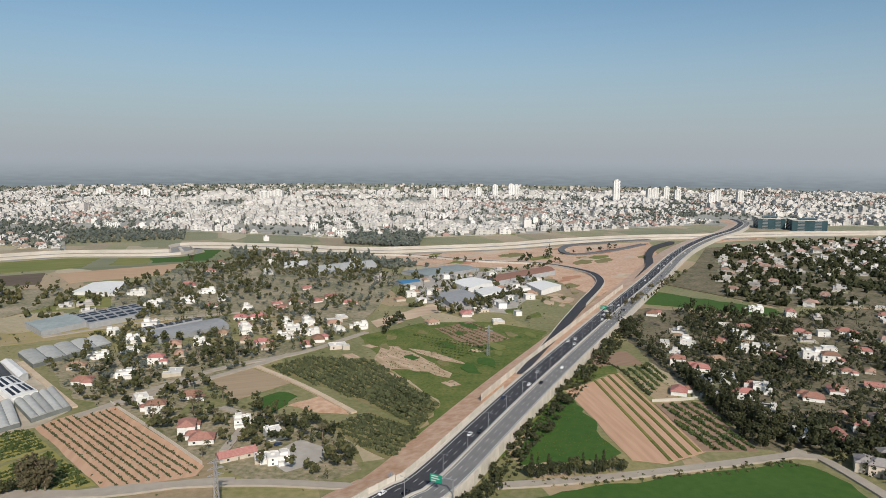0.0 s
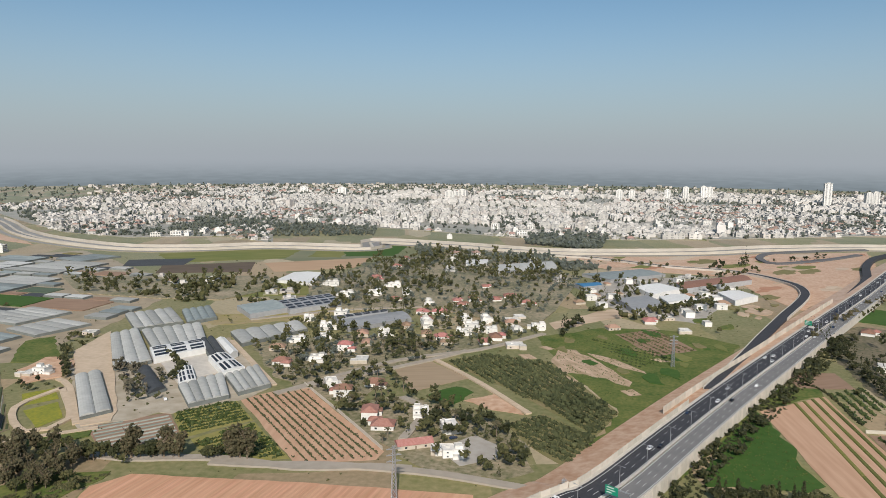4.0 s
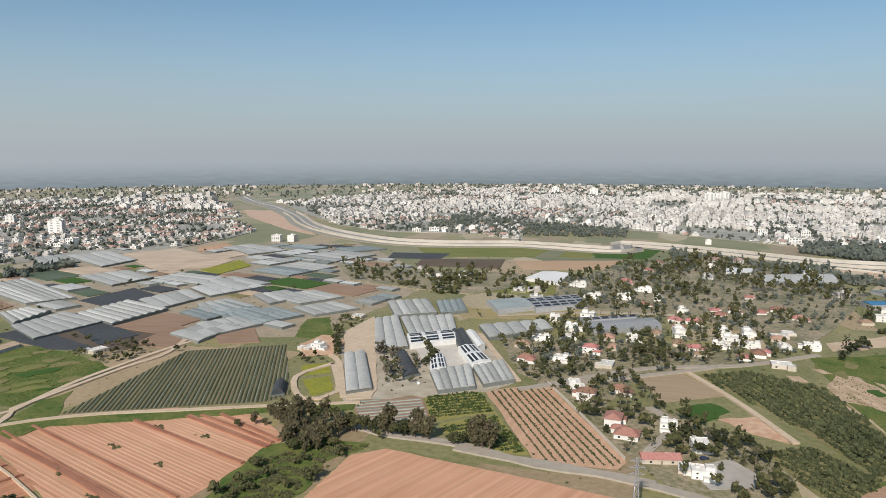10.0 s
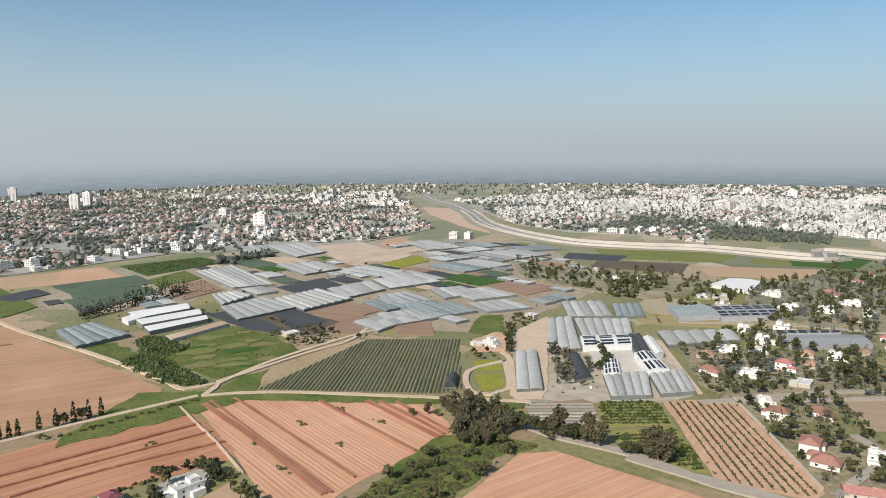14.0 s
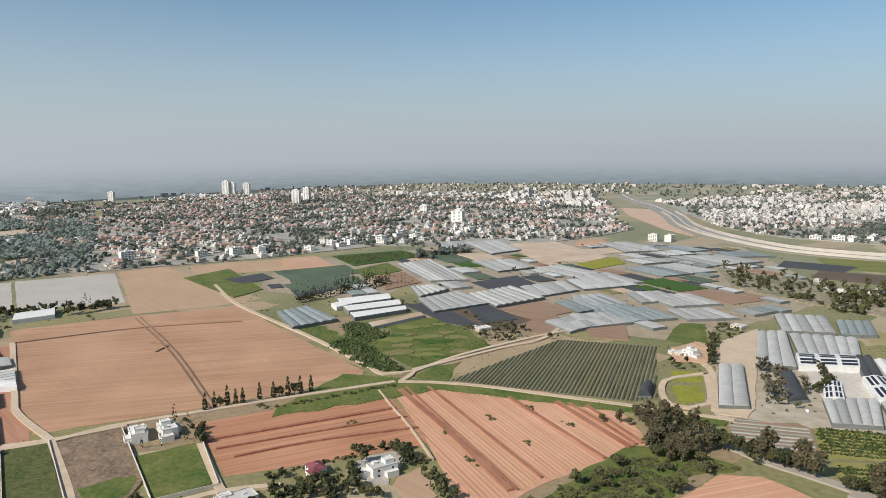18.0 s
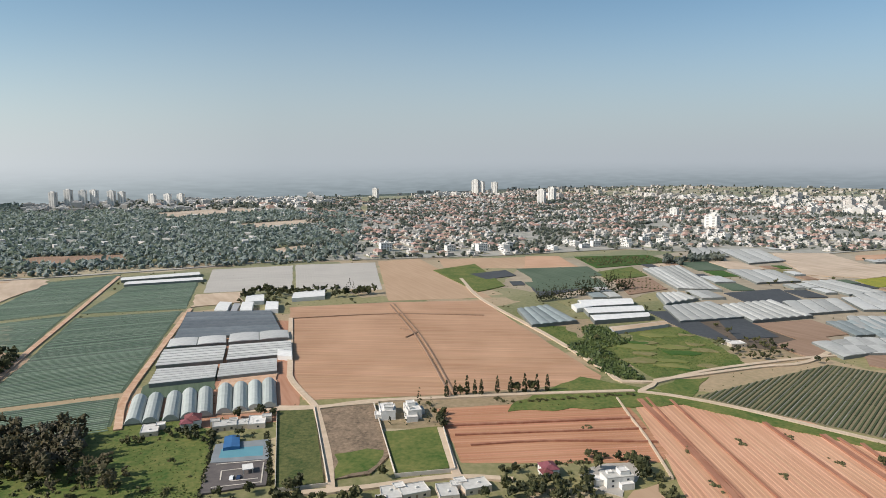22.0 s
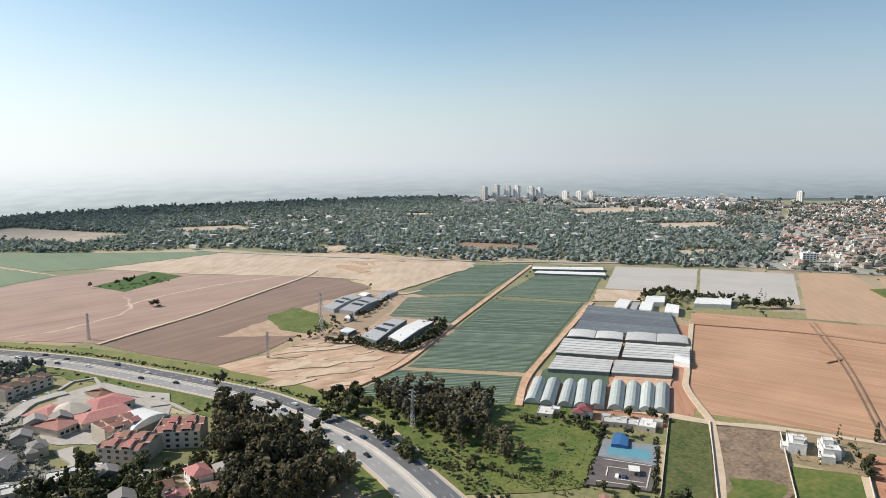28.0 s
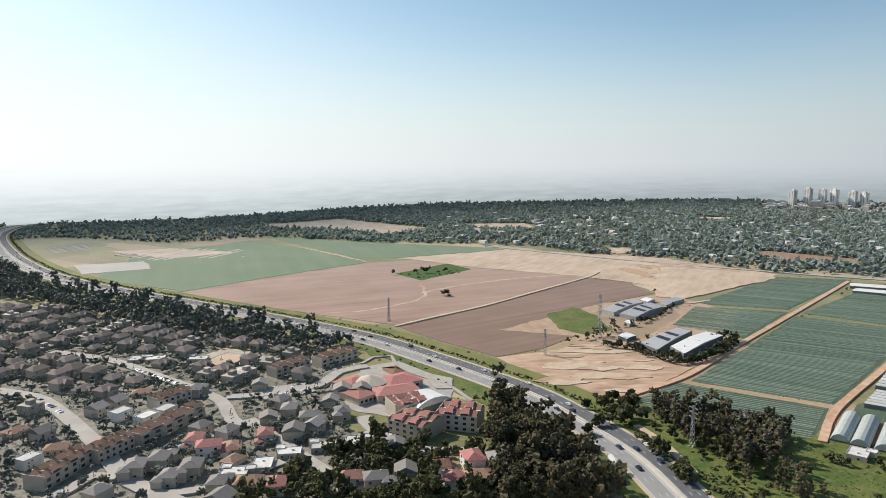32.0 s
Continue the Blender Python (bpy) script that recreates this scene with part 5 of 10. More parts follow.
SHEET_GREY = mat("grey_sheet_roof", (0.36, 0.36, 0.36), (0.28, 0.28, 0.28), scale=0.3, rough=0.5, rand=0.15)


def lerp2(q, u, v):
    """A place in a four-cornered plot: far left, far right, near right, near left."""
    a, b, c, d = [np.array(p, float) for p in q]
    return (a * (1 - u) + b * u) * (1 - v) + (d * (1 - u) + c * u) * v


NET_WALL = mat("grey_green_side_net", (0.13, 0.145, 0.135), (0.20, 0.21, 0.195), scale=0.2, rand=0.2)


def greenhouse(q, bays, eave, rise, material, label, kind="greenhouse", shape="arch", wall=None, turn=False, category="greenhouse", gap=0.02):
    """Arched or pitched bays side by side over a four-cornered plot; each bay's roof lifts away."""
    if turn:
        q = [q[3], q[0], q[1], q[2]]
    label += " beside the fields" if len(label.split()) < 4 else ""
    top = tagged(new(kind), label, category)
    ox, oy = lerp2(q, 0.5, 0.5)
    top.location = (ox, oy, 0)
    take_poly(q, 2)
    prof = [(0, 0), (0.12, 0.5), (0.3, 0.87), (0.5, 1.0), (0.7, 0.87), (0.88, 0.5), (1, 0)] if shape == "arch" else [(0, 0), (0.5, 1.0), (1, 0)]
    for k in range(bays):
        V, F = [], []
        for v in (0.0, 0.25, 0.5, 0.75, 1.0):
            for s, h in prof:
                p = lerp2(q, (k + gap + s * (1 - 2 * gap)) / bays, v)
                V.append((p[0] - ox, p[1] - oy, eave + rise * h))
        m = len(prof)
        for j in range(4):
            for i in range(m - 1):
                F.append((j * m + i, (j + 1) * m + i, (j + 1) * m + i + 1, j * m + i + 1))
        F.append(tuple(range(m)))
        F.append(tuple(range(4 * m + m - 1, 4 * m - 1, -1)))
        part_me("roof_bay", mesh_np("roof_bay", V, F), material, top)
    P = [lerp2(q, u, v) - (ox, oy) for u, v in ((0.004, 0.004), (0.996, 0.004), (0.996, 0.996), (0.004, 0.996))]
    slab("wall", [tuple(p) for p in P], -0.2, eave - 0.02, wall or NET_WALL, top)
    return top


for q, n, e, r, m, lab in (
    ([(-353.0, 370.6), (-345.0, 385.4), (-284.4, 324.6), (-293.3, 309.2)], 2, 3, 2, POLY, "long arched greenhouse tunnels of grey film"),
    ([(-407.6, 468.8), (-399.6, 493.0), (-326.3, 415.7), (-340.6, 392.2)], 3, 3.5, 2, POLY, "grey arched greenhouse block"),
    ([(-392.0, 487.7), (-358.8, 524.4), (-320.6, 475.7), (-347.2, 443.5)], 6, 3.5, 2, POLY, "wide arched greenhouse of grey film"),
    ([(-447.3, 535.0), (-421, 569), (-377.3, 525.5), (-401.5, 491.1)], 5, 3.5, 2, POLY, "grey arched greenhouse block"),
    ([(-406.7, 564.1), (-391, 588), (-357.8, 548.5), (-372.3, 523.9)], 4, 3.5, 1.5, POLY_BLUE, "blue-grey greenhouse block"),
    ([(-276.0, 375.2), (-259.5, 402.9), (-231.7, 365.7), (-246.6, 344.5)], 3, 3.5, 2, POLY, "low milky greenhouse with arched bays"),
    ([(-257.5, 401.3), (-245.9, 426.1), (-217.5, 392.6), (-229.1, 371.4)], 2, 3.5, 2, POLY, "low milky greenhouse with arched bays"),
    ([(-316.9, 503.9), (-278.7, 556.6), (-259.0, 532.7), (-287.7, 473.7)], 5, 3.5, 3, POLY, "row of large grey greenhouse arches"),
    ([(-877, 327), (-899, 386), (-729, 362), (-741, 317)], 7, 4, 1, POLY, "pale greenhouse with many bays"),
    ([(-655, 266), (-674, 323), (-605.3, 327.0), (-593.1, 256.9)], 4, 4, 1, POLY, "wide pale net house"),
    ([(-715, 282), (-719, 311), (-686, 316), (-661, 271)], 5, 4, 1.5, POLY, "arched greenhouse of grey film"),
    ([(-653, 324), (-671, 387), (-602, 387), (-586.9, 321.0)], 7, 4, 1.5, POLY, "arched pale greenhouse block"),
    ([(-1056, 514), (-1052, 580), (-932, 554), (-912, 490)], 3, 4, 1, POLY, "distant pale net house"),
    ([(-865, 434), (-854, 494), (-777, 482), (-769, 423)], 3, 4, 1, POLY, "distant pale net house"),
    ([(-668, 395), (-677, 460), (-623, 444), (-611, 382)], 3, 4, 1, POLY, "flat grey net house"),
    ([(-681, 466), (-680, 535), (-619, 523), (-623, 450)], 3, 4, 1, POLY_WHITE, "long white-roofed net house"),
    ([(-581.3, 384.7), (-585, 443), (-539.1, 438.8), (-532.4, 379.3)], 4, 4, 1, POLY_BLUE, "flat blue-grey net house"),
    ([(-516.5, 331.2), (-525.1, 383.2), (-493.0, 389.1), (-475.2, 330.1)], 2, 4, 0.8, POLY, "flat pale net house"),
    ([(-534.9, 397.9), (-546, 444), (-507.0, 440.6), (-491.2, 387.7)], 4, 4, 1, POLY_BLUE, "blue-grey net house"),
    ([(-591, 481), (-581, 520), (-538, 511), (-541, 461)], 3, 4, 1, POLY, "flat grey net house"),
    ([(-1078, 473), (-1072, 519), (-980, 496), (-973, 445)], 2, 4, 1, POLY, "distant flat net house"),
    ([(-944, 708), (-940, 767), (-851, 757), (-846, 693)], 3, 4, 1, POLY, "distant flat net house"),
    ([(-773, 479), (-781, 524), (-705, 534), (-695, 485)], 3, 4, 1, POLY, "distant flat net house"),
    ([(-600, 417), (-596, 454), (-543, 446), (-555.4, 395.4)], 3, 4, 1, POLY, "flat grey net house"),
    ([(-529.2, 366.5), (-521.1, 405.8), (-479.0, 403.3), (-484.0, 334.0)], 2, 4, 0.8, POLY, "flat pale net house"),
    ([(-541.4, 405.7), (-524.1, 454.5), (-475.4, 447.0), (-482.9, 395.7)], 4, 4, 1, POLY_BLUE, "blue-grey net house"),
    ([(-703, 491), (-702, 544), (-629, 540), (-642, 471)], 3, 4, 1, POLY, "flat grey net house"),
    ([(-574, 486), (-555, 539), (-503, 531), (-515, 478)], 4, 4, 1, POLY, "flat grey net house"),
    ([(-507.5, 461.5), (-494, 506), (-451.7, 497.9), (-466.3, 450.9)], 3, 4, 1, POLY, "flat grey net house"),
    ([(-919, 707), (-882, 762), (-830, 746), (-842, 681)], 3, 4, 1, POLY, "distant flat net house"),
    ([(-778, 709), (-756, 792), (-683, 792), (-685, 706)], 3, 4, 1, POLY, "distant flat net house"),
    ([(-785, 805), (-761, 858), (-712, 851), (-732, 789)], 2, 4, 1, POLY_BLUE, "distant blue-grey net house"),
    ([(-652.4, 120.7), (-667.1, 154.5), (-600.1, 166.0), (-587.1, 121.6)], 5, 4, 1, POLY_BLUE, "dark blue-grey greenhouse bays"),
    ([(-666.7, -192.8), (-668.1, -115.6), (-580.6, -91.1), (-567.6, -175.5)], 8, 4, 0.8, mat("dark_blue_net", (0.10, 0.118, 0.132), (0.15, 0.168, 0.18), scale=0.2, rough=0.75, rand=0.15), "dark blue net house with many bays"),
    ([(-563.8, -177.6), (-572.1, -134.9), (-550.1, -129.8), (-538.9, -173.1)], 2, 4, 1, POLY_WHITE, "white-roofed greenhouse strip"),
    ([(-576.0, -133.4), (-586.7, -87.2), (-561.8, -82.1), (-550.1, -128.9)], 2, 4, 1, POLY_WHITE, "white-roofed greenhouse strip"),
    ([(-533.8, -172.8), (-543.1, -128.2), (-501.7, -121.5), (-490.7, -165.4)], 4, 4, 0.8, POLY_WHITE, "flat white greenhouse"),
    ([(-543.2, -126.0), (-552.8, -79.9), (-514.6, -74.0), (-501.7, -119.0)], 4, 4, 0.8, POLY_WHITE, "flat white greenhouse"),
    ([(-483.8, -161.8), (-491.5, -122.4), (-462.1, -117.2), (-450.3, -156.6)], 5, 4, 0.8, POLY_WHITE, "flat white-blue greenhouse"),
    ([(-492.9, -121.1), (-503.8, -83.4), (-473.1, -78.4), (-462.1, -116.0)], 5, 4, 0.8, POLY_WHITE, "flat white-blue greenhouse"),
):
    flat = "flat white" in lab or "dark blue net" in lab
    greenhouse(q, (6 if flat and "white" in lab else 9 if flat else n + n // 2 if "net house" in lab else 5 if "low milky" in lab else n), 2.4 if "net house" in lab else 3.0, 0.6 if flat or "net house" in lab else min(r, 1.5) * 0.8, m, lab, turn=flat, gap=0.12 if "flat white" in lab else 0.02)
for (nx, ny), (fx, fy) in zip([(-386.8, -144.1), (-387.9, -135.0), (-390.7, -124.7), (-393.6, -115.6), (-395.5, -107.2), (-399.4, -97.1), (-401.4, -88.4), (-404.4, -80.6), (-407.4, -72.6)], [(-428.2, -154.3), (-430.5, -145.4), (-432.9, -134.8), (-437.4, -127.0), (-439.8, -117.7), (-445.7, -106.9), (-448.1, -97.7), (-450.6, -89.2), (-454.3, -80.8)]):
    d = np.array([fx - nx, fy - ny])
    w = np.array([d[1], -d[0]]) / np.linalg.norm(d) * 4.6
    a, b = np.array([fx, fy]), np.array([nx, ny])
    greenhouse([tuple(a - w), tuple(a + w), tuple(b + w), tuple(b - w)], 1, 1.2, 3.4, TUNNEL, "single arched tunnel of milky film", "tunnel_greenhouse")
greenhouse([(-322.3, 468.5), (-316.5, 479.6), (-283.0, 443.2), (-288.2, 431.4)], 2, 4.5, 2.0, NET_DARK, "twin black arched tunnels beside the packing hall", "tunnel_greenhouse")
greenhouse([(-321.4, 394.0), (-318.6, 403.3), (-278.6, 367.2), (-282.0, 353.3)], 1, 2.5, 2.5, NET_DARK, "arched tunnel under black shade net", "tunnel_greenhouse")
greenhouse([(-329.8, 279.3), (-325.3, 287.0), (-339.4, 302.1), (-343.8, 294.3)], 1, 1.5, 4.0, NET_DARK, "small black arched hut beside the netted field", "storage_tunnel")


def shed(q, eave, rise, roof, wall, label, name="shed", turn=False, solar=0):
    top = greenhouse(q, 1, eave, rise, roof, label, name, "pitch", wall, turn, "shed")
    q = [q[3], q[0], q[1], q[2]] if turn else q
    ox, oy = lerp2(q, 0.5, 0.5)
    for k in range(abs(solar)):
        for u0, u1 in ((0.34, 0.43), (0.57, 0.66)) if solar < 0 else ((0.10, 0.22), (0.30, 0.42), (0.58, 0.70), (0.78, 0.90)):
            v0, v1 = (k + 0.12) / abs(solar), (k + 0.88) / abs(solar)
            V = []
            for u, v in ((u0, v0), (u1, v0), (u1, v1), (u0, v1)):
                p = lerp2(q, u, v)
                h = eave + rise * (1 - abs(u - 0.5) * 2) + 0.25
                V.append((p[0] - ox, p[1] - oy, h))
            V += [(x, y, z - 0.12) for x, y, z in V]
            part_me("solar_panel", mesh_np("solar_panel", V, [(0, 1, 2, 3), (7, 6, 5, 4), (0, 4, 5, 1), (1, 5, 6, 2), (2, 6, 7, 3), (3, 7, 4, 0)]), SOLAR, top)
    return top


for q, e, r, rf, lab, tn, so in (
    ([(-684, 188), (-688, 245), (-661, 239), (-652.5, 185.3)], 4, 1.5, SHEET, "long white-roofed poultry shed", True, 0),
    ([(-647.5, 183.9), (-653.7, 243.7), (-629.7, 238.3), (-623.7, 182.6)], 4, 1.5, SHEET, "long white-roofed poultry shed", True, 0),
    ([(-616.4, 181.6), (-623.8, 239.0), (-606.6, 234.7), (-595.0, 179.5)], 4, 1.5, SHEET, "long white-roofed poultry shed", True, 0),
    ([(-575.8, 186.7), (-593.0, 242.5), (-580.9, 241.5), (-560.4, 186.8)], 3, 1.0, STUBBLE, "long low shed with a rusty roof", True, 0),
    ([(-452.9, -314.7), (-518.8, -324.6), (-518.6, -311.1), (-445.9, -294.9)], 5.5, 1.3, SHEET_GREY, "large grey steel shed beside a white one", False, -1),
    ([(-460.3, -293.4), (-523.8, -301.5), (-522.5, -286.1), (-450.6, -275.8)], 6, 1.3, SHEET, "large white-roofed steel shed", False, 0),
    ([(-530.2, -412.9), (-594.2, -424.9), (-588.0, -408.5), (-527.8, -397.5)], 4, 1.6, SHEET_GREY, "long grey cattle shed with dark roof lights", False, -1),
    ([(-529.2, -392.3), (-592.4, -403.2), (-585.3, -384.0), (-527.6, -373.2)], 4, 1.6, SHEET_GREY, "long grey cattle shed with dark roof lights", False, -1),
    ([(-598.0, -420.0), (-615.0, -423.0), (-612.0, -412.0), (-596.0, -409.0)], 3, 0.8, SHEET, "small white shed behind the cattle sheds", False, 0),
    ([(-600.0, -399.0), (-640.0, -405.0), (-636.0, -394.0), (-597.0, -388.0)], 3, 0.8, SHEET_GREY, "low grey feed store", False, 0),
    ([(-508.0, -371.0), (-517.0, -373.0), (-515.0, -365.0), (-506.5, -364.0)], 3, 0.6, SHEET, "small white hut before the cattle sheds", False, 0),
    ([(-466.0, -345.0), (-481.0, -347.5), (-478.0, -336.0), (-463.0, -334.0)], 3, 0.6, SHEET, "small white store beside the steel sheds", False, 0),
    ([(-666.3, -167.9), (-705.2, -171.7), (-701.3, -159.0), (-663.8, -155.0)], 4, 1.0, SHEET, "white farm shed behind the dark net house", False, 0),
    ([(-666.0, -152.5), (-700.0, -156.5), (-698.5, -150.0), (-665.0, -146.5)], 3, 0.8, SHEET_GREY, "narrow grey farm shed", False, 0),
    ([(-663.3, -143.4), (-702.2, -148.7), (-701.0, -137.1), (-662.9, -132.0)], 4, 1.0, SHEET, "white farm shed behind the dark net house", False, 0),
    ([(-663.1, -120.0), (-703.0, -125.3), (-700.0, -112.8), (-663.8, -107.5)], 4, 1.0, SHEET, "white farm shed behind the dark net house", False, 0),
    ([(-508.8, -83.8), (-525.8, -86.2), (-522.0, -75.3), (-504.6, -72.4)], 3.5, 1.2, SHEET, "small white shed at the greenhouse corner", False, 0),
    ([(-346.5, 438.9), (-323.1, 472.9), (-302.6, 448.7), (-324.5, 414.8)], 5, 1.2, SHEET, "white packing house with roof panels", True, 3),
    ([(-289.4, 430.2), (-283.0, 443.2), (-249.4, 414.1), (-257.0, 399.1)], 5, 1.2, SHEET, "white packing hall with dark roof panels", False, 2),
    ([(-311.4, 474.4), (-307.5, 480.8), (-275.8, 448.3), (-276.6, 438.7)], 5, 1.2, SHEET, "long white packing hall", False, 0),
    ([(-294.4, 399.7), (-289.8, 410.6), (-268.0, 384.2), (-273.6, 373.2)], 4, 1.0, SHEET, "small white shed with roof panels", False, 3),
    ([(-363.1, 590.0), (-342, 627), (-309.8, 593.9), (-330.8, 559.5)], 5, 0.8, POLY_BLUE, "flat-roofed dark glasshouse", True, 0),
    ([(-336, 621), (-301, 671), (-270.6, 633.5), (-304.1, 586.4)], 5, 0.8, SHEET_GREY, "shed roof covered in solar rows", True, 6),
    ([(-245.2, 565.1), (-201.4, 617.6), (-183.1, 591.4), (-225.3, 541.3)], 4, 1.2, SHEET_GREY, "long grey barn", True, 0),
    ([(-253.1, 573.9), (-216.3, 616.7), (-211.8, 607.1), (-245.2, 565.1)], 5, 0.6, SHEET_GREY, "narrow barn with solar rows", True, 6),
    ([(-736, -151), (-739, -134), (-706, -128), (-700, -146)], 4, 1.5, SHEET, "white farm shed among trees", True, 0),
    ([(-752, -103), (-763, -72), (-725, -69), (-715, -102)], 4, 1.5, SHEET, "white farm shed among trees", True, 0),
    ([(-862, -327), (-899, -244), (-877, -236), (-842, -319)], 3, 1.0, SHEET, "long white poultry shed", True, 0),
    ([(-834, -308), (-860, -230), (-839, -223), (-814, -306)], 3, 1.0, SHEET, "long white poultry shed", True, 0),
    ([(-397, 734), (-402, 788), (-367, 797), (-346, 724)], 4, 1.0, SHEET, "wide white-roofed shed", True, 0),
    ([(103, 793), (128, 812), (143, 784), (115, 749)], 6, 1.0, SHEET, "white industrial hall", False, 0),
    ([(16, 800), (44, 832), (69, 802), (34, 759)], 6, 1.0, SHEET, "white industrial hall", False, 0),
    ([(40, 749), (67, 774), (78, 747), (48, 721)], 6, 1.0, SHEET, "white industrial hall", False, 0),
    ([(-3, 732), (28, 759), (45, 718), (14.4, 680.3)], 5, 1.0, SHEET_GREY, "long grey industrial hall", True, 0),
    ([(62, 841), (148, 924), (153, 887), (69, 802)], 6, 1.0, TILE, "long red-roofed industrial hall", True, 0),
    ([(-49, 884), (25, 945), (55, 912), (-12, 851)], 4, 1.0, POLY_BLUE, "blue-grey net house", True, 0),
    ([(-167, 925), (-96, 981), (-82, 920), (-154, 871)], 4, 1.0, POLY, "pale greenhouse", True, 0),
    ([(-52, 806), (-26, 824), (-20, 806), (-40, 788)], 5, 1.0, mat("blue_sheet", (0.04, 0.15, 0.28), (0.06, 0.19, 0.34), scale=0.3), "bright blue sheet-roofed hall", True, 0),
    ([(-217, 958), (-187, 970), (-179, 930), (-208, 918)], 4, 1.0, SHEET, "white shed", True, 0),
    ([(-663.0, 176.4), (-687, 216), (-663.6, 211.7), (-643.5, 176.6)], 4, 1, SHEET, "white-roofed farm shed", True, 0),
):
    shed(q, e, r, rf, NET_WALL if "steel shed" in lab or "poultry" in lab else SHEET_GREY if "cattle" in lab else SHEET_GREY if rf is not SHEET else SHEET, lab, turn=tn, solar=so)
for q, m, lab in (
    ([(-640.3, 245.3), (-640.6, 277.9), (-515.8, 273.9), (-558.2, 252.0)], NET_DARK, "flat black shade net over crops"),
    ([(-666, 311), (-667, 329), (-540.2, 318.4), (-535.1, 280.7)], NET_DARK, "flat black shade net over crops"),
    ([(-722, 361), (-740, 433), (-661, 422), (-657, 360)], NET_DARK, "flat black shade net over crops"),
    ([(-887, 180), (-896, 245), (-784, 244), (-776, 163)], NET, "grey net over crops"),
    ([(-773, 159), (-762, 195), (-759, 217), (-716, 156)], NET_DARK, "dark netted plot"),
    ([(-516.0, 300.1), (-548.0, 357.8), (-493.3, 351.1), (-483.0, 307.1)], SOIL_BROWN, "brown plot between net houses"),
    ([(-480.2, 350.1), (-498.8, 381.7), (-482.2, 392.2), (-437.0, 361.3), (-459.3, 338.8)], SOIL_BROWN, "brown fallow plot"),
    ([(-585.5, 320.1), (-596, 380), (-544.9, 388.2), (-529.8, 329.0)], SOIL_BROWN, "brown vegetable plot"),
    ([(-1013, 580), (-1029, 668), (-819, 636), (-795, 582), (-825, 515)], STUBBLE, "pale stubble field"),
    ([(-786, 555), (-814, 641), (-759, 618), (-739, 547)], YELLOW, "yellow-green field"),
    ([(-868, 263), (-907, 323), (-838, 319), (-801, 258)], GRASS, "green plot"),
    ([(-814, 267), (-825, 316), (-750, 309), (-721, 255)], SOIL_BROWN, "brown vegetable rows"),
    ([(-1004, 270), (-1016, 385), (-945, 397), (-900, 273)], GRASS_DARK, "dark green grove strip"),
    ([(-1014, 199), (-1012, 249), (-885, 246), (-868, 169)], SOIL_ORANGE, "orange tilled field"),
    ([(-404, 376), (-412.0, 407.2), (-383.7, 407.5), (-366.1, 372.9), (-378, 352)], DIRT, "bare earth yard"),
    ([(-404.8, 426.2), (-421.1, 485.8), (-284.2, 328.8), (-276.2, 314.3), (-287.3, 303.0)], TRACK, "pale packed-earth farm yard"),
    ([(-342.1, 437.1), (-321.4, 470.6), (-263.7, 418.8), (-281.3, 382.3)], CONCRETE, "pale concrete farm yard"),
    ([(-897, 630), (-906, 724), (-850, 706), (-842, 591)], STUBBLE, "far pale field"),
    ([(-981, 691), (-990, 752), (-929, 733), (-939, 661)], SOIL_ORANGE, "far orange field"),
    ([(-401.8, -66.9), (-405.9, -46.1), (-309.2, -31.4), (-304.4, -52.4)], mat("rank_green_weeds", (0.024, 0.052, 0.009), (0.135, 0.130, 0.045), scale=0.55, big=0.1, bump=0.9, big_amt=0.3), "weedy green plot behind a wall"),
    ([(-402.2, -41.7), (-408.5, -11.6), (-337.4, -1.0), (-315.4, -10.2), (-312.2, -27.2)], mat("weedy_fallow_soil", (0.095, 0.070, 0.045), (0.30, 0.215, 0.145), scale=0.55, big=0.09, bump=0.8, big_amt=0.3), "brown fallow plot with weeds"),
    ([(-366.2, -4.2), (-370.6, 25.2), (-319.0, 27.3), (-314.4, 1.8)], GRASS, "bright green walled plot"),
    ([(-356.2, -92.0), (-360.5, -65.0), (-336.3, -60.8), (-333.2, -88.8)], mat("grey_court_surround", (0.17, 0.19, 0.20), (0.23, 0.25, 0.26), scale=0.2), "grey hard surface round the court"),
    ([(-349.0, -86.9), (-352.3, -66.3), (-340.3, -64.7), (-338.6, -85.9)], mat("blue_sports_court", (0.09, 0.24, 0.29), (0.12, 0.28, 0.33), scale=0.2), "blue-green sports court with white lines"),
    ([(-332.5, -89.2), (-335.7, -61.5), (-308.8, -57.3), (-301.6, -85.8)], mat("dark_paving", (0.085, 0.075, 0.072), (0.14, 0.12, 0.11), scale=0.3, big=0.1), "dark paved terrace behind hedges"),
    ([(-900, 55), (-948, 116), (-784, 131), (-751, 95)], GRASS, "green plot beside the pond"),
    ([(-866, 99), (-893, 149), (-851, 156), (-827, 115)], NET_DARK, "dark reservoir liner"),
    ([(-902, 165), (-913, 264), (-841, 264), (-828, 172)], NET, "grey netted plot"),
    ([(-802, 157), (-822, 251), (-769, 248), (-746, 162)], NET, "grey netted plot"),
    ([(-442.2, -110.5), (-468.4, -115.0), (-475.5, -76.9), (-454.4, -73.6)], DIRT, "bare red earth between tunnels"),
    ([(-761, -210), (-772, -162), (-716, -154), (-693, -196)], STUBBLE, "small pale field"),
    ([(-808, -540), (-861, -420), (-841, -400), (-646, -401), (-634, -425)], STUBBLE, "wide pale stubble field"),
):
    field("plot", q, m, lab)
field("rough_grass", [(-341, -29.5), (-344, -4.5), (-317, -10.8), (-313.6, -26.2)], GRASS, "green weeds at the end of a fallow plot", wild=True)


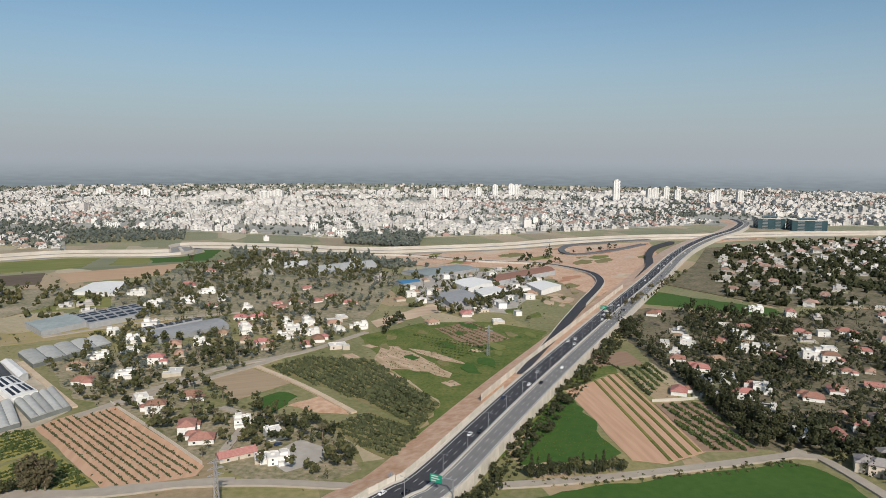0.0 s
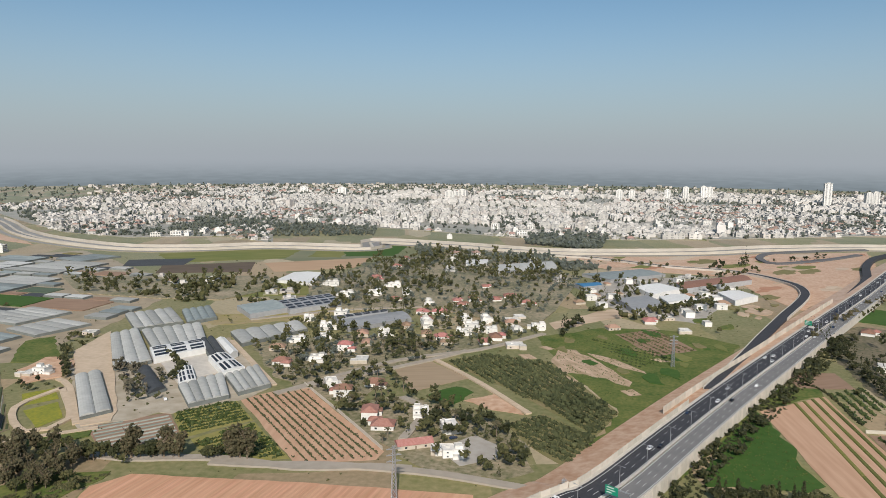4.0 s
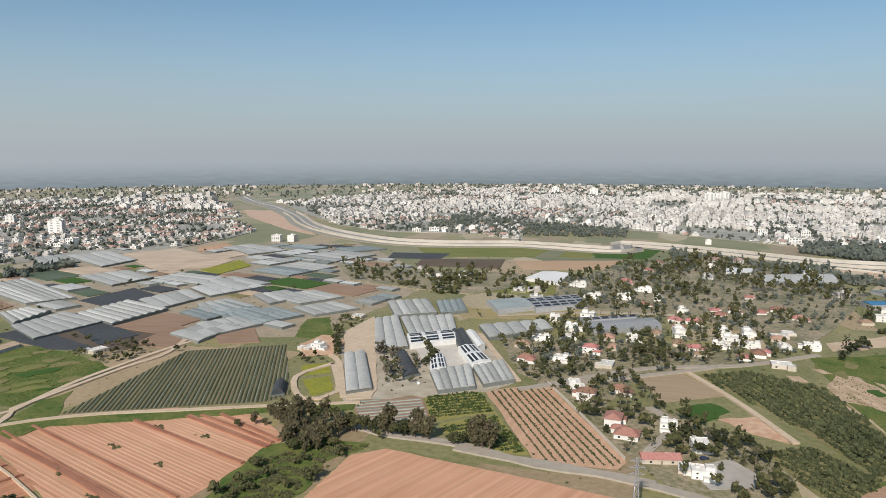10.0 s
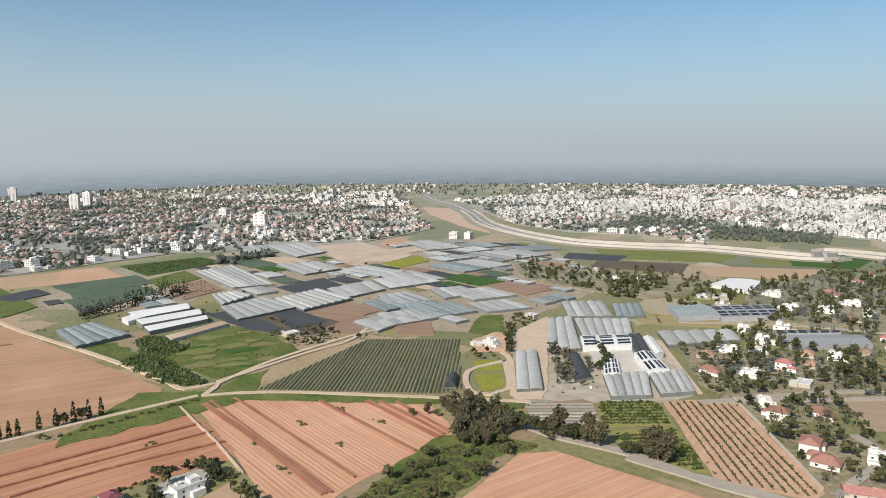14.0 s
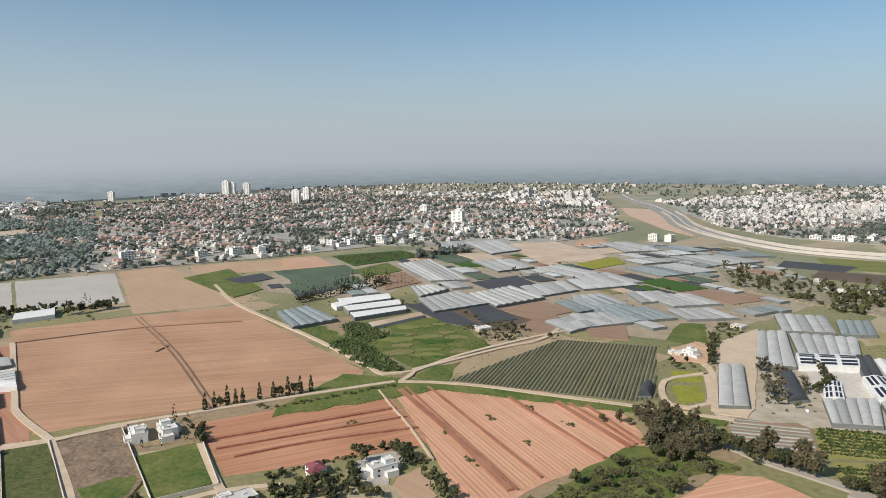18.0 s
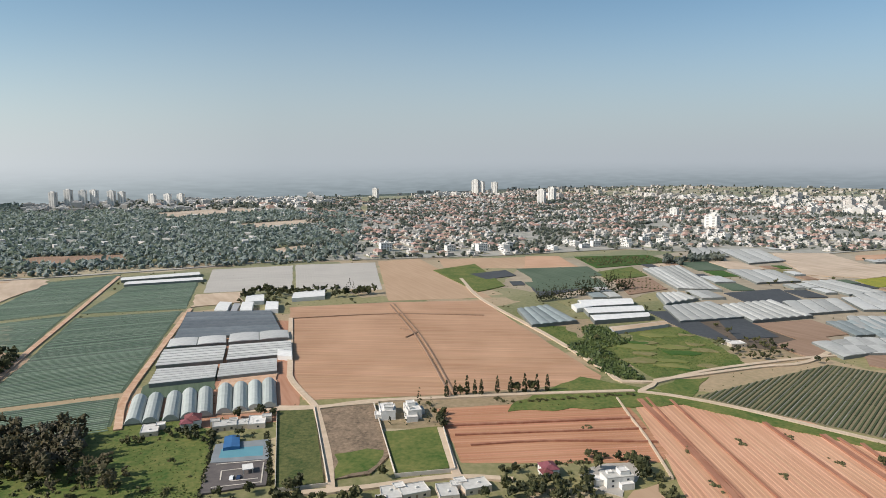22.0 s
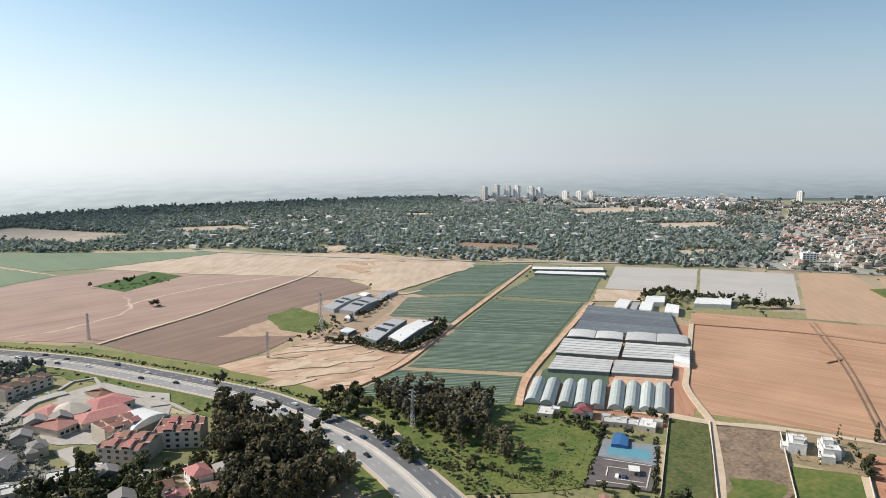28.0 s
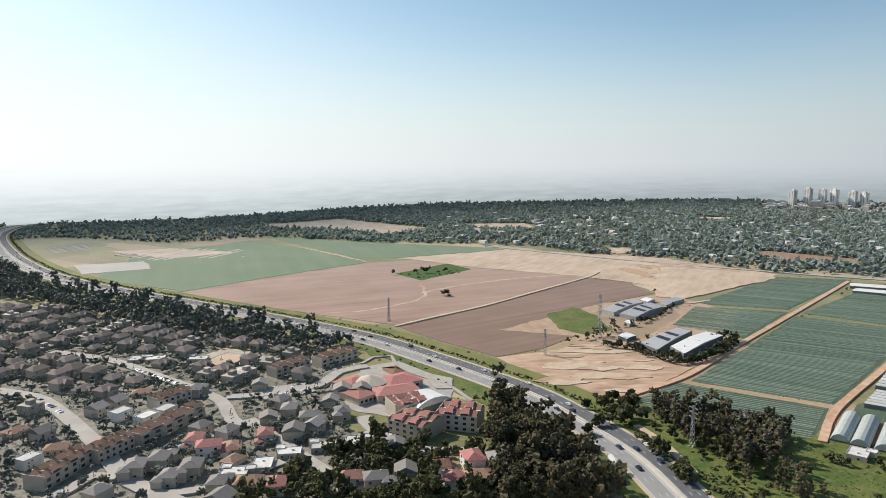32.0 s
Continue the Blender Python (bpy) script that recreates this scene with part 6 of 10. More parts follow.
# ---- houses ----
def hip_roof(w, d, z, rise, over=0.5, gable=False):
    bm = bmesh.new()
    x, y = w / 2 + over, d / 2 + over
    r = x - (0.0 if gable else y * 0.85)
    t = 0.18
    lo = [bm.verts.new(p) for p in ((-x, -y, z - t), (x, -y, z - t), (x, y, z - t), (-x, y, z - t))]
    v = [bm.verts.new(p) for p in ((-x, -y, z), (x, -y, z), (x, y, z), (-x, y, z))]
    a, b = bm.verts.new((-r, 0, z + rise)), bm.verts.new((r, 0, z + rise))
    bm.faces.new((v[0], v[1], b, a))
    bm.faces.new((v[2], v[3], a, b))
    bm.faces.new((v[1], v[2], b))
    bm.faces.new((v[3], v[0], a))
    bm.faces.new(lo[::-1])
    for i in range(4):
        bm.faces.new((lo[i], lo[(i + 1) % 4], v[(i + 1) % 4], v[i]))
    return bm


def flat_roof(w, d, z, edge=0.5):
    bm = box_bm(-w / 2 + 0.25, -d / 2 + 0.25, z - 0.1, w / 2 - 0.25, d / 2 - 0.25, z + 0.06)
    for x0, y0, x1, y1 in ((-w / 2, -d / 2, w / 2, -d / 2 + 0.22), (-w / 2, d / 2 - 0.22, w / 2, d / 2), (-w / 2, -d / 2 + 0.22, -w / 2 + 0.22, d / 2 - 0.22), (w / 2 - 0.22, -d / 2 + 0.22, w / 2, d / 2 - 0.22)):
        add_box(bm, x0, y0, z - 0.1, x1, y1, z + edge)
    return bm


PANES = {}


def window(parent, x, y, z, face, w=1.4, h=1.2):
    """A window with its frame, proud of a wall; face: 0 to 3 for south, east, north, west."""
    key = (w, h)
    if key not in PANES:
        bm = box_bm(-w / 2, -0.04, 0, w / 2, 0.04, h)
        f = bmesh.new()
        add_box(f, -w / 2 - 0.12, -0.07, -0.14, w / 2 + 0.12, 0.05, 0)
        add_box(f, -w / 2 - 0.12, -0.07, h, w / 2 + 0.12, 0.05, h + 0.12)
        PANES[key] = [bpy.data.meshes.new("window"), bpy.data.meshes.new("frame")]
        bm.to_mesh(PANES[key][0])
        f.to_mesh(PANES[key][1])
    ob = part_me("window", PANES[key][0], GLASS, parent)
    ob.matrix_basis = pose(x, y, z, 0, 0, face * 90)
    return ob


HOUSES = {}


def house_kind(key, label, w, d, storeys, roof, wallmat, roofmat, wing=None, heater=True, light=False, more=()):
    top = tagged(new("house"), label, "house")
    H = 3.1 * storeys
    body = box_bm(-w / 2, -d / 2, -0.3, w / 2, d / 2, H)
    part("wall", body, wallmat, top)
    if roof == "flat":
        roof_ob = part("roof", flat_roof(w, d, H), roofmat, top)
    else:
        roof_ob = part("roof", hip_roof(w, d, H, min(w, d) * 0.27, gable=roof == "gable"), roofmat, top)
    if wing:
        ww, wd, wh, wx, wy, wr = wing
        wing_ob = part("wing", box_bm(wx - ww / 2, wy - wd / 2, -0.3, wx + ww / 2, wy + wd / 2, wh), wallmat, top)
        rb = flat_roof(ww, wd, wh) if wr == "flat" else hip_roof(ww, wd, wh, min(ww, wd) * 0.27)
        bmesh.ops.translate(rb, verts=rb.verts, vec=(wx, wy, 0))
        part("wing_roof", rb, roofmat, wing_ob)
    for ww, wd, wh, wx, wy in more:
        block = part("annex", box_bm(wx - ww / 2, wy - wd / 2, -0.3, wx + ww / 2, wy + wd / 2, wh), wallmat, top)
        rb = flat_roof(ww, wd, wh)
        bmesh.ops.translate(rb, verts=rb.verts, vec=(wx, wy, 0))
        part("annex_roof", rb, roofmat, block)
    for s in range(storeys):
        for fx in ((-0.28, 0.28) if not light else (0.0,)):
            window(top, fx * w, -d / 2 - 0.02, 0.9 + 3.1 * s, 0)
            if not light and fx > 0:
                window(top, fx * w, d / 2 + 0.02, 0.9 + 3.1 * s, 2)
        if not light and s == 0:
            window(top, w / 2 + 0.02, 0.1 * d, 0.9 + 3.1 * s, 1)
    if not light:
        part("door", box_bm(-0.55, -d / 2 - 0.06, 0, 0.55, -d / 2 + 0.02, 2.1), BARK, top, "brown wooden door")
    if heater:
        hz = H + (0.1 if roof == "flat" else min(w, d) * 0.27 * 0.6)
        bm = box_bm(w * 0.15 - 0.9, -0.3, hz, w * 0.15 + 0.9, 0.5, hz + 0.85)
        part("water_tank", bm, WHITE, roof_ob, "white rooftop water tank")
    HOUSES[key] = [top, False, max(w, d) / 2]


GREYROOF = mat("grey_roof_tile", (0.20, 0.185, 0.17), (0.27, 0.25, 0.23), scale=0.8, rand=0.25)
BROWNROOF = mat("brown_roof_tile", (0.30, 0.18, 0.12), (0.38, 0.25, 0.18), scale=0.8, rand=0.2)
house_kind("cube", "white modern villa with stacked flat roofs", 13, 11, 2, "flat", WHITE, FLATROOF, (8, 7, 3.4, 8.5, -3, "flat"), more=((5, 4.5, 8.6, -3, 1.5), (7, 4, 3.2, -2.5, -7), (2.5, 2.5, 7.4, 4, 3)))
house_kind("cube_wide", "wide white flat-roofed villa", 17, 10, 2, "flat", WHITE, FLATROOF, (9, 8, 3.3, -9, 3, "flat"), more=((6, 6, 8.4, 4, 0.5), (8, 4.5, 3.3, 3, -6.5), (3, 3, 7.2, -4, 2)))
house_kind("red", "white villa under a red tiled hip roof", 14, 11, 1, "hip", WHITE, TILE, (8, 7, 3.1, 6, -6, "hip"))
house_kind("red_two", "two-storey white house with a red tiled roof", 13, 10, 2, "hip", WHITE, TILE, (7, 6, 3.2, 7, -4, "hip"))
house_kind("maroon", "two-storey white house under a maroon tiled roof", 13, 11, 2, "hip", WHITE, mat("maroon_roof_tile", (0.13, 0.035, 0.04), (0.2, 0.07, 0.07), scale=0.8, rand=0.2), (8, 8, 5.6, 6, -4, "hip"))
house_kind("red_long", "long low house under a red tiled roof", 22, 9, 1, "gable", CREAM, TILE)
house_kind("brown", "cream bungalow with a pale brown tiled roof", 13, 10, 1, "hip", CREAM, BROWNROOF, None)
house_kind("grey", "cream two-storey house with a grey roof", 12, 10, 2, "hip", CREAM, GREYROOF, (7, 6, 5.5, 6, -4, "hip"))
house_kind("gable", "two-storey house with a grey gable roof", 11, 12, 2, "gable", CREAM, GREYROOF, None)
house_kind("flat", "low cream house with a pale flat roof", 15, 11, 1, "flat", CREAM, FLATROOF, (6, 6, 3.4, -6, 6, "flat"))
house_kind("far_red", "house with a red tiled roof among trees", 13, 10, 1, "hip", WHITE, TILE, light=True, heater=False)
house_kind("far_white", "white flat-roofed house among trees", 13, 10, 2, "flat", WHITE, FLATROOF, light=True, heater=False)
house_kind("far_grey", "two-storey house with a grey tiled roof among trees", 12, 10, 2, "hip", CREAM, GREYROOF, light=True, heater=False)
house_kind("far_brown", "house with a brown tiled roof among trees", 13, 10, 1, "hip", CREAM, BROWNROOF, light=True, heater=False)


def settle(key, x, y, deg, s=1.0, group=""):
    slot = HOUSES[key]
    s *= 0.86
    m = pose(x, y, 0, 0, 0, deg)
    take_disc(x, y, slot[2] * s + 1)
    if not slot[1]:
        slot[1] = True
        slot[0].matrix_basis = m
        ob = slot[0]
    else:
        ob = copy_thing(slot[0], m)
    ob.scale = (s, s, s)
    if group:
        ob["group"] = group
    return ob


def settle_all(key, pts, deg, group, s=1.0):
    for x, y in pts:
        settle(key, x, y, deg + RNG.choice((0, 90, 180)) + RNG.uniform(-8, 8), s * RNG.uniform(0.9, 1.1), group)


V1 = "houses of the farm village"
VILLAS_WHITE = [(-237.9, 514.0), (-192.7, 536.9), (-211.2, 449.4), (-177.4, 394.0), (-166.5, 584.0), (-227.7, 713.6), (-258.2, 696.7), (-285.0, 681.9), (-136.6, 607.4), (-118.1, 612.9), (-255.3, 498.2), (-253.3, 747.0), (-325.5, 734.9), (-235.2, 954.3)]
VILLAS_RED = [(-205.9, 486.7), (-156.6, 407.9), (-198.0, 506.0), (-164.9, 690.0), (-145.2, 666.1), (-142.1, 544.5), (-299.4, 890.8), (-289.3, 784.5), (-104.9, 538.8), (-229.7, 679.1), (-88.2, 634.1), (-126.3, 705.3), (-116.2, 726.1), (-92.5, 695.3), (-151.5, 773.4), (-184.8, 630.7)]
settle_all("cube", [(-181.6, 407.6), (-108.5, 372.0), (-86.7, 354.0), (-192.2, 541.8)], 25, V1, 0.85)
settle_all("cube_wide", [(-213.9, 456.6), (-235.7, 517.2), (-252.2, 500.3), (-76.8, 323.9), (-67.6, 598.9), (-189.7, 670.6)], 20, V1, 0.8)
settle_all("red", [(-123.7, 349.0), (-236.8, 443.7), (-154.1, 416.6), (-92, 698), (-155.6, 670.8), (-98.1, 554.2), (27.8, 650.1), (-293, 798)], 15, V1)
settle_all("red_two", [(-136.0, 360.5), (-166.2, 392.2), (-206.0, 490.2), (-304, 946), (-148, 694)], 15, V1)
settle("red_long", *(-99.4, 329.3), 32, 1.0, V1)
settle_all("brown", [(-257.4, 475.5), (-157.2, 550.6), (-181.8, 571.8), (-4.0, 615.7), (-93.5, 609.4), (-209.2, 534.6), (-195.1, 509.3)], 20, V1)
settle_all("flat", [(-78.6, 533.7), (57.3, 622.1), (44.5, 668.2), (-95.3, 620.0), (-181.9, 463.8), (-83.3, 326.3), (-89.9, 634.0)], 20, V1)
for key, pts in (("cube_wide", VILLAS_WHITE), ("red", VILLAS_RED)):
    for x, y in pts:
        if free(x, y, 5):
            settle(key, x, y, 20 + RNG.choice((0, 90)) + RNG.uniform(-8, 8), RNG.uniform(0.85, 1.1), V1)
V2 = "houses east of the highway"
settle_all("red", [(161.0, 431.6), (216.3, 437.3), (243.2, 420.6), (261.7, 513.9), (193.3, 482.1), (210.7, 658.1), (265.7, 435.0), (341.4, 530.0), (361.5, 592.7)], -20, V2)
settle_all("red_two", [(200.7, 422.8), (243.3, 370.7), (181.3, 495.7), (301.1, 505.9), (346, 658)], -20, V2)
settle_all("red_long", [(224.7, 356.1), (299.6, 441.4)], -20, V2)
settle_all("cube", [(201.1, 455.5), (205.1, 357.3), (216.6, 433.9), (161.0, 646.9)], -20, V2)
settle_all("cube_wide", [(261.1, 574.4), (250.9, 529.1), (292.8, 514.7), (205.7, 547.8), (321, 677)], -20, V2)
settle_all("brown", [(246.1, 387.9), (278.1, 520.4), (214.0, 503.7)], -20, V2)
settle_all("grey", [(215.4, 320.0), (220.8, 315.1)], -20, V2)
V3 = "houses of the suburb"
settle_all("grey", [(-104.6, -335.4), (-113.8, -317.2), (-102.7, -314.5), (-183.2, -358.1), (-186.3, -339.2), (-204.6, -335.3), (-174.2, -252.9), (-229.9, -233.0), (-117.4, -294.4), (-152.4, -426.1), (-93.2, -333.9)], 60, V3)
settle_all("gable", [(-189.1, -250.8), (-208.5, -355.3), (-223.7, -368.3), (-168.4, -353.6), (-170.2, -326.0), (-188.4, -410.6), (-233.3, -360.6), (-202.3, -278.3)], 60, V3)
settle_all("red_two", [(-165.8, -261.0), (-204.4, -245.9), (-221.5, -241.4), (-128.1, -334.6), (-157.3, -332.6), (-125.9, -348.7), (-137.6, -276.8), (-201.6, -232.3)], 60, V3)
settle_all("brown", [(-138.5, -331.4), (-214.9, -230.1), (-130.0, -289.8), (-126.2, -447.2), (-88.4, -378.8), (-68.9, -385.7)], 60, V3)
settle_all("flat", [(-128.7, -303.1), (-142.7, -303.2), (-158.8, -308.1), (-175.3, -303.5), (-190.0, -297.1), (-194.0, -451.3), (-178.9, -497.8), (-143.6, -526.5), (-154.9, -517.4)], 60, V3)
V4 = "villas below the fields"
settle_all("cube_wide", [(-298.5, 102.1)] + [(-391.3, 11.8), (-391.1, -2.9)], 10, V4, 0.9)
settle_all("maroon", [(-310.5, 73.2)] + [(-384.8, -110.5)], 10, V4, 0.85)
settle_all("flat", [(-376.0, -130.9), (-298.5, 36.9), (-295.9, 9.2), (-381.9, -83.0), (-293.7, -0.8), (-294.1, 24.1), (-380.0, -92.2), (-383.7, -75.3)], 10, V4)
V5 = "farmsteads among the fields"
settle_all("cube", [(-385.3, 376.4)], 10, V5, 0.8)
settle_all("flat", [(-390.1, 371.6), (-432.4, 474.5), (-519.1, 270.6)], 10, V5)


# long blocks of flats and terraces
def terrace(name, p0, p1, depth, high, n, roofmat, wallmat, label, category="apartment block"):
    """A row of joined dwellings, each with its own pitched roof and windows."""
    a, b = np.array(p0, float), np.array(p1, float)
    L = float(np.linalg.norm(b - a))
    top = tagged(new(name), label, category)
    top.matrix_basis = pose(a[0], a[1], 0, 0, 0, math.degrees(math.atan2(b[1] - a[1], b[0] - a[0])))
    part("wall", box_bm(0, -depth / 2, -0.3, L, depth / 2, high), wallmat, top)
    step = L / n
    for k in range(n):
        for side in (-1, 1):
            rb = hip_roof(step * 0.86, depth * 0.44, high + (k % 2) * 1.2, 1.6, 0.2, gable=True)
            bmesh.ops.translate(rb, verts=rb.verts, vec=(step * (k + 0.5), side * depth * 0.26, 0))
            part("roof", rb, roofmat, top)
        part("parapet", box_bm(step * k - 0.15 + 0.15 * (k == 0), -depth / 2 + 0.05, high, step * k + 0.3, depth / 2 - 0.05, high + 1.3), wallmat, top)
        for fl in range(int(high / 3)):
            for side in (-1, 1):
                window(top, step * (k + 0.5), side * (depth / 2 + 0.03), 0.9 + 3 * fl, 0 if side < 0 else 2, step * 0.4, 1.4)
    c = (a + b) / 2
    for u in np.linspace(0, 1, 8):
        take_disc(*(a + (b - a) * u), depth / 2 + 2)
    return top


terrace("apartment_block", *[(-220.1, -301.5), (-227.5, -280.8)], 20, 9.0, 5, TILE, CREAM, "pale apartment block stepped under small red roofs")
terrace("apartment_block", *[(-244.1, -294.7), (-257.5, -276.5)], 20, 9.0, 5, TILE, CREAM, "pale apartment block stepped under small red roofs")
terrace("apartment_block", *[(-226.8, -319.6), (-245.9, -315.6)], 16, 8.5, 4, TILE, CREAM, "pale apartment block stepped under small red roofs")
for p in ([(-100.9, -368.8), (-142.1, -391.3)], [(-53.1, -344.7), (-77.9, -365.8)], [(-124.4, -417.2), (-146.5, -424.2)], [(-79.3, -360.5), (-98.7, -370.6)], [(-239.6, -431.0), (-272.9, -436.4)], [(-204.9, -429.7), (-233.4, -436.0)]):
    terrace("terraced_houses", *p, 11, 6, 6, BROWNROOF, CREAM, "terrace of cream houses with brown roofs", "terrace")
greenhouse([(-234.1, -323.2), (-263.4, -324.8), (-263.3, -308.2), (-234.5, -305.5)], 1, 6, 4, SHEET, "white barrel-vaulted sports hall", "sports_hall", category="hall")
for q, m in (([(-230.5, -383.6), (-249.8, -387.2), (-241.7, -367.4), (-224.6, -365.0)], TILE), ([(-252.9, -372.7), (-277.4, -370.9), (-270.3, -352.8), (-246.5, -352.6)], TILE), ([(-237.4, -357.3), (-264.2, -349.3), (-261.2, -338.0), (-232.3, -341.0)], TILE), ([(-224.6, -365.0), (-239.2, -366.7), (-230.1, -347.7), (-217.2, -345.8)], TILE), ([(-268.8, -387.4), (-278.6, -385.9), (-272.2, -372.0), (-262.4, -372.4)], TILE)):
    c = lerp2(q, 0.5, 0.5)
    w, d = math.dist(q[0], q[1]), math.dist(q[0], q[3])
    top = tagged(new("school_wing"), "school wing under a wide red roof", "school", "school buildings")
    top.matrix_basis = pose(c[0], c[1], 0, 0, 0, math.degrees(math.atan2(q[1][1] - q[0][1], q[1][0] - q[0][0])))
    part("wall", box_bm(-w / 2, -d / 2, -0.3, w / 2, d / 2, 4.5), CREAM, top)
    part("roof", hip_roof(w, d, 4.5, 2.5), m, top)
    for k in range(4):
        window(top, (k - 1.5) * w / 4.5, d / 2 + 0.03, 1.2, 2, 2.0, 1.6)
        window(top, (k - 1.5) * w / 4.5, -d / 2 - 0.03, 1.2, 0, 2.0, 1.6)
    take_disc(c[0], c[1], max(w, d) / 2 + 2)
cx, cy = (-244.3, -368.1)
top = tagged(new("school_hall"), "round school hall with a pale faceted roof", "school", "school buildings")
top.location = (cx, cy, 0)
bm = bmesh.new()
bmesh.ops.create_cone(bm, segments=10, radius1=10.5, radius2=10.5, depth=5, cap_ends=True, matrix=Matrix.Translation((0, 0, 2.5)))
part("wall", bm, CREAM, top)
bm = bmesh.new()
bmesh.ops.create_cone(bm, segments=10, radius1=12, radius2=1.0, depth=4.0, cap_ends=True, matrix=Matrix.Translation((0, 0, 7.0)))
part("roof", bm, CREAM, top)
take_disc(cx, cy, 18)

# suburb streets
for pts, w in (([(-47.1, -524.9), (-72.9, -483.7), (-81.0, -440.6), (-84.8, -400.6), (-87.4, -362.3), (-87.2, -334.9), (-92.5, -313.1), (-101.2, -286.8)], 9), ([(-99.4, -590.9), (-122.8, -552.6), (-133.8, -525.5), (-143.5, -484.2), (-154.6, -437.9), (-160.2, -404.1), (-154.0, -370.6), (-154.1, -354.7)], 8), ([(-165.6, -408.8), (-186.7, -398.3), (-219.1, -392.8), (-245.5, -409.5), (-267.5, -408.3)], 8), ([(-86.8, -333.1), (-77.0, -343.2), (-64.9, -335.2), (-50.7, -327.3)], 7), ([(-171.1, -486.6), (-203.3, -506.4), (-217.2, -476.0), (-227.1, -441.1), (-246.1, -443.3)], 7), ([(-161.5, -364.6), (-162.4, -310.4), (-163.4, -277.4), (-164.2, -248.8)], 7), ([(-200.4, -307.4), (-206.2, -284.0), (-215.6, -267.6), (-237.7, -249.8)], 7), ([(-74.3, -664.7), (-114.1, -656.1), (-151.2, -664.5), (-179.6, -628.1)], 7), ([(-213.3, -328.2), (-208.4, -305.9), (-208.0, -291.7)], 9), ([(-92.9, -306.1), (-107.8, -299.4), (-131.3, -299.5), (-152.2, -301.9)], 6)):
    lane(pts, w, STREET, "sunlit suburban street")
field("car_park", [(-185.6, -412.8), (-216.1, -402.5), (-213.9, -383.0), (-181.6, -386.9)], STREET, "paved car park")
field("car_park", [(-204.8, -308.8), (-217.4, -305.7), (-208.2, -286.9), (-198.3, -290.3)], STREET, "paved car park")
field("bare_patch", [(-175.7, -500.4), (-205.8, -518.5), (-220.0, -492.8), (-188.8, -468.8)], STUBBLE, "bare sandy building plot")
field("school_yard", [(-289.2, -374.1), (-296.6, -349.2), (-283.7, -333.4), (-275.3, -340.2)], STREET, "paved school yard")

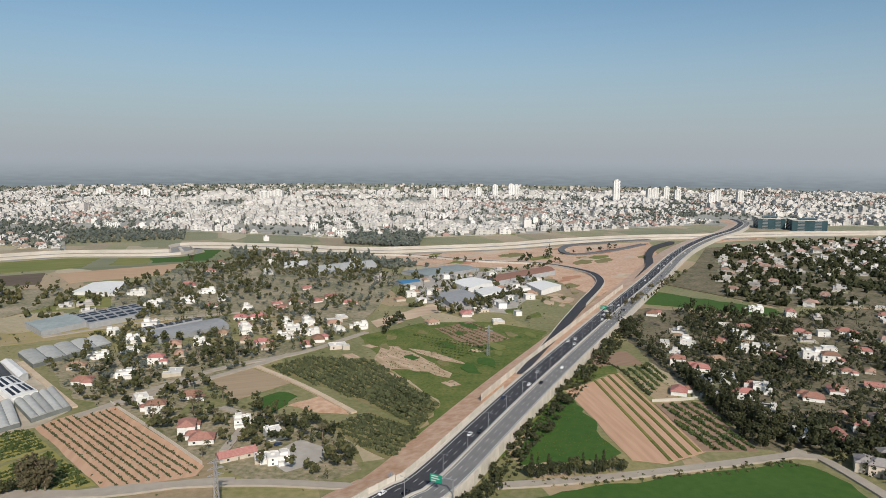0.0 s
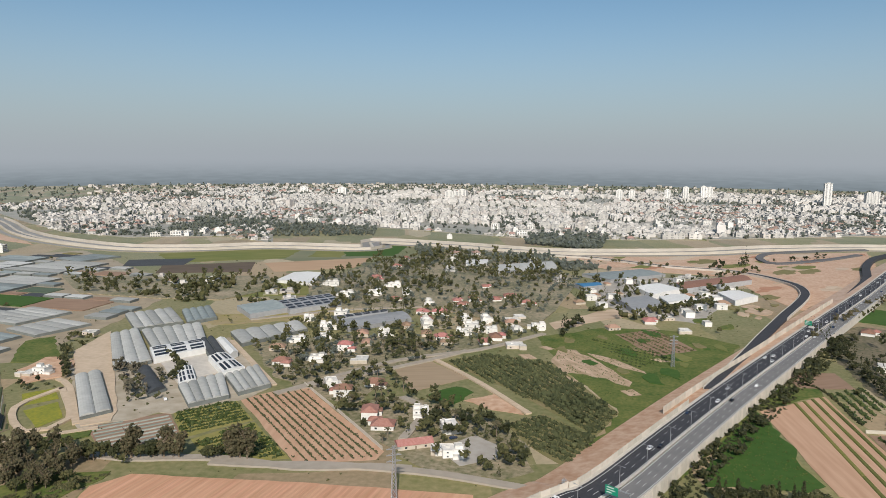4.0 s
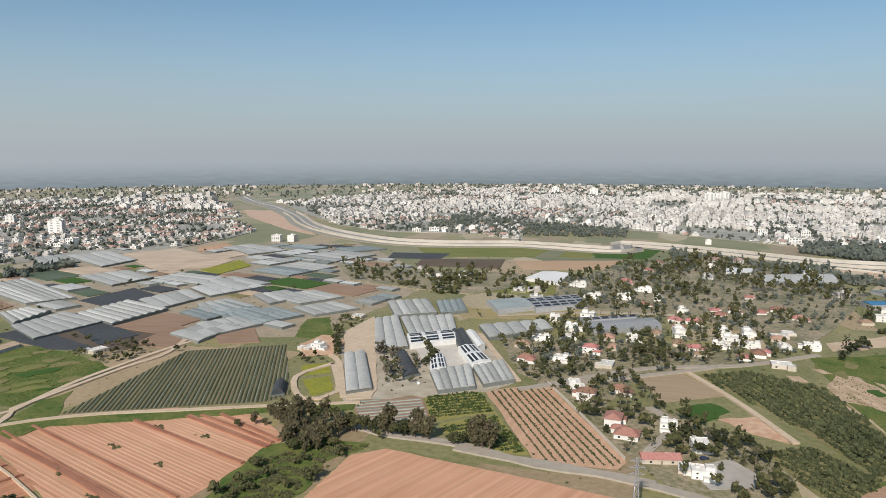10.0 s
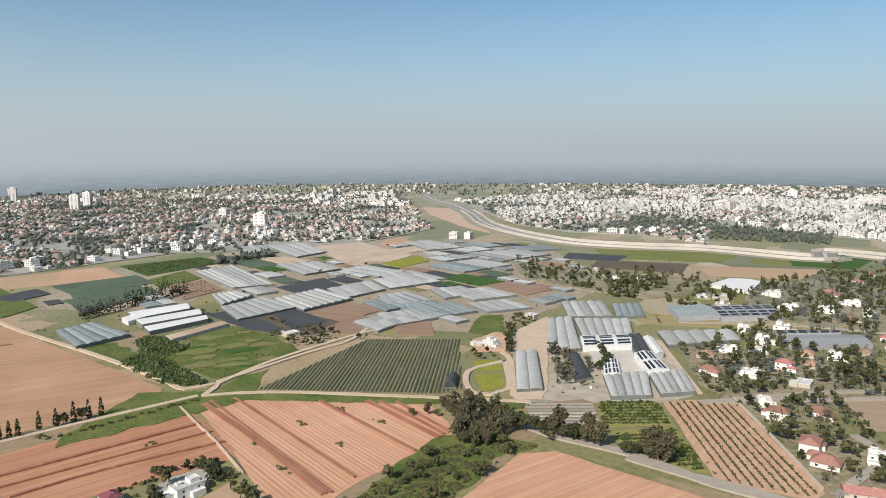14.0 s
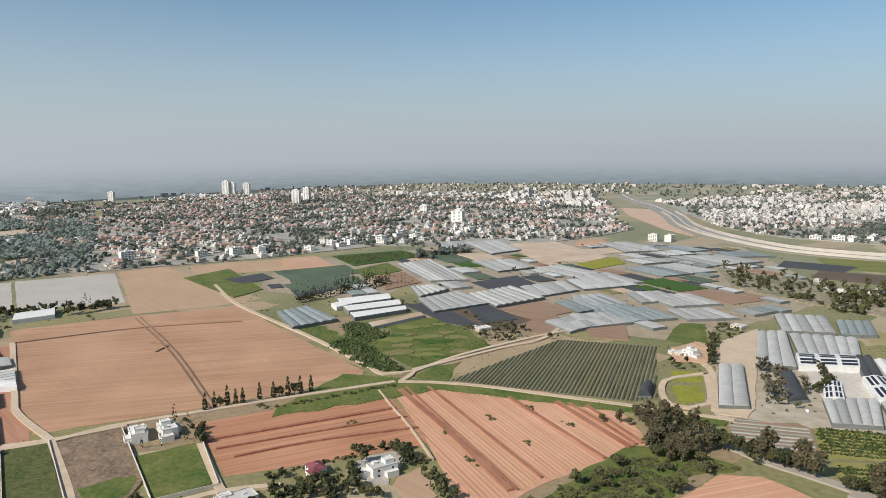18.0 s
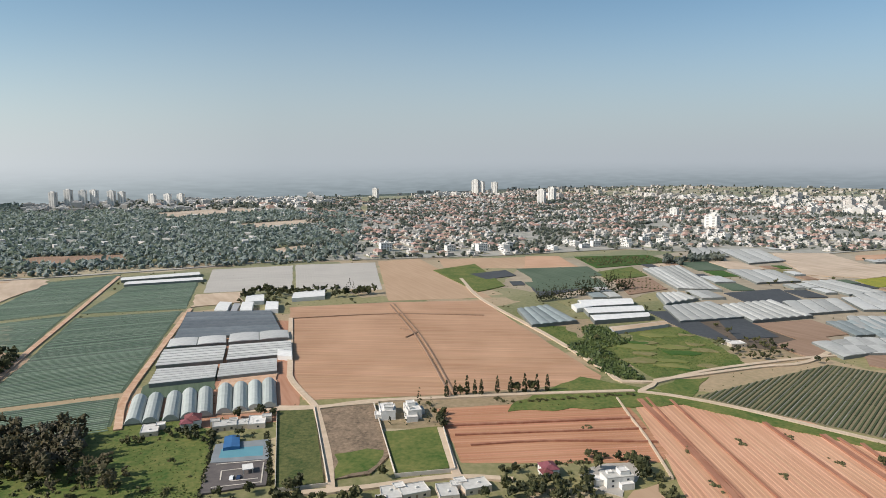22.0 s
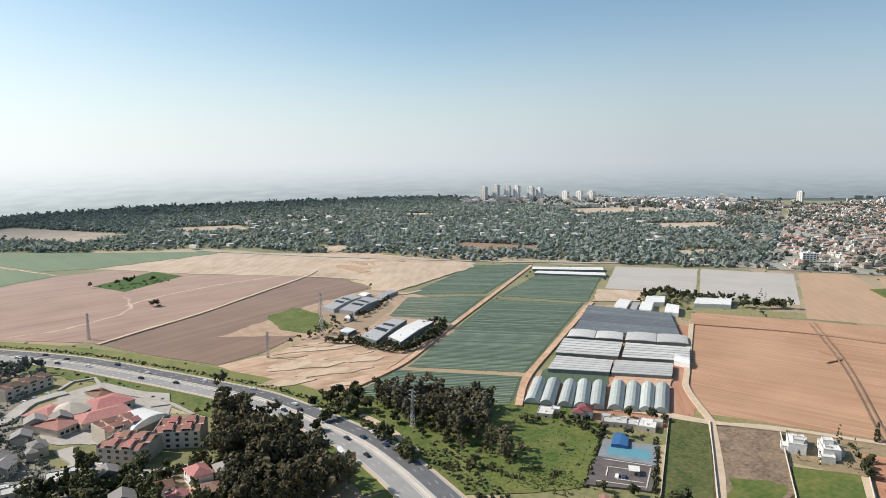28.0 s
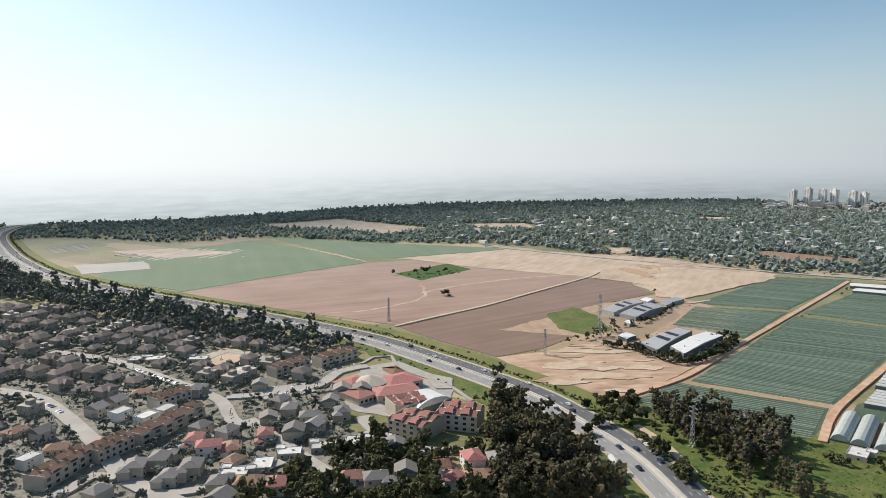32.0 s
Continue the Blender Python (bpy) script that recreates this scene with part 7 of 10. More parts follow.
# ---- orchards and rows ----
CITRUS = mat("citrus_leaves", (0.03, 0.05, 0.012), (0.06, 0.08, 0.02), scale=0.5, island=0.3, rough=0.6)
ORCH = mat("bright_citrus_leaves", (0.055, 0.085, 0.016), (0.095, 0.12, 0.03), scale=0.5, island=0.3, rough=0.6)
VINE = mat("young_vine_leaves", (0.07, 0.075, 0.03), (0.12, 0.11, 0.05), scale=0.5, island=0.3)
CITRUS_DUST = mat("dusty_citrus_leaves", (0.040, 0.050, 0.020), (0.078, 0.084, 0.036), scale=0.5, island=0.3)
for poly, dr, gap, step, kinds, leaf, s, lab in (
    ([(-223.7, 366.3), (-198.3, 400.8), (-113.8, 317.8), (-114.4, 310.9), (-149.7, 295.2)], [(-221.2, 368.8), (-146.8, 298.1)], 4.3, 1.3, ["tuft"], CITRUS_DUST, 0.62, "rows of young bushes"),
    ([(-250.1, 336.5), (-227.2, 364.1), (-201.8, 339.1), (-224.3, 307.7)], [(-238.4, 324.9), (-216.3, 351.4)], 4.6, 2.3, ["bush"], CITRUS, 0.98, "small citrus trees in rows"),
    ([(-213.6, 304.7), (-196.8, 333.4), (-157.1, 298.0), (-174.5, 293.0), (-198.0, 290.4)], [(-209.9, 299.5), (-192.7, 322.6)], 4.6, 2.3, ["bush"], CITRUS, 1.05, "small citrus trees in rows"),
    ([(-121.7, 478.5), (-97.3, 505.9), (-47.6, 499.4), (2.9, 407.4), (-7.5, 372.3), (-63.5, 430.7)], [(-99.4, 495.5), (-37.7, 419.7)], 5.4, 2.2, ["bush"], CITRUS_DUST, 1.62, "citrus trees in straight rows"),
    ([(-57.4, 371.5), (-37.8, 392.2), (-8.0, 364.4), (-17.9, 325.5), (-36.7, 342.0)], [(-53.4, 370.5), (-15.4, 343.8)], 5.4, 2.2, ["bush"], CITRUS_DUST, 1.5, "citrus trees in straight rows"),
    ([(-20.1, 576.2), (29.4, 549.9), (41.9, 532.8), (13.7, 500.2)], [(-20.1, 576.2), (29.4, 549.9)], 7.0, 3.5, ["bush"], CITRUS, 1.0, "young orchard rows"),
    ([(0.0, 595.9), (31.5, 620.8), (61.6, 563.5), (29.1, 540.6)], [(0.9, 596.2), (33.1, 543.8)], 6.0, 4.0, ["bush"], VINE, 1.0, "young orchard rows on bare soil"),
    ([(140.1, 409.3), (171.5, 412.9), (171.8, 341.9), (143.8, 341.4)], [(140.1, 409.3), (156.1, 340.2)], 7.0, 2.3, ["bush"], CITRUS, 1.25, "dark orchard rows"),
    ([(136.5, 480.7), (161.3, 499.5), (163.7, 464.5), (141.8, 426.8)], [(136.5, 480.7), (141.8, 426.8)], 6.0, 2.3, ["bush"], CITRUS, 1.15, "dark orchard rows"),
    ([(-591.2, 167.9), (-587.1, 184.2), (-534.5, 191.2), (-518.4, 164.2), (-440.4, 170.0), (-451.3, 146.5), (-528.6, 136.8), (-539.2, 155.0)], [(-591.2, 167.9), (-534.5, 191.2)], 4.6, 3.0, ["bush"], CITRUS, 1.75, "dense dark green orchard"),
    ([(-992, 269), (-1005, 380), (-941, 393), (-908, 276)], [(-992, 269), (-1005, 380)], 8.0, 5.0, ["bush"], LEAF, 1.6, "grove strip"),
    ([(-811, 267), (-818, 313), (-751, 308), (-726, 257)], [(-811, 267), (-818, 313)], 9.0, 5.0, ["bush"], LEAF, 1.1, "vegetable rows"),
):
    grove("orchard_rows", rows_in(poly, angle(dr), gap, step, 0.08), kinds, leaf, lab, s, category="orchard")


def strips(poly, deg, gap, wide, high, material, label, name="crop_rows", skip=0.0, seg=25):
    """Low ridges or covered rows across a plot, each a real raised strip."""
    a = math.radians(deg)
    u, v = np.array([math.cos(a), math.sin(a)]), np.array([-math.sin(a), math.cos(a)])
    P = np.array(poly, float)
    c = P.mean(0)
    Q = np.stack([(P - c) @ u, (P - c) @ v], 1)
    V, F = [], []
    for w in np.arange(Q[:, 1].min() + gap / 2, Q[:, 1].max(), gap):
        if RNG.random() < skip:
            continue
        xs = []
        for (x0, y0), (x1, y1) in zip(np.roll(Q, 1, 0), Q):
            if (y0 > w) != (y1 > w):
                xs.append(x0 + (w - y0) * (x1 - x0) / (y1 - y0))
        xs.sort()
        for s0, s1 in zip(xs[::2], xs[1::2]):
            n = max(1, int((s1 - s0) / seg))
            for k in range(n):
                q0, q1 = s0 + (s1 - s0) * k / n, s0 + (s1 - s0) * (k + 0.985) / n
                o = len(V)
                h = high * RNG.uniform(0.8, 1.15)
                for q in (q0, q1):
                    for dv, z in ((-wide / 2, 0.1), (-wide * 0.3, 0.1 + h), (wide * 0.3, 0.1 + h), (wide / 2, 0.1)):
                        p = c + u * q + v * (w + dv)
                        V.append((p[0], p[1], z))
                for i in range(3):
                    F.append((o + i, o + 4 + i, o + 5 + i, o + 1 + i))
                F.append((o, o + 1, o + 2, o + 3))
                F.append((o + 7, o + 6, o + 5, o + 4))
    ob = part_me(name, mesh_np(name, V, F), material)
    return tagged(ob, label, "crop rows", kind="stuff")


NET_ROW = mat("pale_row_cover", (0.30, 0.31, 0.27), (0.20, 0.22, 0.18), scale=0.3, island=0.25)
CROP_ROW = mat("dark_row_crop", (0.045, 0.062, 0.024), (0.085, 0.098, 0.042), scale=0.6, island=0.2, bump=0.5)
ROWS_AT = -45.0
NET_ROW2 = mat("green_row_cover", (0.145, 0.205, 0.14), (0.205, 0.255, 0.19), scale=0.15, island=0.16)
strips([(-408.4, 188.7), (-463.9, 311.4), (-414.6, 368.6), (-323.8, 290.1), (-325.6, 272.9)], ROWS_AT, 2.7, 1.5, 0.5, CROP_ROW, "dark green crop in rows")
strips([(-408.4, 188.7), (-463.9, 311.4), (-414.6, 368.6), (-323.8, 290.1), (-325.6, 272.9)], ROWS_AT, 5.4, 0.5, 0.35, NET_ROW, "pale row covers on dark soil", skip=0.25)
for q in ([(-847, -404), (-898, -340), (-684, -312), (-639, -383)], [(-816, -301), (-840, -229), (-693, -201), (-676, -294)], [(-624, -374), (-667, -305), (-549.9, -282.9), (-539.9, -343.7)], [(-655, -289), (-680, -202), (-444.2, -170.9), (-417.6, -247.8)], [(-406.6, -249.0), (-432.7, -168.8), (-379.1, -154.0), (-349.9, -247.9)]):
    strips(q, angle([(-429.3, -252.0), (-457.7, -175.8)]), 3.2, 1.5, 0.6, NET_ROW2, "green netted rows", seg=170)
    strips(q, angle([(-429.3, -252.0), (-457.7, -175.8)]), 9.6, 0.5, 0.75, NET_ROW, "pale row covers", skip=0.3, seg=120)
YELLOW_ROW = mat("yellow_green_rows", (0.10, 0.12, 0.02), (0.17, 0.16, 0.05), scale=0.4, island=0.25)
strips([(107.8, 452.2), (131.2, 472.7), (143.8, 340.7), (119.5, 326.0)], angle([(120.4, 461.0), (131.8, 334.2)]), 6.5, 2.6, 0.6, YELLOW_ROW, "yellow-green crop rows on tilled soil")
strips([(-282.0, 304.0), (-252.5, 334.0), (-227.5, 309.3), (-252.1, 279.4)], angle([(-270.3, 292.4), (-243.6, 323.6)]), 5.0, 2.0, 0.4, NET_ROW, "vegetable beds")
strips([(-927, -233), (-954, -135), (-790, -113), (-775, -204)], angle([(-927, -233), (-775, -204)]), 3.2, 2.9, 0.08, PLASTIC, "pale plastic sheets over beds")
strips([(-959, -128), (-971, -23), (-778, -11), (-790, -107)], angle([(-959, -130), (-790, -107)]), 3.2, 2.9, 0.08, PLASTIC, "pale plastic sheets over beds")
strips([(-270.7, -1138.4), (-355.5, -1170.6), (-450.1, -1073.2), (-417.0, -992.9), (-300.3, -1038.3)], 35, 13.0, 7.0, 0.5, PLASTIC, "pale low shelters in far fields", "crop_shelters", skip=0.2, seg=22)
strips([(-204.2, -1297.4), (-268.1, -1321.8), (-257.6, -1207.7), (-203.5, -1194.5)], 20, 16.0, 6.0, 0.5, PLASTIC, "pale low shelters in far fields", "crop_shelters", skip=0.2, seg=30)
# darker unploughed strips and tracks across the tilled fields
for pts, w in (([(-404.8, 151.5), (-324.9, 151.0), (-257.1, 148.3)], 7), ([(-407.4, 156.9), (-324.8, 154.0), (-256.2, 151.5)], 2.5), ([(-402.4, 170.1), (-322.3, 168.7), (-262.1, 167.8)], 3), ([(-362.8, 207.7), (-311.2, 207.5), (-266.7, 207.4)], 4.5), ([(-343.9, 229.7), (-302.3, 228.2), (-271.7, 227.8)], 7), ([(-338.6, 235.2), (-302.3, 234.3), (-273.6, 232.3)], 4), ([(-331.1, 242.8), (-301.0, 239.4), (-273.6, 236.7)], 4), ([(-345.4, 40.4), (-347.7, 79.1), (-342.1, 138.2)], 3), ([(-372.6, 29.0), (-373.6, 72.2), (-375.7, 137.3)], 4), ([(-359.1, 33.5), (-359.6, 81.9), (-359.9, 138.4)], 2.5)):
    w *= 0.5
    LAYER[0] += 0.0025
    tagged(ribbon("furrow_strip", spline(pts, 10), -w / 2, w / 2, -0.2, LAYER[0] + 0.14, SOIL_DAMP), "reddish damp strip in tilled soil", "field", kind="structure")

for q, run, key in (([(-195.3, 157.1), (-212.2, 184.9), (-229.9, 245.1), (-219.3, 261.0), (-132.5, 275.4), (-58.2, 284.6), (-40.5, 221.0)], [(-190.6, 233.5), (-187.0, 272.3)], "pale_orange_furrows"), ([(-408.6, 147.4), (-400.0, 189.5), (-360.9, 233.0), (-313.2, 254.0), (-274.8, 240.7), (-266.2, 220.2), (-260.7, 175.4), (-253.0, 150.2), (-237.5, 121.0), (-317.5, 135.5)], [(-402.4, 170.1), (-262.1, 167.8)], "orange_furrows"), ([(-397.6, 26.9), (-405.1, 114.2), (-402.0, 140.4), (-328.2, 138.1), (-320.3, 131.9), (-323.0, 76.1), (-327.0, 34.5)], [(-372.6, 29.0), (-375.7, 137.3)], "red_furrows"), ([(-685.2, -98.3), (-701, 1), (-702, 93), (-452.8, 141.1), (-440.1, 135.5), (-425.8, 27.2), (-422.3, -54.3), (-486.5, -67.9)], [(-486.1, -66.8), (-459.3, 105.4)], "tan_furrows")):
    strips(q, angle(run), 2.6, 1.7, 0.13, FURROWS[key], "ridges of tilled soil", "tilled_ridges", seg=900)
lane([(-408.6, 138.5), (-372.7, 135.7), (-348.8, 134.6), (-300.6, 129.3)], 1.1, TRACK, "pale rough strip between two tilled fields")
for i, (x, y) in enumerate([(-336.2, 180.8), (-301.0, 182.3), (-292.4, 146.0), (-330.6, 150.1), (-342.8, 210.7), (-310.9, 217.1)] + [(-365.1, 107.1), (-412.3, 66.2)]):
    grove("weed_patch", [(x + RNG.gauss(0, 2.2), y + RNG.gauss(0, 1.2)) for _ in range(9)], ["bush"], VINE, "patch of weeds left in tilled soil", 0.6, category="weeds", lift=0.25)

# ---- woods and garden trees ----
def trees_in(poly, n, kinds, room=2.0, s=1.0):
    for x, y in scatter(poly, n, room, RNG):
        plant(RNG.choice(kinds), x, y, s)


def trees_along(pts, every, kinds, s=1.0, jit=1.5):
    for x, y, _ in along(spline(pts, 5), 0, every):
        if RNG.random() < 0.85:
            plant(RNG.choice(kinds), x + RNG.uniform(-jit, jit), y + RNG.uniform(-jit, jit), s)


trees_in([(-301.1, 248.0), (-303.4, 272.3), (-262.6, 274.7), (-241.4, 246.2), (-252.2, 230.1)], 34, ["tall", "tall", "broad"], 1.5, 0.85)
trees_along([(-255.1, 266.9), (-234.5, 276.6), (-215.0, 281.4), (-194.1, 287.4), (-175.1, 291.5)], 2.6, ["broad", "dark", "broad", "tall"], 1.15, 2)
trees_along([(-305.5, 234.7), (-299.1, 246.3), (-290.8, 252.1)], 5, ["broad", "tall"], 0.7)
trees_along([(-414, 148), (-411, 120), (-408, 95), (-407, 72)], 2.4, ["bush"], 0.8, 2)
trees_along([(-419.6, 30.0), (-421.2, 53.8), (-424.9, 97.3)], 4.5, ["cypress", "cypress", "broad"], 0.95)
trees_along([(47.5, 308.6), (57.9, 310.6), (68.4, 312.6)], 2.2, ["dark", "broad", "cypress"], 0.95, 1.2)
trees_along([(71.2, 312.6), (81.9, 314.0), (95.1, 316.7)], 2.2, ["dark", "broad", "cypress"], 0.95, 1.2)
trees_along([(49.5, 309.3), (50.3, 308.7)], 5, ["cypress"], 1.3)
trees_along([(164.9, 651.8), (167.1, 587.0), (170.5, 488.4), (175.0, 422.3), (182.4, 372.8), (192.0, 346.6)], 3.2, ["cypress", "cypress", "dark"], 1.2, 2.5)
trees_along([(174.0, 415.0), (176.0, 351.4), (189.2, 340.8)], 4, ["dark", "cypress"], 1.1, 3)
trees_along([(133.1, 567.0), (178.7, 652.2), (246, 766), (340, 926)], 9, ["tall", "dark", "broad"], 0.9, 6)
trees_along([(-721, 197), (-736, 229), (-758, 271)], 1.7, ["cypress"], 1.5, 2)
trees_along([(-695, 150), (-704, 168), (-715, 189)], 1.7, ["cypress"], 1.4, 2)
trees_along([(-734, -153), (-738, -125), (-747, -101), (-761, -66), (-752, -23)], 4, ["dark", "broad", "cypress"], 1.2, 3)
trees_along([(-446, -312), (-441, -292), (-446, -271), (-490, -269), (-526, -276)], 3.0, ["broad", "dark"], 0.75, 1.5)
trees_along([(-447, -318), (-470, -322), (-500, -330)], 4, ["bush", "broad"], 0.7, 2)
trees_along([(-289.4, -229.9), (-361.2, -249.1), (-323.6, -255.3)], 7, ["broad", "dark"], 1.0, 3)
trees_in([(-303.8, -310.3), (-330.2, -301.5), (-316.0, -254.3), (-288.0, -209.3), (-248.1, -168.9), (-203.6, -204.6), (-242.3, -254.9)], 260, ["tall", "broad", "tall", "broad"], 0, 1.05)
trees_in([(-327.4, -258.3), (-348.3, -240.1), (-308.7, -194.0), (-278.5, -205.0), (-287.3, -233.9)], 25, ["broad", "dark"], 2, 1.0)
trees_in([(-358.3, -237.5), (-369.5, -215.2), (-378.3, -192.3), (-375.2, -164.0), (-340.1, -153.0), (-315.6, -156.7), (-325.5, -187.2), (-338.6, -220.0)], 170, ["tall", "dry", "broad", "tall"], 0, 0.9)
trees_along([(-336.0, -257.0), (-318.2, -222.3), (-299.5, -189.6), (-281.9, -161.4)], 2.0, ["bush", "broad", "bush"], 1.1, 3)
trees_along([(-283.3, -158.2), (-293.3, -141.8), (-298.2, -122.4), (-293.0, -109.6)], 1.8, ["bush", "bush"], 1.1, 4)
trees_along([(-324.5, -165.5), (-317.2, -141.5), (-307.8, -115.1), (-301.1, -96.4)], 2.5, ["bush"], 1.0, 4)
trees_in([(-337.3, -244.9), (-336.4, -218.6), (-322.3, -185.4), (-309.4, -155.1), (-288.6, -158.4), (-308.1, -194.9)], 60, ["bush", "bush", "dark"], 2, 0.9)
trees_in([(-335.9, -274.0), (-342.6, -236.1), (-313.0, -186.0), (-273.3, -138.0), (-261.6, -137.5), (-295.0, -188.7)], 45, ["bush", "bush", "broad"], 2, 0.9)
trees_in([(-300.6, -206.3), (-318.2, -185.0), (-338.2, -144.1), (-313.5, -117.9), (-290.4, -124.5), (-280.6, -178.6)], 26, ["bush", "broad", "tall"], 2, 0.9)
trees_in([(-247.1, 160.8), (-261.8, 215.3), (-244.5, 243.0), (-230.0, 257.8), (-224.7, 208.5), (-215.6, 180.1)], 60, ["bush", "bush", "broad"], 2, 0.9)
trees_in([(-202.2, 412.2), (-153.7, 461.4), (-111.9, 410.6), (-74.2, 354.3), (-90.1, 338.0), (-112.2, 323.5), (-182.8, 388.2)], 55, ["broad", "dark", "palm", "broad", "bush"], 2, 1.0)
trees_in([(-286.8, 485.6), (-192.4, 456.2), (-174.2, 533.4), (-143.7, 546.4), (-130.5, 482.4), (-157.6, 470.9), (-155.7, 370.3), (-183.5, 380.3), (-225.7, 412.9)], 60, ["broad", "dark", "palm", "cypress", "broad"], 2, 1.0)
trees_in([(-130.2, 380.9), (-71.4, 380.9), (-46.3, 345.4), (-36.3, 315.4), (-52.2, 315.1), (-71.3, 313.7), (-103.1, 321.7)], 26, ["broad", "dark", "palm", "bush"], 2, 1.0)
trees_in([(-403.0, -102.7), (-408.4, -68.0), (-298.0, -51.3), (-297.4, -81.6)], 18, ["bush", "dark"], 2, 0.8)
trees_in([(-404.7, -8.1), (-410.2, 29.4), (-378.8, 27.3), (-374.1, -4.3)], 8, ["broad", "cypress"], 2, 0.7)
trees_in([(-312.5, -6.1), (-314.8, 120.4), (-294.8, 118.0), (-283.7, -5.5)], 90, ["broad", "bush", "dark"], 1, 0.9)
trees_in([(-413.4, 377.5), (-388.7, 402.5), (-345.8, 355.2), (-363.3, 337.4)], 14, ["broad", "bush", "dark"], 2, 0.9)
trees_in([(-348.2, 395.5), (-315.7, 428.4), (-258.5, 354.9), (-278.1, 327.3)], 18, ["broad", "bush"], 2, 0.8)
trees_in([(-439.4, 451.1), (-424.9, 482.0), (-359.0, 407.8), (-369.2, 385.7)], 12, ["broad", "bush"], 2, 0.9)
trees_in([(-180.2, -296.1), (-239.8, -239.6), (-211.5, -209.5), (-144.1, -252.3)], 30, ["broad", "dark", "dark"], 2, 1.1)
trees_in([(-168.1, -297.3), (-218.9, -302.4), (-202.3, -278.3), (-156.0, -254.1), (-136.8, -269.5)], 20, ["broad", "dark"], 2, 1.0)

trees_along([(40.0, 696.9), (58, 714), (81, 746)], 3, ["dark", "broad"], 1.1, 2)
trees_along([(-44.6, 576.4), (-39.9, 611.9), (-30.6, 628.8)], 4, ["cypress", "dark"], 1.3, 2)
trees_along([(95, 905), (150, 955), (175, 1000)], 4, ["bush", "dark", "broad"], 0.9, 8)
trees_along([(215, 1085), (260, 1130), (310, 1180)], 4, ["bush", "bush", "dark"], 0.9, 14)
trees_along([(60, 985), (10, 1010), (-60, 1030)], 4, ["bush", "broad"], 0.9, 5)
trees_along([(159, 1028), (174, 1065)], 5, ["cypress"], 1.8, 2)
trees_along([(116, 989), (133, 1002)], 5, ["dark"], 1.3, 2)
trees_along([(31.3, 302.6), (64.0, 306.0), (91.8, 309.4), (135.9, 318.0), (183.0, 328.4)], 2.6, ["bush"], 0.9, 1.5)
trees_along([(37.7, 299.3), (77.1, 304.5), (134.1, 313.1), (186.8, 324.6)], 5, ["bush"], 0.7, 1.5)
trees_along([(-325.2, 97.3), (-325.0, 103.1), (-323.5, 108.5), (-317.7, 124.6)], 3.5, ["dark", "broad"], 0.7, 1)
trees_along([(-321.3, 115.3), (-309.0, 121.1), (-289.0, 121.7), (-275.1, 121.2), (-258.3, 119.6)], 1.8, ["bush", "bush", "broad"], 0.85, 2.5)
trees_along([(-315.9, 51.7), (-318.8, 65.1), (-320.7, 79.0), (-322.6, 96.5)], 1.8, ["bush"], 0.9, 1.5)
trees_in([(-299.0, 58.2), (-306.1, 64.8), (-293.0, 82.0), (-299.5, 90.6), (-281.1, 88.6), (-272.4, 95.9), (-287.7, 58.2)], 40, ["broad", "dark", "bush"], 0, 0.8)
trees_in([(-370.1, -141.5), (-374.9, -95.7), (-356.9, -92.8), (-360.4, -110.4), (-358.4, -137.2)], 22, ["broad", "dark", "bush"], 0, 0.75)
trees_in([(-304.4, -54.9), (-304.6, -42.1), (-292.2, -28.0), (-287.8, -49.6)], 10, ["broad", "dark"], 0, 0.9)
trees_in([(-303.8, -22.7), (-305.1, -16.3), (-290.9, -14.3), (-288.3, -22.7)], 6, ["broad", "dark"], 0, 0.9)
trees_along([(-391.7, 29.1), (-378.8, 26.6), (-366.8, 29.5)], 2.5, ["dark", "broad"], 0.7, 1)
trees_along([(-454.5, -287.6), (-469.6, -284.0), (-507.1, -290.1), (-540.2, -292.0)], 2.6, ["dark", "broad"], 0.9, 1.5)
trees_along([(-501, -718), (-522, -708), (-552, -697), (-586, -690)], 5, ["dark", "bush"], 1.1, 3)
trees_along([(-511, -678), (-575, -677)], 6, ["bush"], 1.2, 3)
trees_along([(-466, -575), (-474, -572)], 4, ["bush", "dark"], 1.1, 3)
trees_along([(-453.4, -317.9), (-456.5, -304.9)], 2.6, ["dark"], 0.8, 1.5)
trees_along([(-291.6, -458.9), (-295.2, -438.6), (-297.1, -402.8), (-290.3, -342.6), (-287.5, -313.8)], 9, ["bush"], 0.9, 4)
trees_in([(-565.3, 264.2), (-538.0, 299.9), (-497.3, 324.2), (-469.1, 316.2), (-463.3, 278.0), (-485.8, 256.4), (-510.5, 243.8)], 60, ["broad", "bush", "dark", "bush"], 0, 0.8)
trees_along([(-440.2, -338.3), (-449.4, -306.1), (-451.5, -268.2)], 1.6, ["dark", "dark", "broad"], 0.8, 1.5)
trees_along([(-456.0, -266.2), (-493.0, -273.6), (-533.2, -281.3)], 1.8, ["dark", "dark", "broad"], 0.9, 1.5)
trees_along([(-523.4, -366.0), (-554.2, -369.2), (-615.6, -389.6)], 2.2, ["dark", "bush"], 0.7, 1.5)
trees_along([(-438.8, -359.5), (-466.1, -358.6), (-515.5, -367.4)], 2.2, ["dry", "bush", "broad"], 0.6, 3)
trees_along([(-749.4, -153.7), (-764.3, -141.4), (-756.0, -123.7), (-747.4, -109.1)], 2.2, ["dark", "broad", "broad"], 1.2, 4)
trees_along([(-735, -62), (-742, -40), (-750, -20)], 2.5, ["dark", "broad"], 1.1, 4)
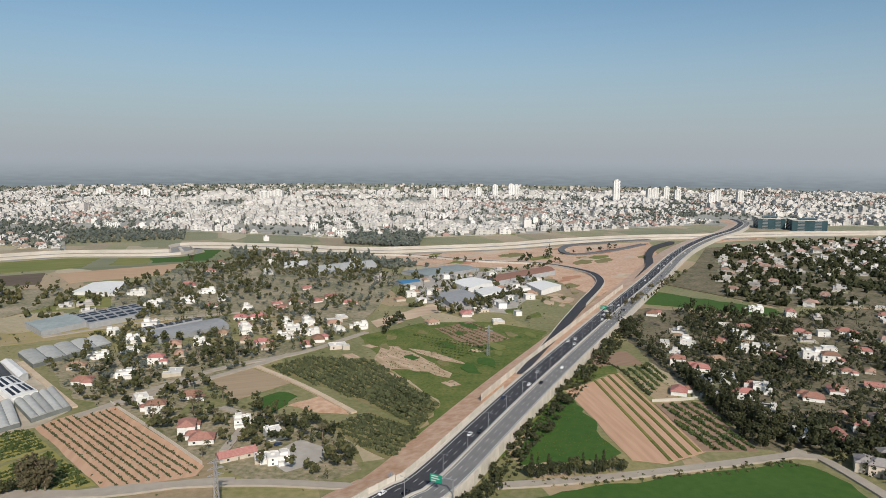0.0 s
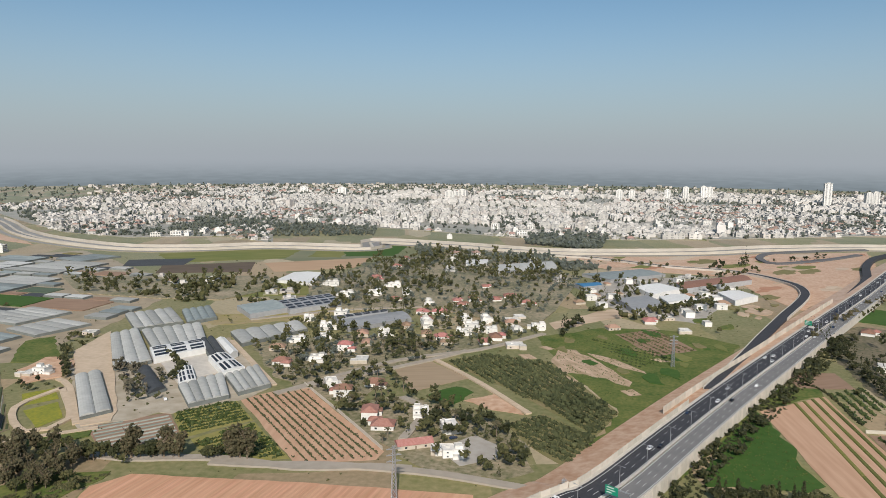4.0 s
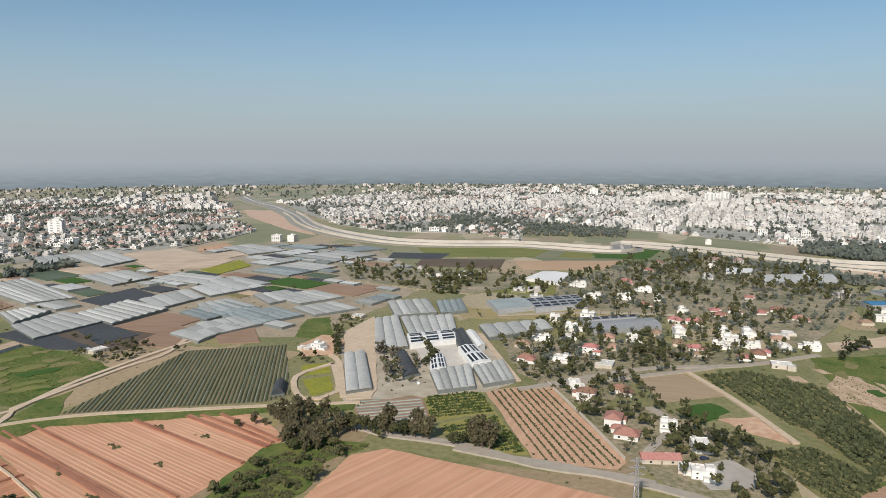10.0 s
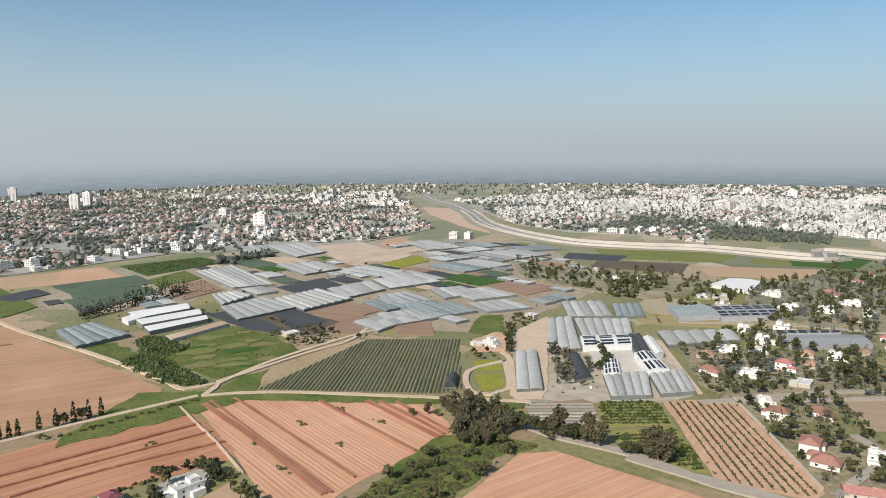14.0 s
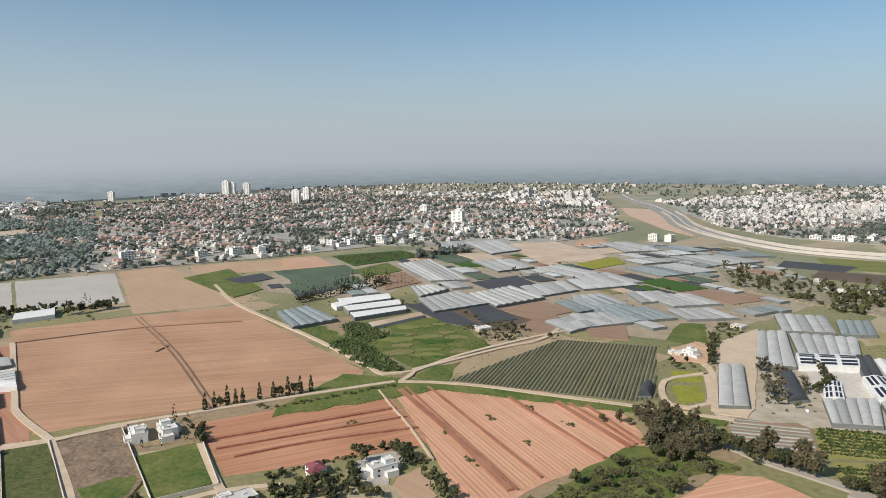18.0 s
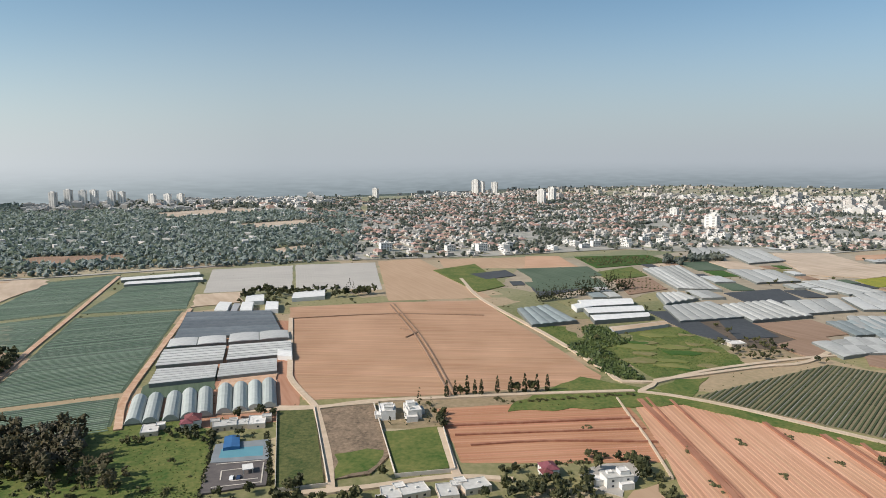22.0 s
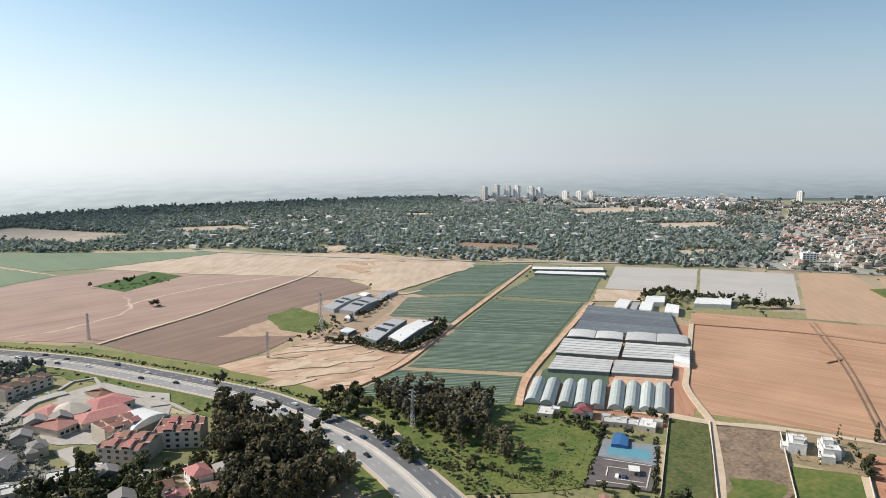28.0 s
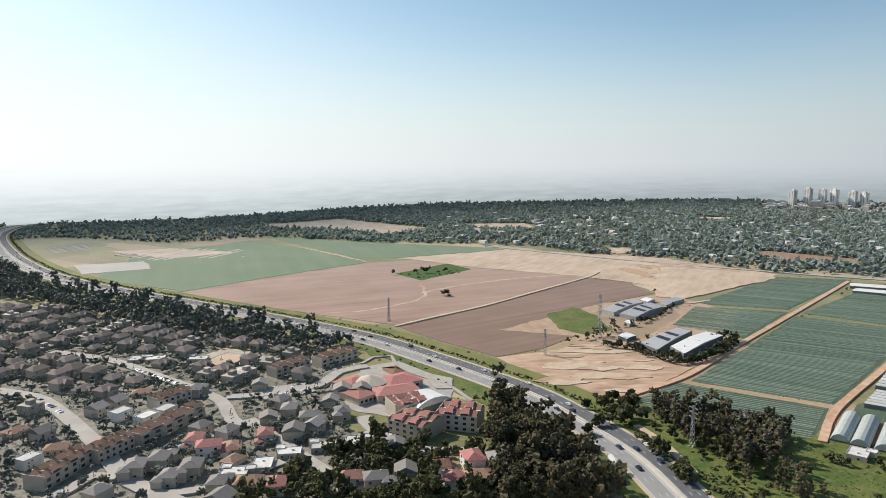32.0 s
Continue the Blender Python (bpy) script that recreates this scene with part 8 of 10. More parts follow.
trees_in([(-707, -170), (-709, -110), (-735, -110), (-737, -152)], 16, ["broad", "bush"], 1, 0.8)
trees_in([(-443.6, 462.1), (-415.9, 465.1), (-372.1, 423.7), (-384.7, 403.2)], 26, ["broad", "dark", "broad"], 1, 1.0)
trees_in([(-340.1, 395.2), (-329.9, 409.5), (-278.7, 370.0), (-287.8, 342.2)], 70, ["bush", "broad", "bush", "dry"], 0, 0.75)
trees_along([(-329.2, 437.6), (-298.0, 409.9), (-286.9, 384.3)], 2.2, ["broad", "dark"], 0.85, 1.5)
trees_along([(-416.7, 430.4), (-386, 398), (-357.9, 368.7)], 2.5, ["dark", "cypress", "broad"], 0.8, 2)
trees_in([(-398, -62), (-401, -50), (-330, -39), (-327, -53)], 34, ["bush"], 0, 0.5)
trees_in([(-338, -27), (-340, -7), (-317, -11), (-314, -25)], 16, ["bush"], 0, 0.45)
plant_rest()
grove("garden_trees", scatter([(-119.9, -271.8), (-153.2, -291.7), (-188.3, -287.8), (-206.2, -284.0), (-244.3, -244.5), (-207.3, -201.6)], 330, 0.0, RNG, mark=1.0), ["broad", "broad", "tall"], LEAF, "dense dark trees between the houses", 0.95)
grove("meadow_weeds", scatter([(-361.0, -203.0), (-398.9, -128.9), (-379.1, -100.1), (-297.7, -84.1), (-244.8, -163.7), (-289.0, -148.7)], 420, 0.0, RNG, False), ["tuft"], ORCH, "weeds and low bushes in a meadow", 0.3, lift=0.25)
for q, n in (([(-399.9, -65.9), (-404.0, -46.6), (-310.4, -32.1), (-305.5, -52.0)], 260), ([(-336.2, -28.7), (-340.6, -11.0), (-316.7, -3.6), (-311.6, -25.9)], 170), ([(-364.6, -3.6), (-369.0, 24.8), (-320.2, 26.8), (-315.6, 2.3)], 90), ([(-307.7, -118.4), (-312.7, -96.3), (-301.6, -85.3), (-287.1, -88.7), (-286.6, -113.1)], 260), ([(-326.7, -55.0), (-330.2, -36.6), (-309.2, -31.7), (-304.4, -51.9)], 160)):
    grove("plot_weeds", loose(q, n), ["tuft"], ORCH, "tall green weeds in a walled plot", 0.33, lift=0.3)

for q, n in (([(-513.5, 165.3), (-567.0, 248.5), (-464.6, 255.5), (-447.5, 178.9)], 420), ([(-602.3, 124.7), (-588.1, 150.2), (-539.8, 154.4), (-536.1, 136.6)], 60), ([(-60.7, 562.6), (-12.7, 608.0), (42.2, 619.5), (45.6, 503.2), (2.8, 414.8), (-36.1, 490.0)], 420), ([(44.4, 324.7), (71.4, 420.0), (84.8, 431.0), (95.8, 339.1)], 120)):
    grove("meadow_weeds", loose(q, n * 3), ["tuft"], ORCH, "darker weeds standing in a meadow", 0.3, lift=0.25)

# districts: houses and trees fill what is still free
SUB_WALL = mat("cream_suburb_plaster", (0.46, 0.41, 0.35), (0.33, 0.29, 0.245), scale=0.05, island=0.25, big=0.01)
TOWN_ROOF_GREY = mat("grey_brown_roofs", (0.17, 0.15, 0.135), (0.27, 0.205, 0.17), scale=0.02, island=0.3)
SUB_BODY, SUB_HIP, SUB_GLASS, SUB_YARD = [], [], [], []


def suburb_rows():
    """Houses shoulder to shoulder in rows along the streets, the nearer ones one by one."""
    P = np.array(SUB, float)
    mid = P.mean(0)
    a0 = math.radians(30)
    ca, sa = math.cos(a0), math.sin(a0)
    U, V = (P - mid) @ (ca, sa), (P - mid) @ (-sa, ca)
    near = 0
    for i, v in enumerate(np.arange(V.min() + 6, V.max(), 19.5)):
        kind = RNG.choice(("far_grey", "far_grey", "far_brown", "far_red", "far_white"))
        for u in np.arange(U.min(), U.max(), 12.4):
            bend = noise.noise(Vector((u / 260, v / 260, 1.7))) * 14
            uu, vv = u + RNG.gauss(0, 0.5), v + bend + RNG.gauss(0, 0.9)
            x, y = mid[0] + uu * ca - vv * sa, mid[1] + uu * sa + vv * ca
            if RNG.random() < 0.2:
                kind = RNG.choice(("far_grey", "far_grey", "far_brown", "far_red", "far_white", "gable"))
            if RNG.random() < 0.13 or not inside((x, y), SUB) or not free(x, y, 4.5):
                continue
            a = a0 + RNG.choice((0, math.pi)) + RNG.gauss(0, 0.05)
            if near < 70 and math.hypot(x, y) < 455:
                near += 1
                settle(kind, x, y, math.degrees(a), RNG.uniform(0.92, 1.05), V3)
                continue
            take_disc(x, y, 5.5)
            h, w, d = RNG.choice((5.8, 6.2, 6.2, 3.4)), RNG.uniform(10, 12.2), RNG.uniform(8, 10)
            SUB_YARD.append((x, y, a, 12.2, 17.5, -0.5, LAYER[0] + 0.05 + 0.03 * RNG.random()))
            SUB_BODY.append((x, y, a, w, d, -0.5, h))
            if kind == "far_white":
                SUB_BODY.append((x, y, a, w * 0.4, d * 0.4, h, h + 2.3))
            else:
                SUB_HIP.append((x, y, a, w * 1.1, d * 1.15, h, h + d * 0.27))
                k = RNG.choice((-1, 1)) * d * 0.42
                SUB_BODY.append((x - k * math.sin(a), y + k * math.cos(a), a, w * 0.5, d * 0.6, -0.5, h - 0.4))
                SUB_HIP.append((x - k * math.sin(a), y + k * math.cos(a), a + 1.57, d * 0.75, w * 0.56, h - 0.4, h + d * 0.18))
            for z in (1.0, 4.1)[:1 + (h > 4)]:
                for k in (-0.28, 0.28):
                    SUB_GLASS.append((x + k * w * math.cos(a), y + k * w * math.sin(a), a, 1.5, d + 0.2, z, z + 1.2))
    grove("garden_trees", scatter(SUB, 1800, 0.0, RNG, mark=0.8), ["broad", "broad", "bush", "cypress"], LEAF_TOWN, "dark garden trees along suburban streets", 0.82)


def district(poly, houses, kinds, group, trees, leaf, deg, label, s=1.0, room=8.0, tk=("broad", "broad", "tall", "cypress"), ts=1.0):
    for x, y in scatter(poly, houses, room, RNG, mark=5.0):
        settle(RNG.choice(kinds), x, y, deg + RNG.choice((0, 90, 180)) + RNG.uniform(-10, 10), s * RNG.uniform(0.8, 1.15), group)
    grove("garden_trees", scatter(poly, trees, 0.0, RNG, mark=1.0), list(tk), leaf, label, ts)


V2_POLY = [(173.2, 652.1), (212, 691), (324, 645), (466, 700), (452, 576), (279.8, 342.4), (244.4, 349.0), (198.2, 340.9), (174.4, 347.7), (175.0, 422.3), (162.1, 502.4), (162.1, 586.8)]
district(V2_POLY, 24, ["red", "far_brown", "flat", "far_red", "far_white", "far_white"], V2, 0, LEAF_DARK, -20, "dark garden trees between houses", 0.85)
district([(187.6, 363.2), (197.1, 338.8), (216.3, 304.4), (230.0, 274.9), (296.6, 365.3), (259.3, 372.7)], 7, ["far_grey", "far_red", "far_white"], V2, 420, LEAF_DARK, -20, "dark trees beside the lane", 0.85, ts=1.0)
district([(-39, 890), (91, 891), (100, 781), (80.5, 653.6), (-15.6, 649.9), (-52.1, 695.4)], 16, ["far_white", "far_white", "far_brown"], V1, 45, LEAF, 20, "trees between halls and yards", 0.9)
district([(-296.3, 501.7), (-284.3, 575.5), (-191.2, 655.5), (-69.8, 598.0), (-62.9, 580.7), (-126.6, 484.0), (-153.4, 465.1), (-149.3, 372.9), (-173.5, 384.5), (-225.7, 412.9)], 10, ["red", "brown", "cube"], V1, 210, LEAF, 20, "garden trees and palms between villas", ts=0.95)
district([(-130.2, 380.9), (-127.0, 404.1), (-71.4, 380.9), (-42.3, 347.1), (-33.8, 316.4), (-50.0, 303.5), (-71.3, 313.7), (-103.1, 321.7)], 0, ["red"], V1, 40, LEAF, 20, "garden trees and hedges of the village", ts=0.8)
district([(-67, 723), (-3, 782), (126, 870), (137, 796), (87, 709), (33.4, 686.6), (14, 703)], 10, ["far_white", "far_brown"], V1, 50, LEAF, 20, "trees between workshops and yards")
grove("roadside_trees", scatter([(-104, -1202), (-121, -1101), (-138, -939), (-186, -773), (-246.4, -617.7), (-290.8, -488.4), (-278.3, -445.5), (-253.1, -456.3), (-217.7, -543.4), (-163.4, -676.8), (-118, -800), (-79, -907)], 1000, 1.0, RNG), ["broad", "broad", "broad", "tall"], LEAF_TOWN, "dark belt of trees beside the highway", 1.3)
SUB = [(-16.9, -354.5), (-35, -803), (-89, -806), (-167, -694), (-252.3, -555.9), (-262.1, -430.3), (-242.4, -412.0), (-225.1, -367.2), (-199.0, -328.9), (-200.1, -280.1), (-144.1, -252.3)]
suburb_rows()
grove("weeds", scatter([(-242.9, 152.3), (-261.8, 215.3), (-253.9, 243.9), (-230.0, 257.8), (-237.1, 235.7), (-221.1, 196.4), (-201.7, 168.4)], 2600, 0.0, RNG, False), ["tuft"], LEAF, "tangled green weeds and scrub", 0.75)
grove("weeds", scatter([(-242.9, 152.3), (-261.8, 215.3), (-253.9, 243.9), (-230.0, 257.8), (-237.1, 235.7), (-221.1, 196.4), (-201.7, 168.4)], 1300, 0.0, RNG, False), ["tuft"], VINE, "pale dry weeds and scrub", 0.7)
grove("verge_bushes", [(x + RNG.uniform(-1.5, 1.5), y + RNG.uniform(-1.5, 1.5)) for off in (-14.5, -17, -19.5, -22, -25) for x, y, _ in along(HW_NEAR, off, 3.2) if y < 640 and RNG.random() < 0.75], ["bush", "bush", "broad"], LEAF_DARK, "dense bushes below the highway wall", 0.85)
grove("roadside_hedge", [(x + RNG.uniform(-1, 1), y + RNG.uniform(-1, 1)) for off in (-19, -21.5, -24.5, -27.5, -30.5) for x, y, _ in along(HW2_LINE, off, 3.4) if math.hypot(x, y) > 330 and off > -22 or 200 < math.hypot(x, y) <= 345], ["bush"], LEAF_DARK, "low dark hedge along the highway", 0.85)
grove("lane_weeds", [(x + RNG.uniform(-3, 3), y + RNG.uniform(-3, 3)) for pts in ([(-272.4, 299.7), (-349.6, 229.5), (-385.2, 199.0)], [(-401.1, 177.1), (-402.2, 112.4), (-397.7, 70.8)], [(-416.6, 95.3), (-413.4, 147.2)]) for x, y, _ in along(spline(pts, 5), RNG.choice((-4, 4)), 2.0)], ["tuft"], LEAF, "green weeds along the farm lane", 0.6)

grove("garden_trees", scatter([(-357, 737), (-334, 933), (-253, 1044), (-124, 980), (-49, 870), (-61.1, 670.9), (-72.1, 597.0), (-191.2, 655.5), (-295.5, 610.8)], 420, 0.0, RNG, mark=1.0), ["broad", "broad", "bush", "cypress"], LEAF_TOWN, "garden trees and hedges of the village", 1.0)
grove("garden_trees", scatter([(-296.3, 501.7), (-284.3, 575.5), (-191.2, 655.5), (-69.8, 598.0), (-62.9, 580.7), (-126.6, 484.0), (-153.4, 465.1), (-225.7, 412.9)], 160, 0.0, RNG, mark=1.0), ["broad", "bush"], LEAF_TOWN, "garden trees and hedges of the village", 0.9)

grove("garden_trees", scatter([(-330, 720), (-320, 920), (-253, 1030), (-130, 965), (-60, 860), (-70, 690), (-90, 610), (-191, 665), (-285, 625)], 190, 0.0, RNG, mark=1.0), ["broad", "broad", "bush", "tall"], LEAF, "garden trees and hedges of the village", 0.9)

# flat net houses and plots, one beside another
def patchwork(poly, deg, cw, ch, seed):
    r = random.Random(seed)
    a = math.radians(deg)
    u, v = np.array([math.cos(a), math.sin(a)]), np.array([-math.sin(a), math.cos(a)])
    P = np.array(poly, float)
    c = P.mean(0)
    U, W = (P - c) @ u, (P - c) @ v
    for s in np.arange(U.min(), U.max(), cw):
        for t in np.arange(W.min(), W.max(), ch):
            x0, x1 = s + r.uniform(0.5, 2), s + cw - r.uniform(0.5, 2)
            y0, y1 = t + r.uniform(0.5, 3), t + ch - r.uniform(0.5, 3)
            q = [tuple(c + u * p + v * w) for p, w in ((x0, y1), (x1, y1), (x1, y0), (x0, y0))]
            probe = q + [tuple(lerp2(q, i / 3, j / 3)) for i in range(4) for j in range(4)]
            if not all(inside(p, poly) and free(*p) and not inside(p, ROW_VILLAGE) for p in probe):
                continue
            k = r.random()
            if k < 0.5:
                greenhouse(q, 1 + (cw > 20) + (cw > 40), 2.6, 0.3, r.choice((POLY, POLY, POLY_BLUE, POLY_WHITE)), "flat net house in a patchwork of plots", "net_house", "arch")
            elif k < 0.68:
                field("plot", q, NET_DARK, "plot under black shade net")
            else:
                field("plot", q, r.choice((SOIL_BROWN, GRASS_DARK, STUBBLE, NET, SOIL_BROWN, ORCHARD)), "small plot between net houses")


NET_RUN = angle([(-624, 323), (-625, 400)])
for cw, ch, sd in ((46, 74, 3), (28, 44, 5), (17, 28, 6)):
    patchwork(NET_ZONE, NET_RUN, cw, ch, sd)
patchwork([(-717, 391), (-862, 605), (-906, 826), (-724, 907), (-626, 759), (-585, 638), (-481, 531), (-466.3, 450.6), (-492.6, 398.2), (-521.3, 317.3)], angle([(-624, 323), (-625, 400)]), 46, 74, 4)

grove("field_margin_trees", [p for p in scatter([(-1100, -800), (800, -300), (900, 1300), (-1100, 1200)], 1500, 2.0, RNG) if 240 < math.hypot(*p) < 1150], ["bush", "bush", "broad"], LEAF, "bushes and trees along field margins", 0.8)
grove("field_margin_weeds", [p for p in scatter([(-900, -600), (700, -200), (700, 900), (-900, 900)], 3600, 0.0, RNG) if 260 < math.hypot(*p) < 800], ["tuft"], VINE, "dry weeds on rough ground", 0.4)

# sports court, pavilions and terrace walls of the walled compound
def lines_on(pts_list, w, z, material, name, label):
    for pts in pts_list:
        tagged(ribbon(name, [np.array(q) for q in pts], -w / 2, w / 2, z - 0.15, z, material), label, "paint line" if w < 0.3 else "wall", kind="structure")


lines_on(([(-348.3, -85.6), (-351.5, -67.0)], [(-339.3, -85.4), (-341.0, -65.4)], [(-348.3, -85.6), (-339.3, -85.4)], [(-351.5, -67.0), (-341.0, -65.4)], [(-344.1, -85.5), (-346.5, -66.1)], [(-349.9, -76.2), (-340.1, -75.3)], [(-349.1, -80.8), (-340.0, -80.2)], [(-350.7, -71.6), (-340.9, -70.5)]), 0.22, 0.80, PAINT, "court_line", "white line on the sports court")
lines_on(([(-331.3, -84.9), (-334.3, -62.4)], [(-323.8, -80.8), (-325.8, -71.1)], [(-323.8, -80.8), (-314.2, -79.1)], [(-319.0, -75.1), (-313.1, -74.0)], [(-313.1, -74.0), (-315.0, -62.2)], [(-331.7, -62.5), (-309.9, -59.9)], [(-307.2, -81.6), (-311.0, -60.1)]), 0.6, 1.1, WALL_PALE, "terrace_wall", "low pale wall on the dark terrace")


def pavilion(c, w, d, h, roof, label, deg=15):
    top = tagged(new("pavilion"), label, "pavilion")
    top.matrix_basis = pose(c[0], c[1], 0, 0, 0, deg)
    part("roof", box_bm(-w / 2, -d / 2, h, w / 2, d / 2, h + 0.3), roof, top)
    for i in range(4):
        x, y = (w / 2 - 0.4) * (1, -1, -1, 1)[i], (d / 2 - 0.4) * (1, 1, -1, -1)[i]
        part("post", box_bm(x - 0.12, y - 0.12, -0.1, x + 0.12, y + 0.12, h), WHITE, top)
    return top


pavilion((-322.8, -68.3), 6, 5, 3.0, WHITE, "small white pavilion on the dark terrace")
BLUE_SHEET = mat("bright_blue_sheet", (0.03, 0.10, 0.24), (0.045, 0.14, 0.30), scale=0.3, rough=0.5)
shed([(-362.0, -88.1), (-363.7, -80.6), (-348.6, -77.3), (-347.0, -85.5)], 2.4, 0.5, BLUE_SHEET, BLUE_SHEET, "blue sheet-metal pavilion beside the court", "garden_shed")
shed([(-292.1, -76.1), (-292.7, -71.5), (-286.6, -69.8), (-285.5, -74.5)], 2.4, 0.5, TILE, WHITE, "small red-roofed hut beside the lane", "garden_shed")

# plot walls and hedges
for pts in ([(-401.8, -67.2), (-304.4, -52.6)], [(-405.9, -46.1), (-308.2, -29.5)], [(-408.5, -10.9), (-314.4, 1.2)], [(-373.1, 27.8), (-317.3, 29.8)], [(-302.2, -52.0), (-305.9, -29.3)], [(-312.7, 1.2), (-316.1, 29.7)], [(138.0, 414.2), (154.9, 416.6), (174.6, 421.2)], [(-199.4, 404.3), (-152.1, 358.5), (-113.9, 320.1)]):
    ln = spline(pts, 6)
    tagged(ribbon("plot_wall", ln, -0.15, 0.15, -0.2, 2.0, WALL_PALE), "pale plastered wall between plots", "wall", kind="structure")
grove("hedge", [(x + RNG.uniform(-0.6, 0.6), y + RNG.uniform(-0.6, 0.6)) for pts in ([(-383.3, -98.8), (-339.2, -90.3), (-298.4, -84.4)], [(-369.0, -67.5), (-308.8, -55.7)], [(-448.5, -305.8), (-445.9, -277.0), (-489.7, -272.1), (-512.8, -275.3)], [(139.9, 426.8), (135.2, 480.7), (123.4, 501.4)]) for x, y, _ in along(spline(pts, 3), 0, 1.6)], ["bush"], LEAF_DARK, "dark clipped hedge round a plot", 0.9, category="hedge")

# ---- the town ----
def boxes(name, rows, material, label, category, parent=None, taper=(1.0, 1.0)):
    """Many plain blocks in one mesh: x, y, turn, width, depth, foot, top."""
    if not rows:
        return None
    R = np.array(rows, float)
    c, s = np.cos(R[:, 2]), np.sin(R[:, 2])
    out = []
    for sx, sy, top in ((-1, -1, 0), (1, -1, 0), (1, 1, 0), (-1, 1, 0), (-1, -1, 1), (1, -1, 1), (1, 1, 1), (-1, 1, 1)):
        lx, ly = sx * R[:, 3] / 2 * (taper[0] if top else 1), sy * R[:, 4] / 2 * (taper[1] if top else 1)
        out.append(np.stack([R[:, 0] + lx * c - ly * s, R[:, 1] + lx * s + ly * c, R[:, 6] if top else R[:, 5]], 1))
    V = np.stack(out, 1).reshape(-1, 3)
    base = np.array([(4, 5, 6, 7), (0, 1, 5, 4), (1, 2, 6, 5), (2, 3, 7, 6), (3, 0, 4, 7)])
    F = (base[None] + 8 * np.arange(len(R))[:, None, None]).reshape(-1, 4)
    me = mesh_np(name, V, F)
    me.shade_flat()
    return tagged(part_me(name, me, material, parent), label, category, kind="stuff")


TOWN_WHITE = mat("sunlit_town_plaster", (0.585, 0.56, 0.52), (0.45, 0.43, 0.40), scale=0.03, island=0.2, big=0.003)
TOWN_CREAM = mat("weathered_town_plaster", (0.50, 0.465, 0.425), (0.36, 0.335, 0.305), scale=0.03, island=0.25, big=0.003)
TOWN_ROOF = mat("town_tiled_roofs", (0.25, 0.155, 0.12), (0.38, 0.275, 0.225), scale=0.05, island=0.3)
TOWN_LAND = mat("town_streets_and_gardens", (0.20, 0.195, 0.15), (0.40, 0.36, 0.31), scale=0.04, big=0.012)
TOWN_YARD = mat("lawns_and_paving", (0.10, 0.125, 0.035), (0.44, 0.375, 0.29), scale=0.05, big=0.03, big_amt=0.5, island=0.3)
TOWN_GLASS = mat("town_windows", (0.16, 0.165, 0.17), (0.24, 0.24, 0.24), scale=0.05, rough=0.4, island=0.3)


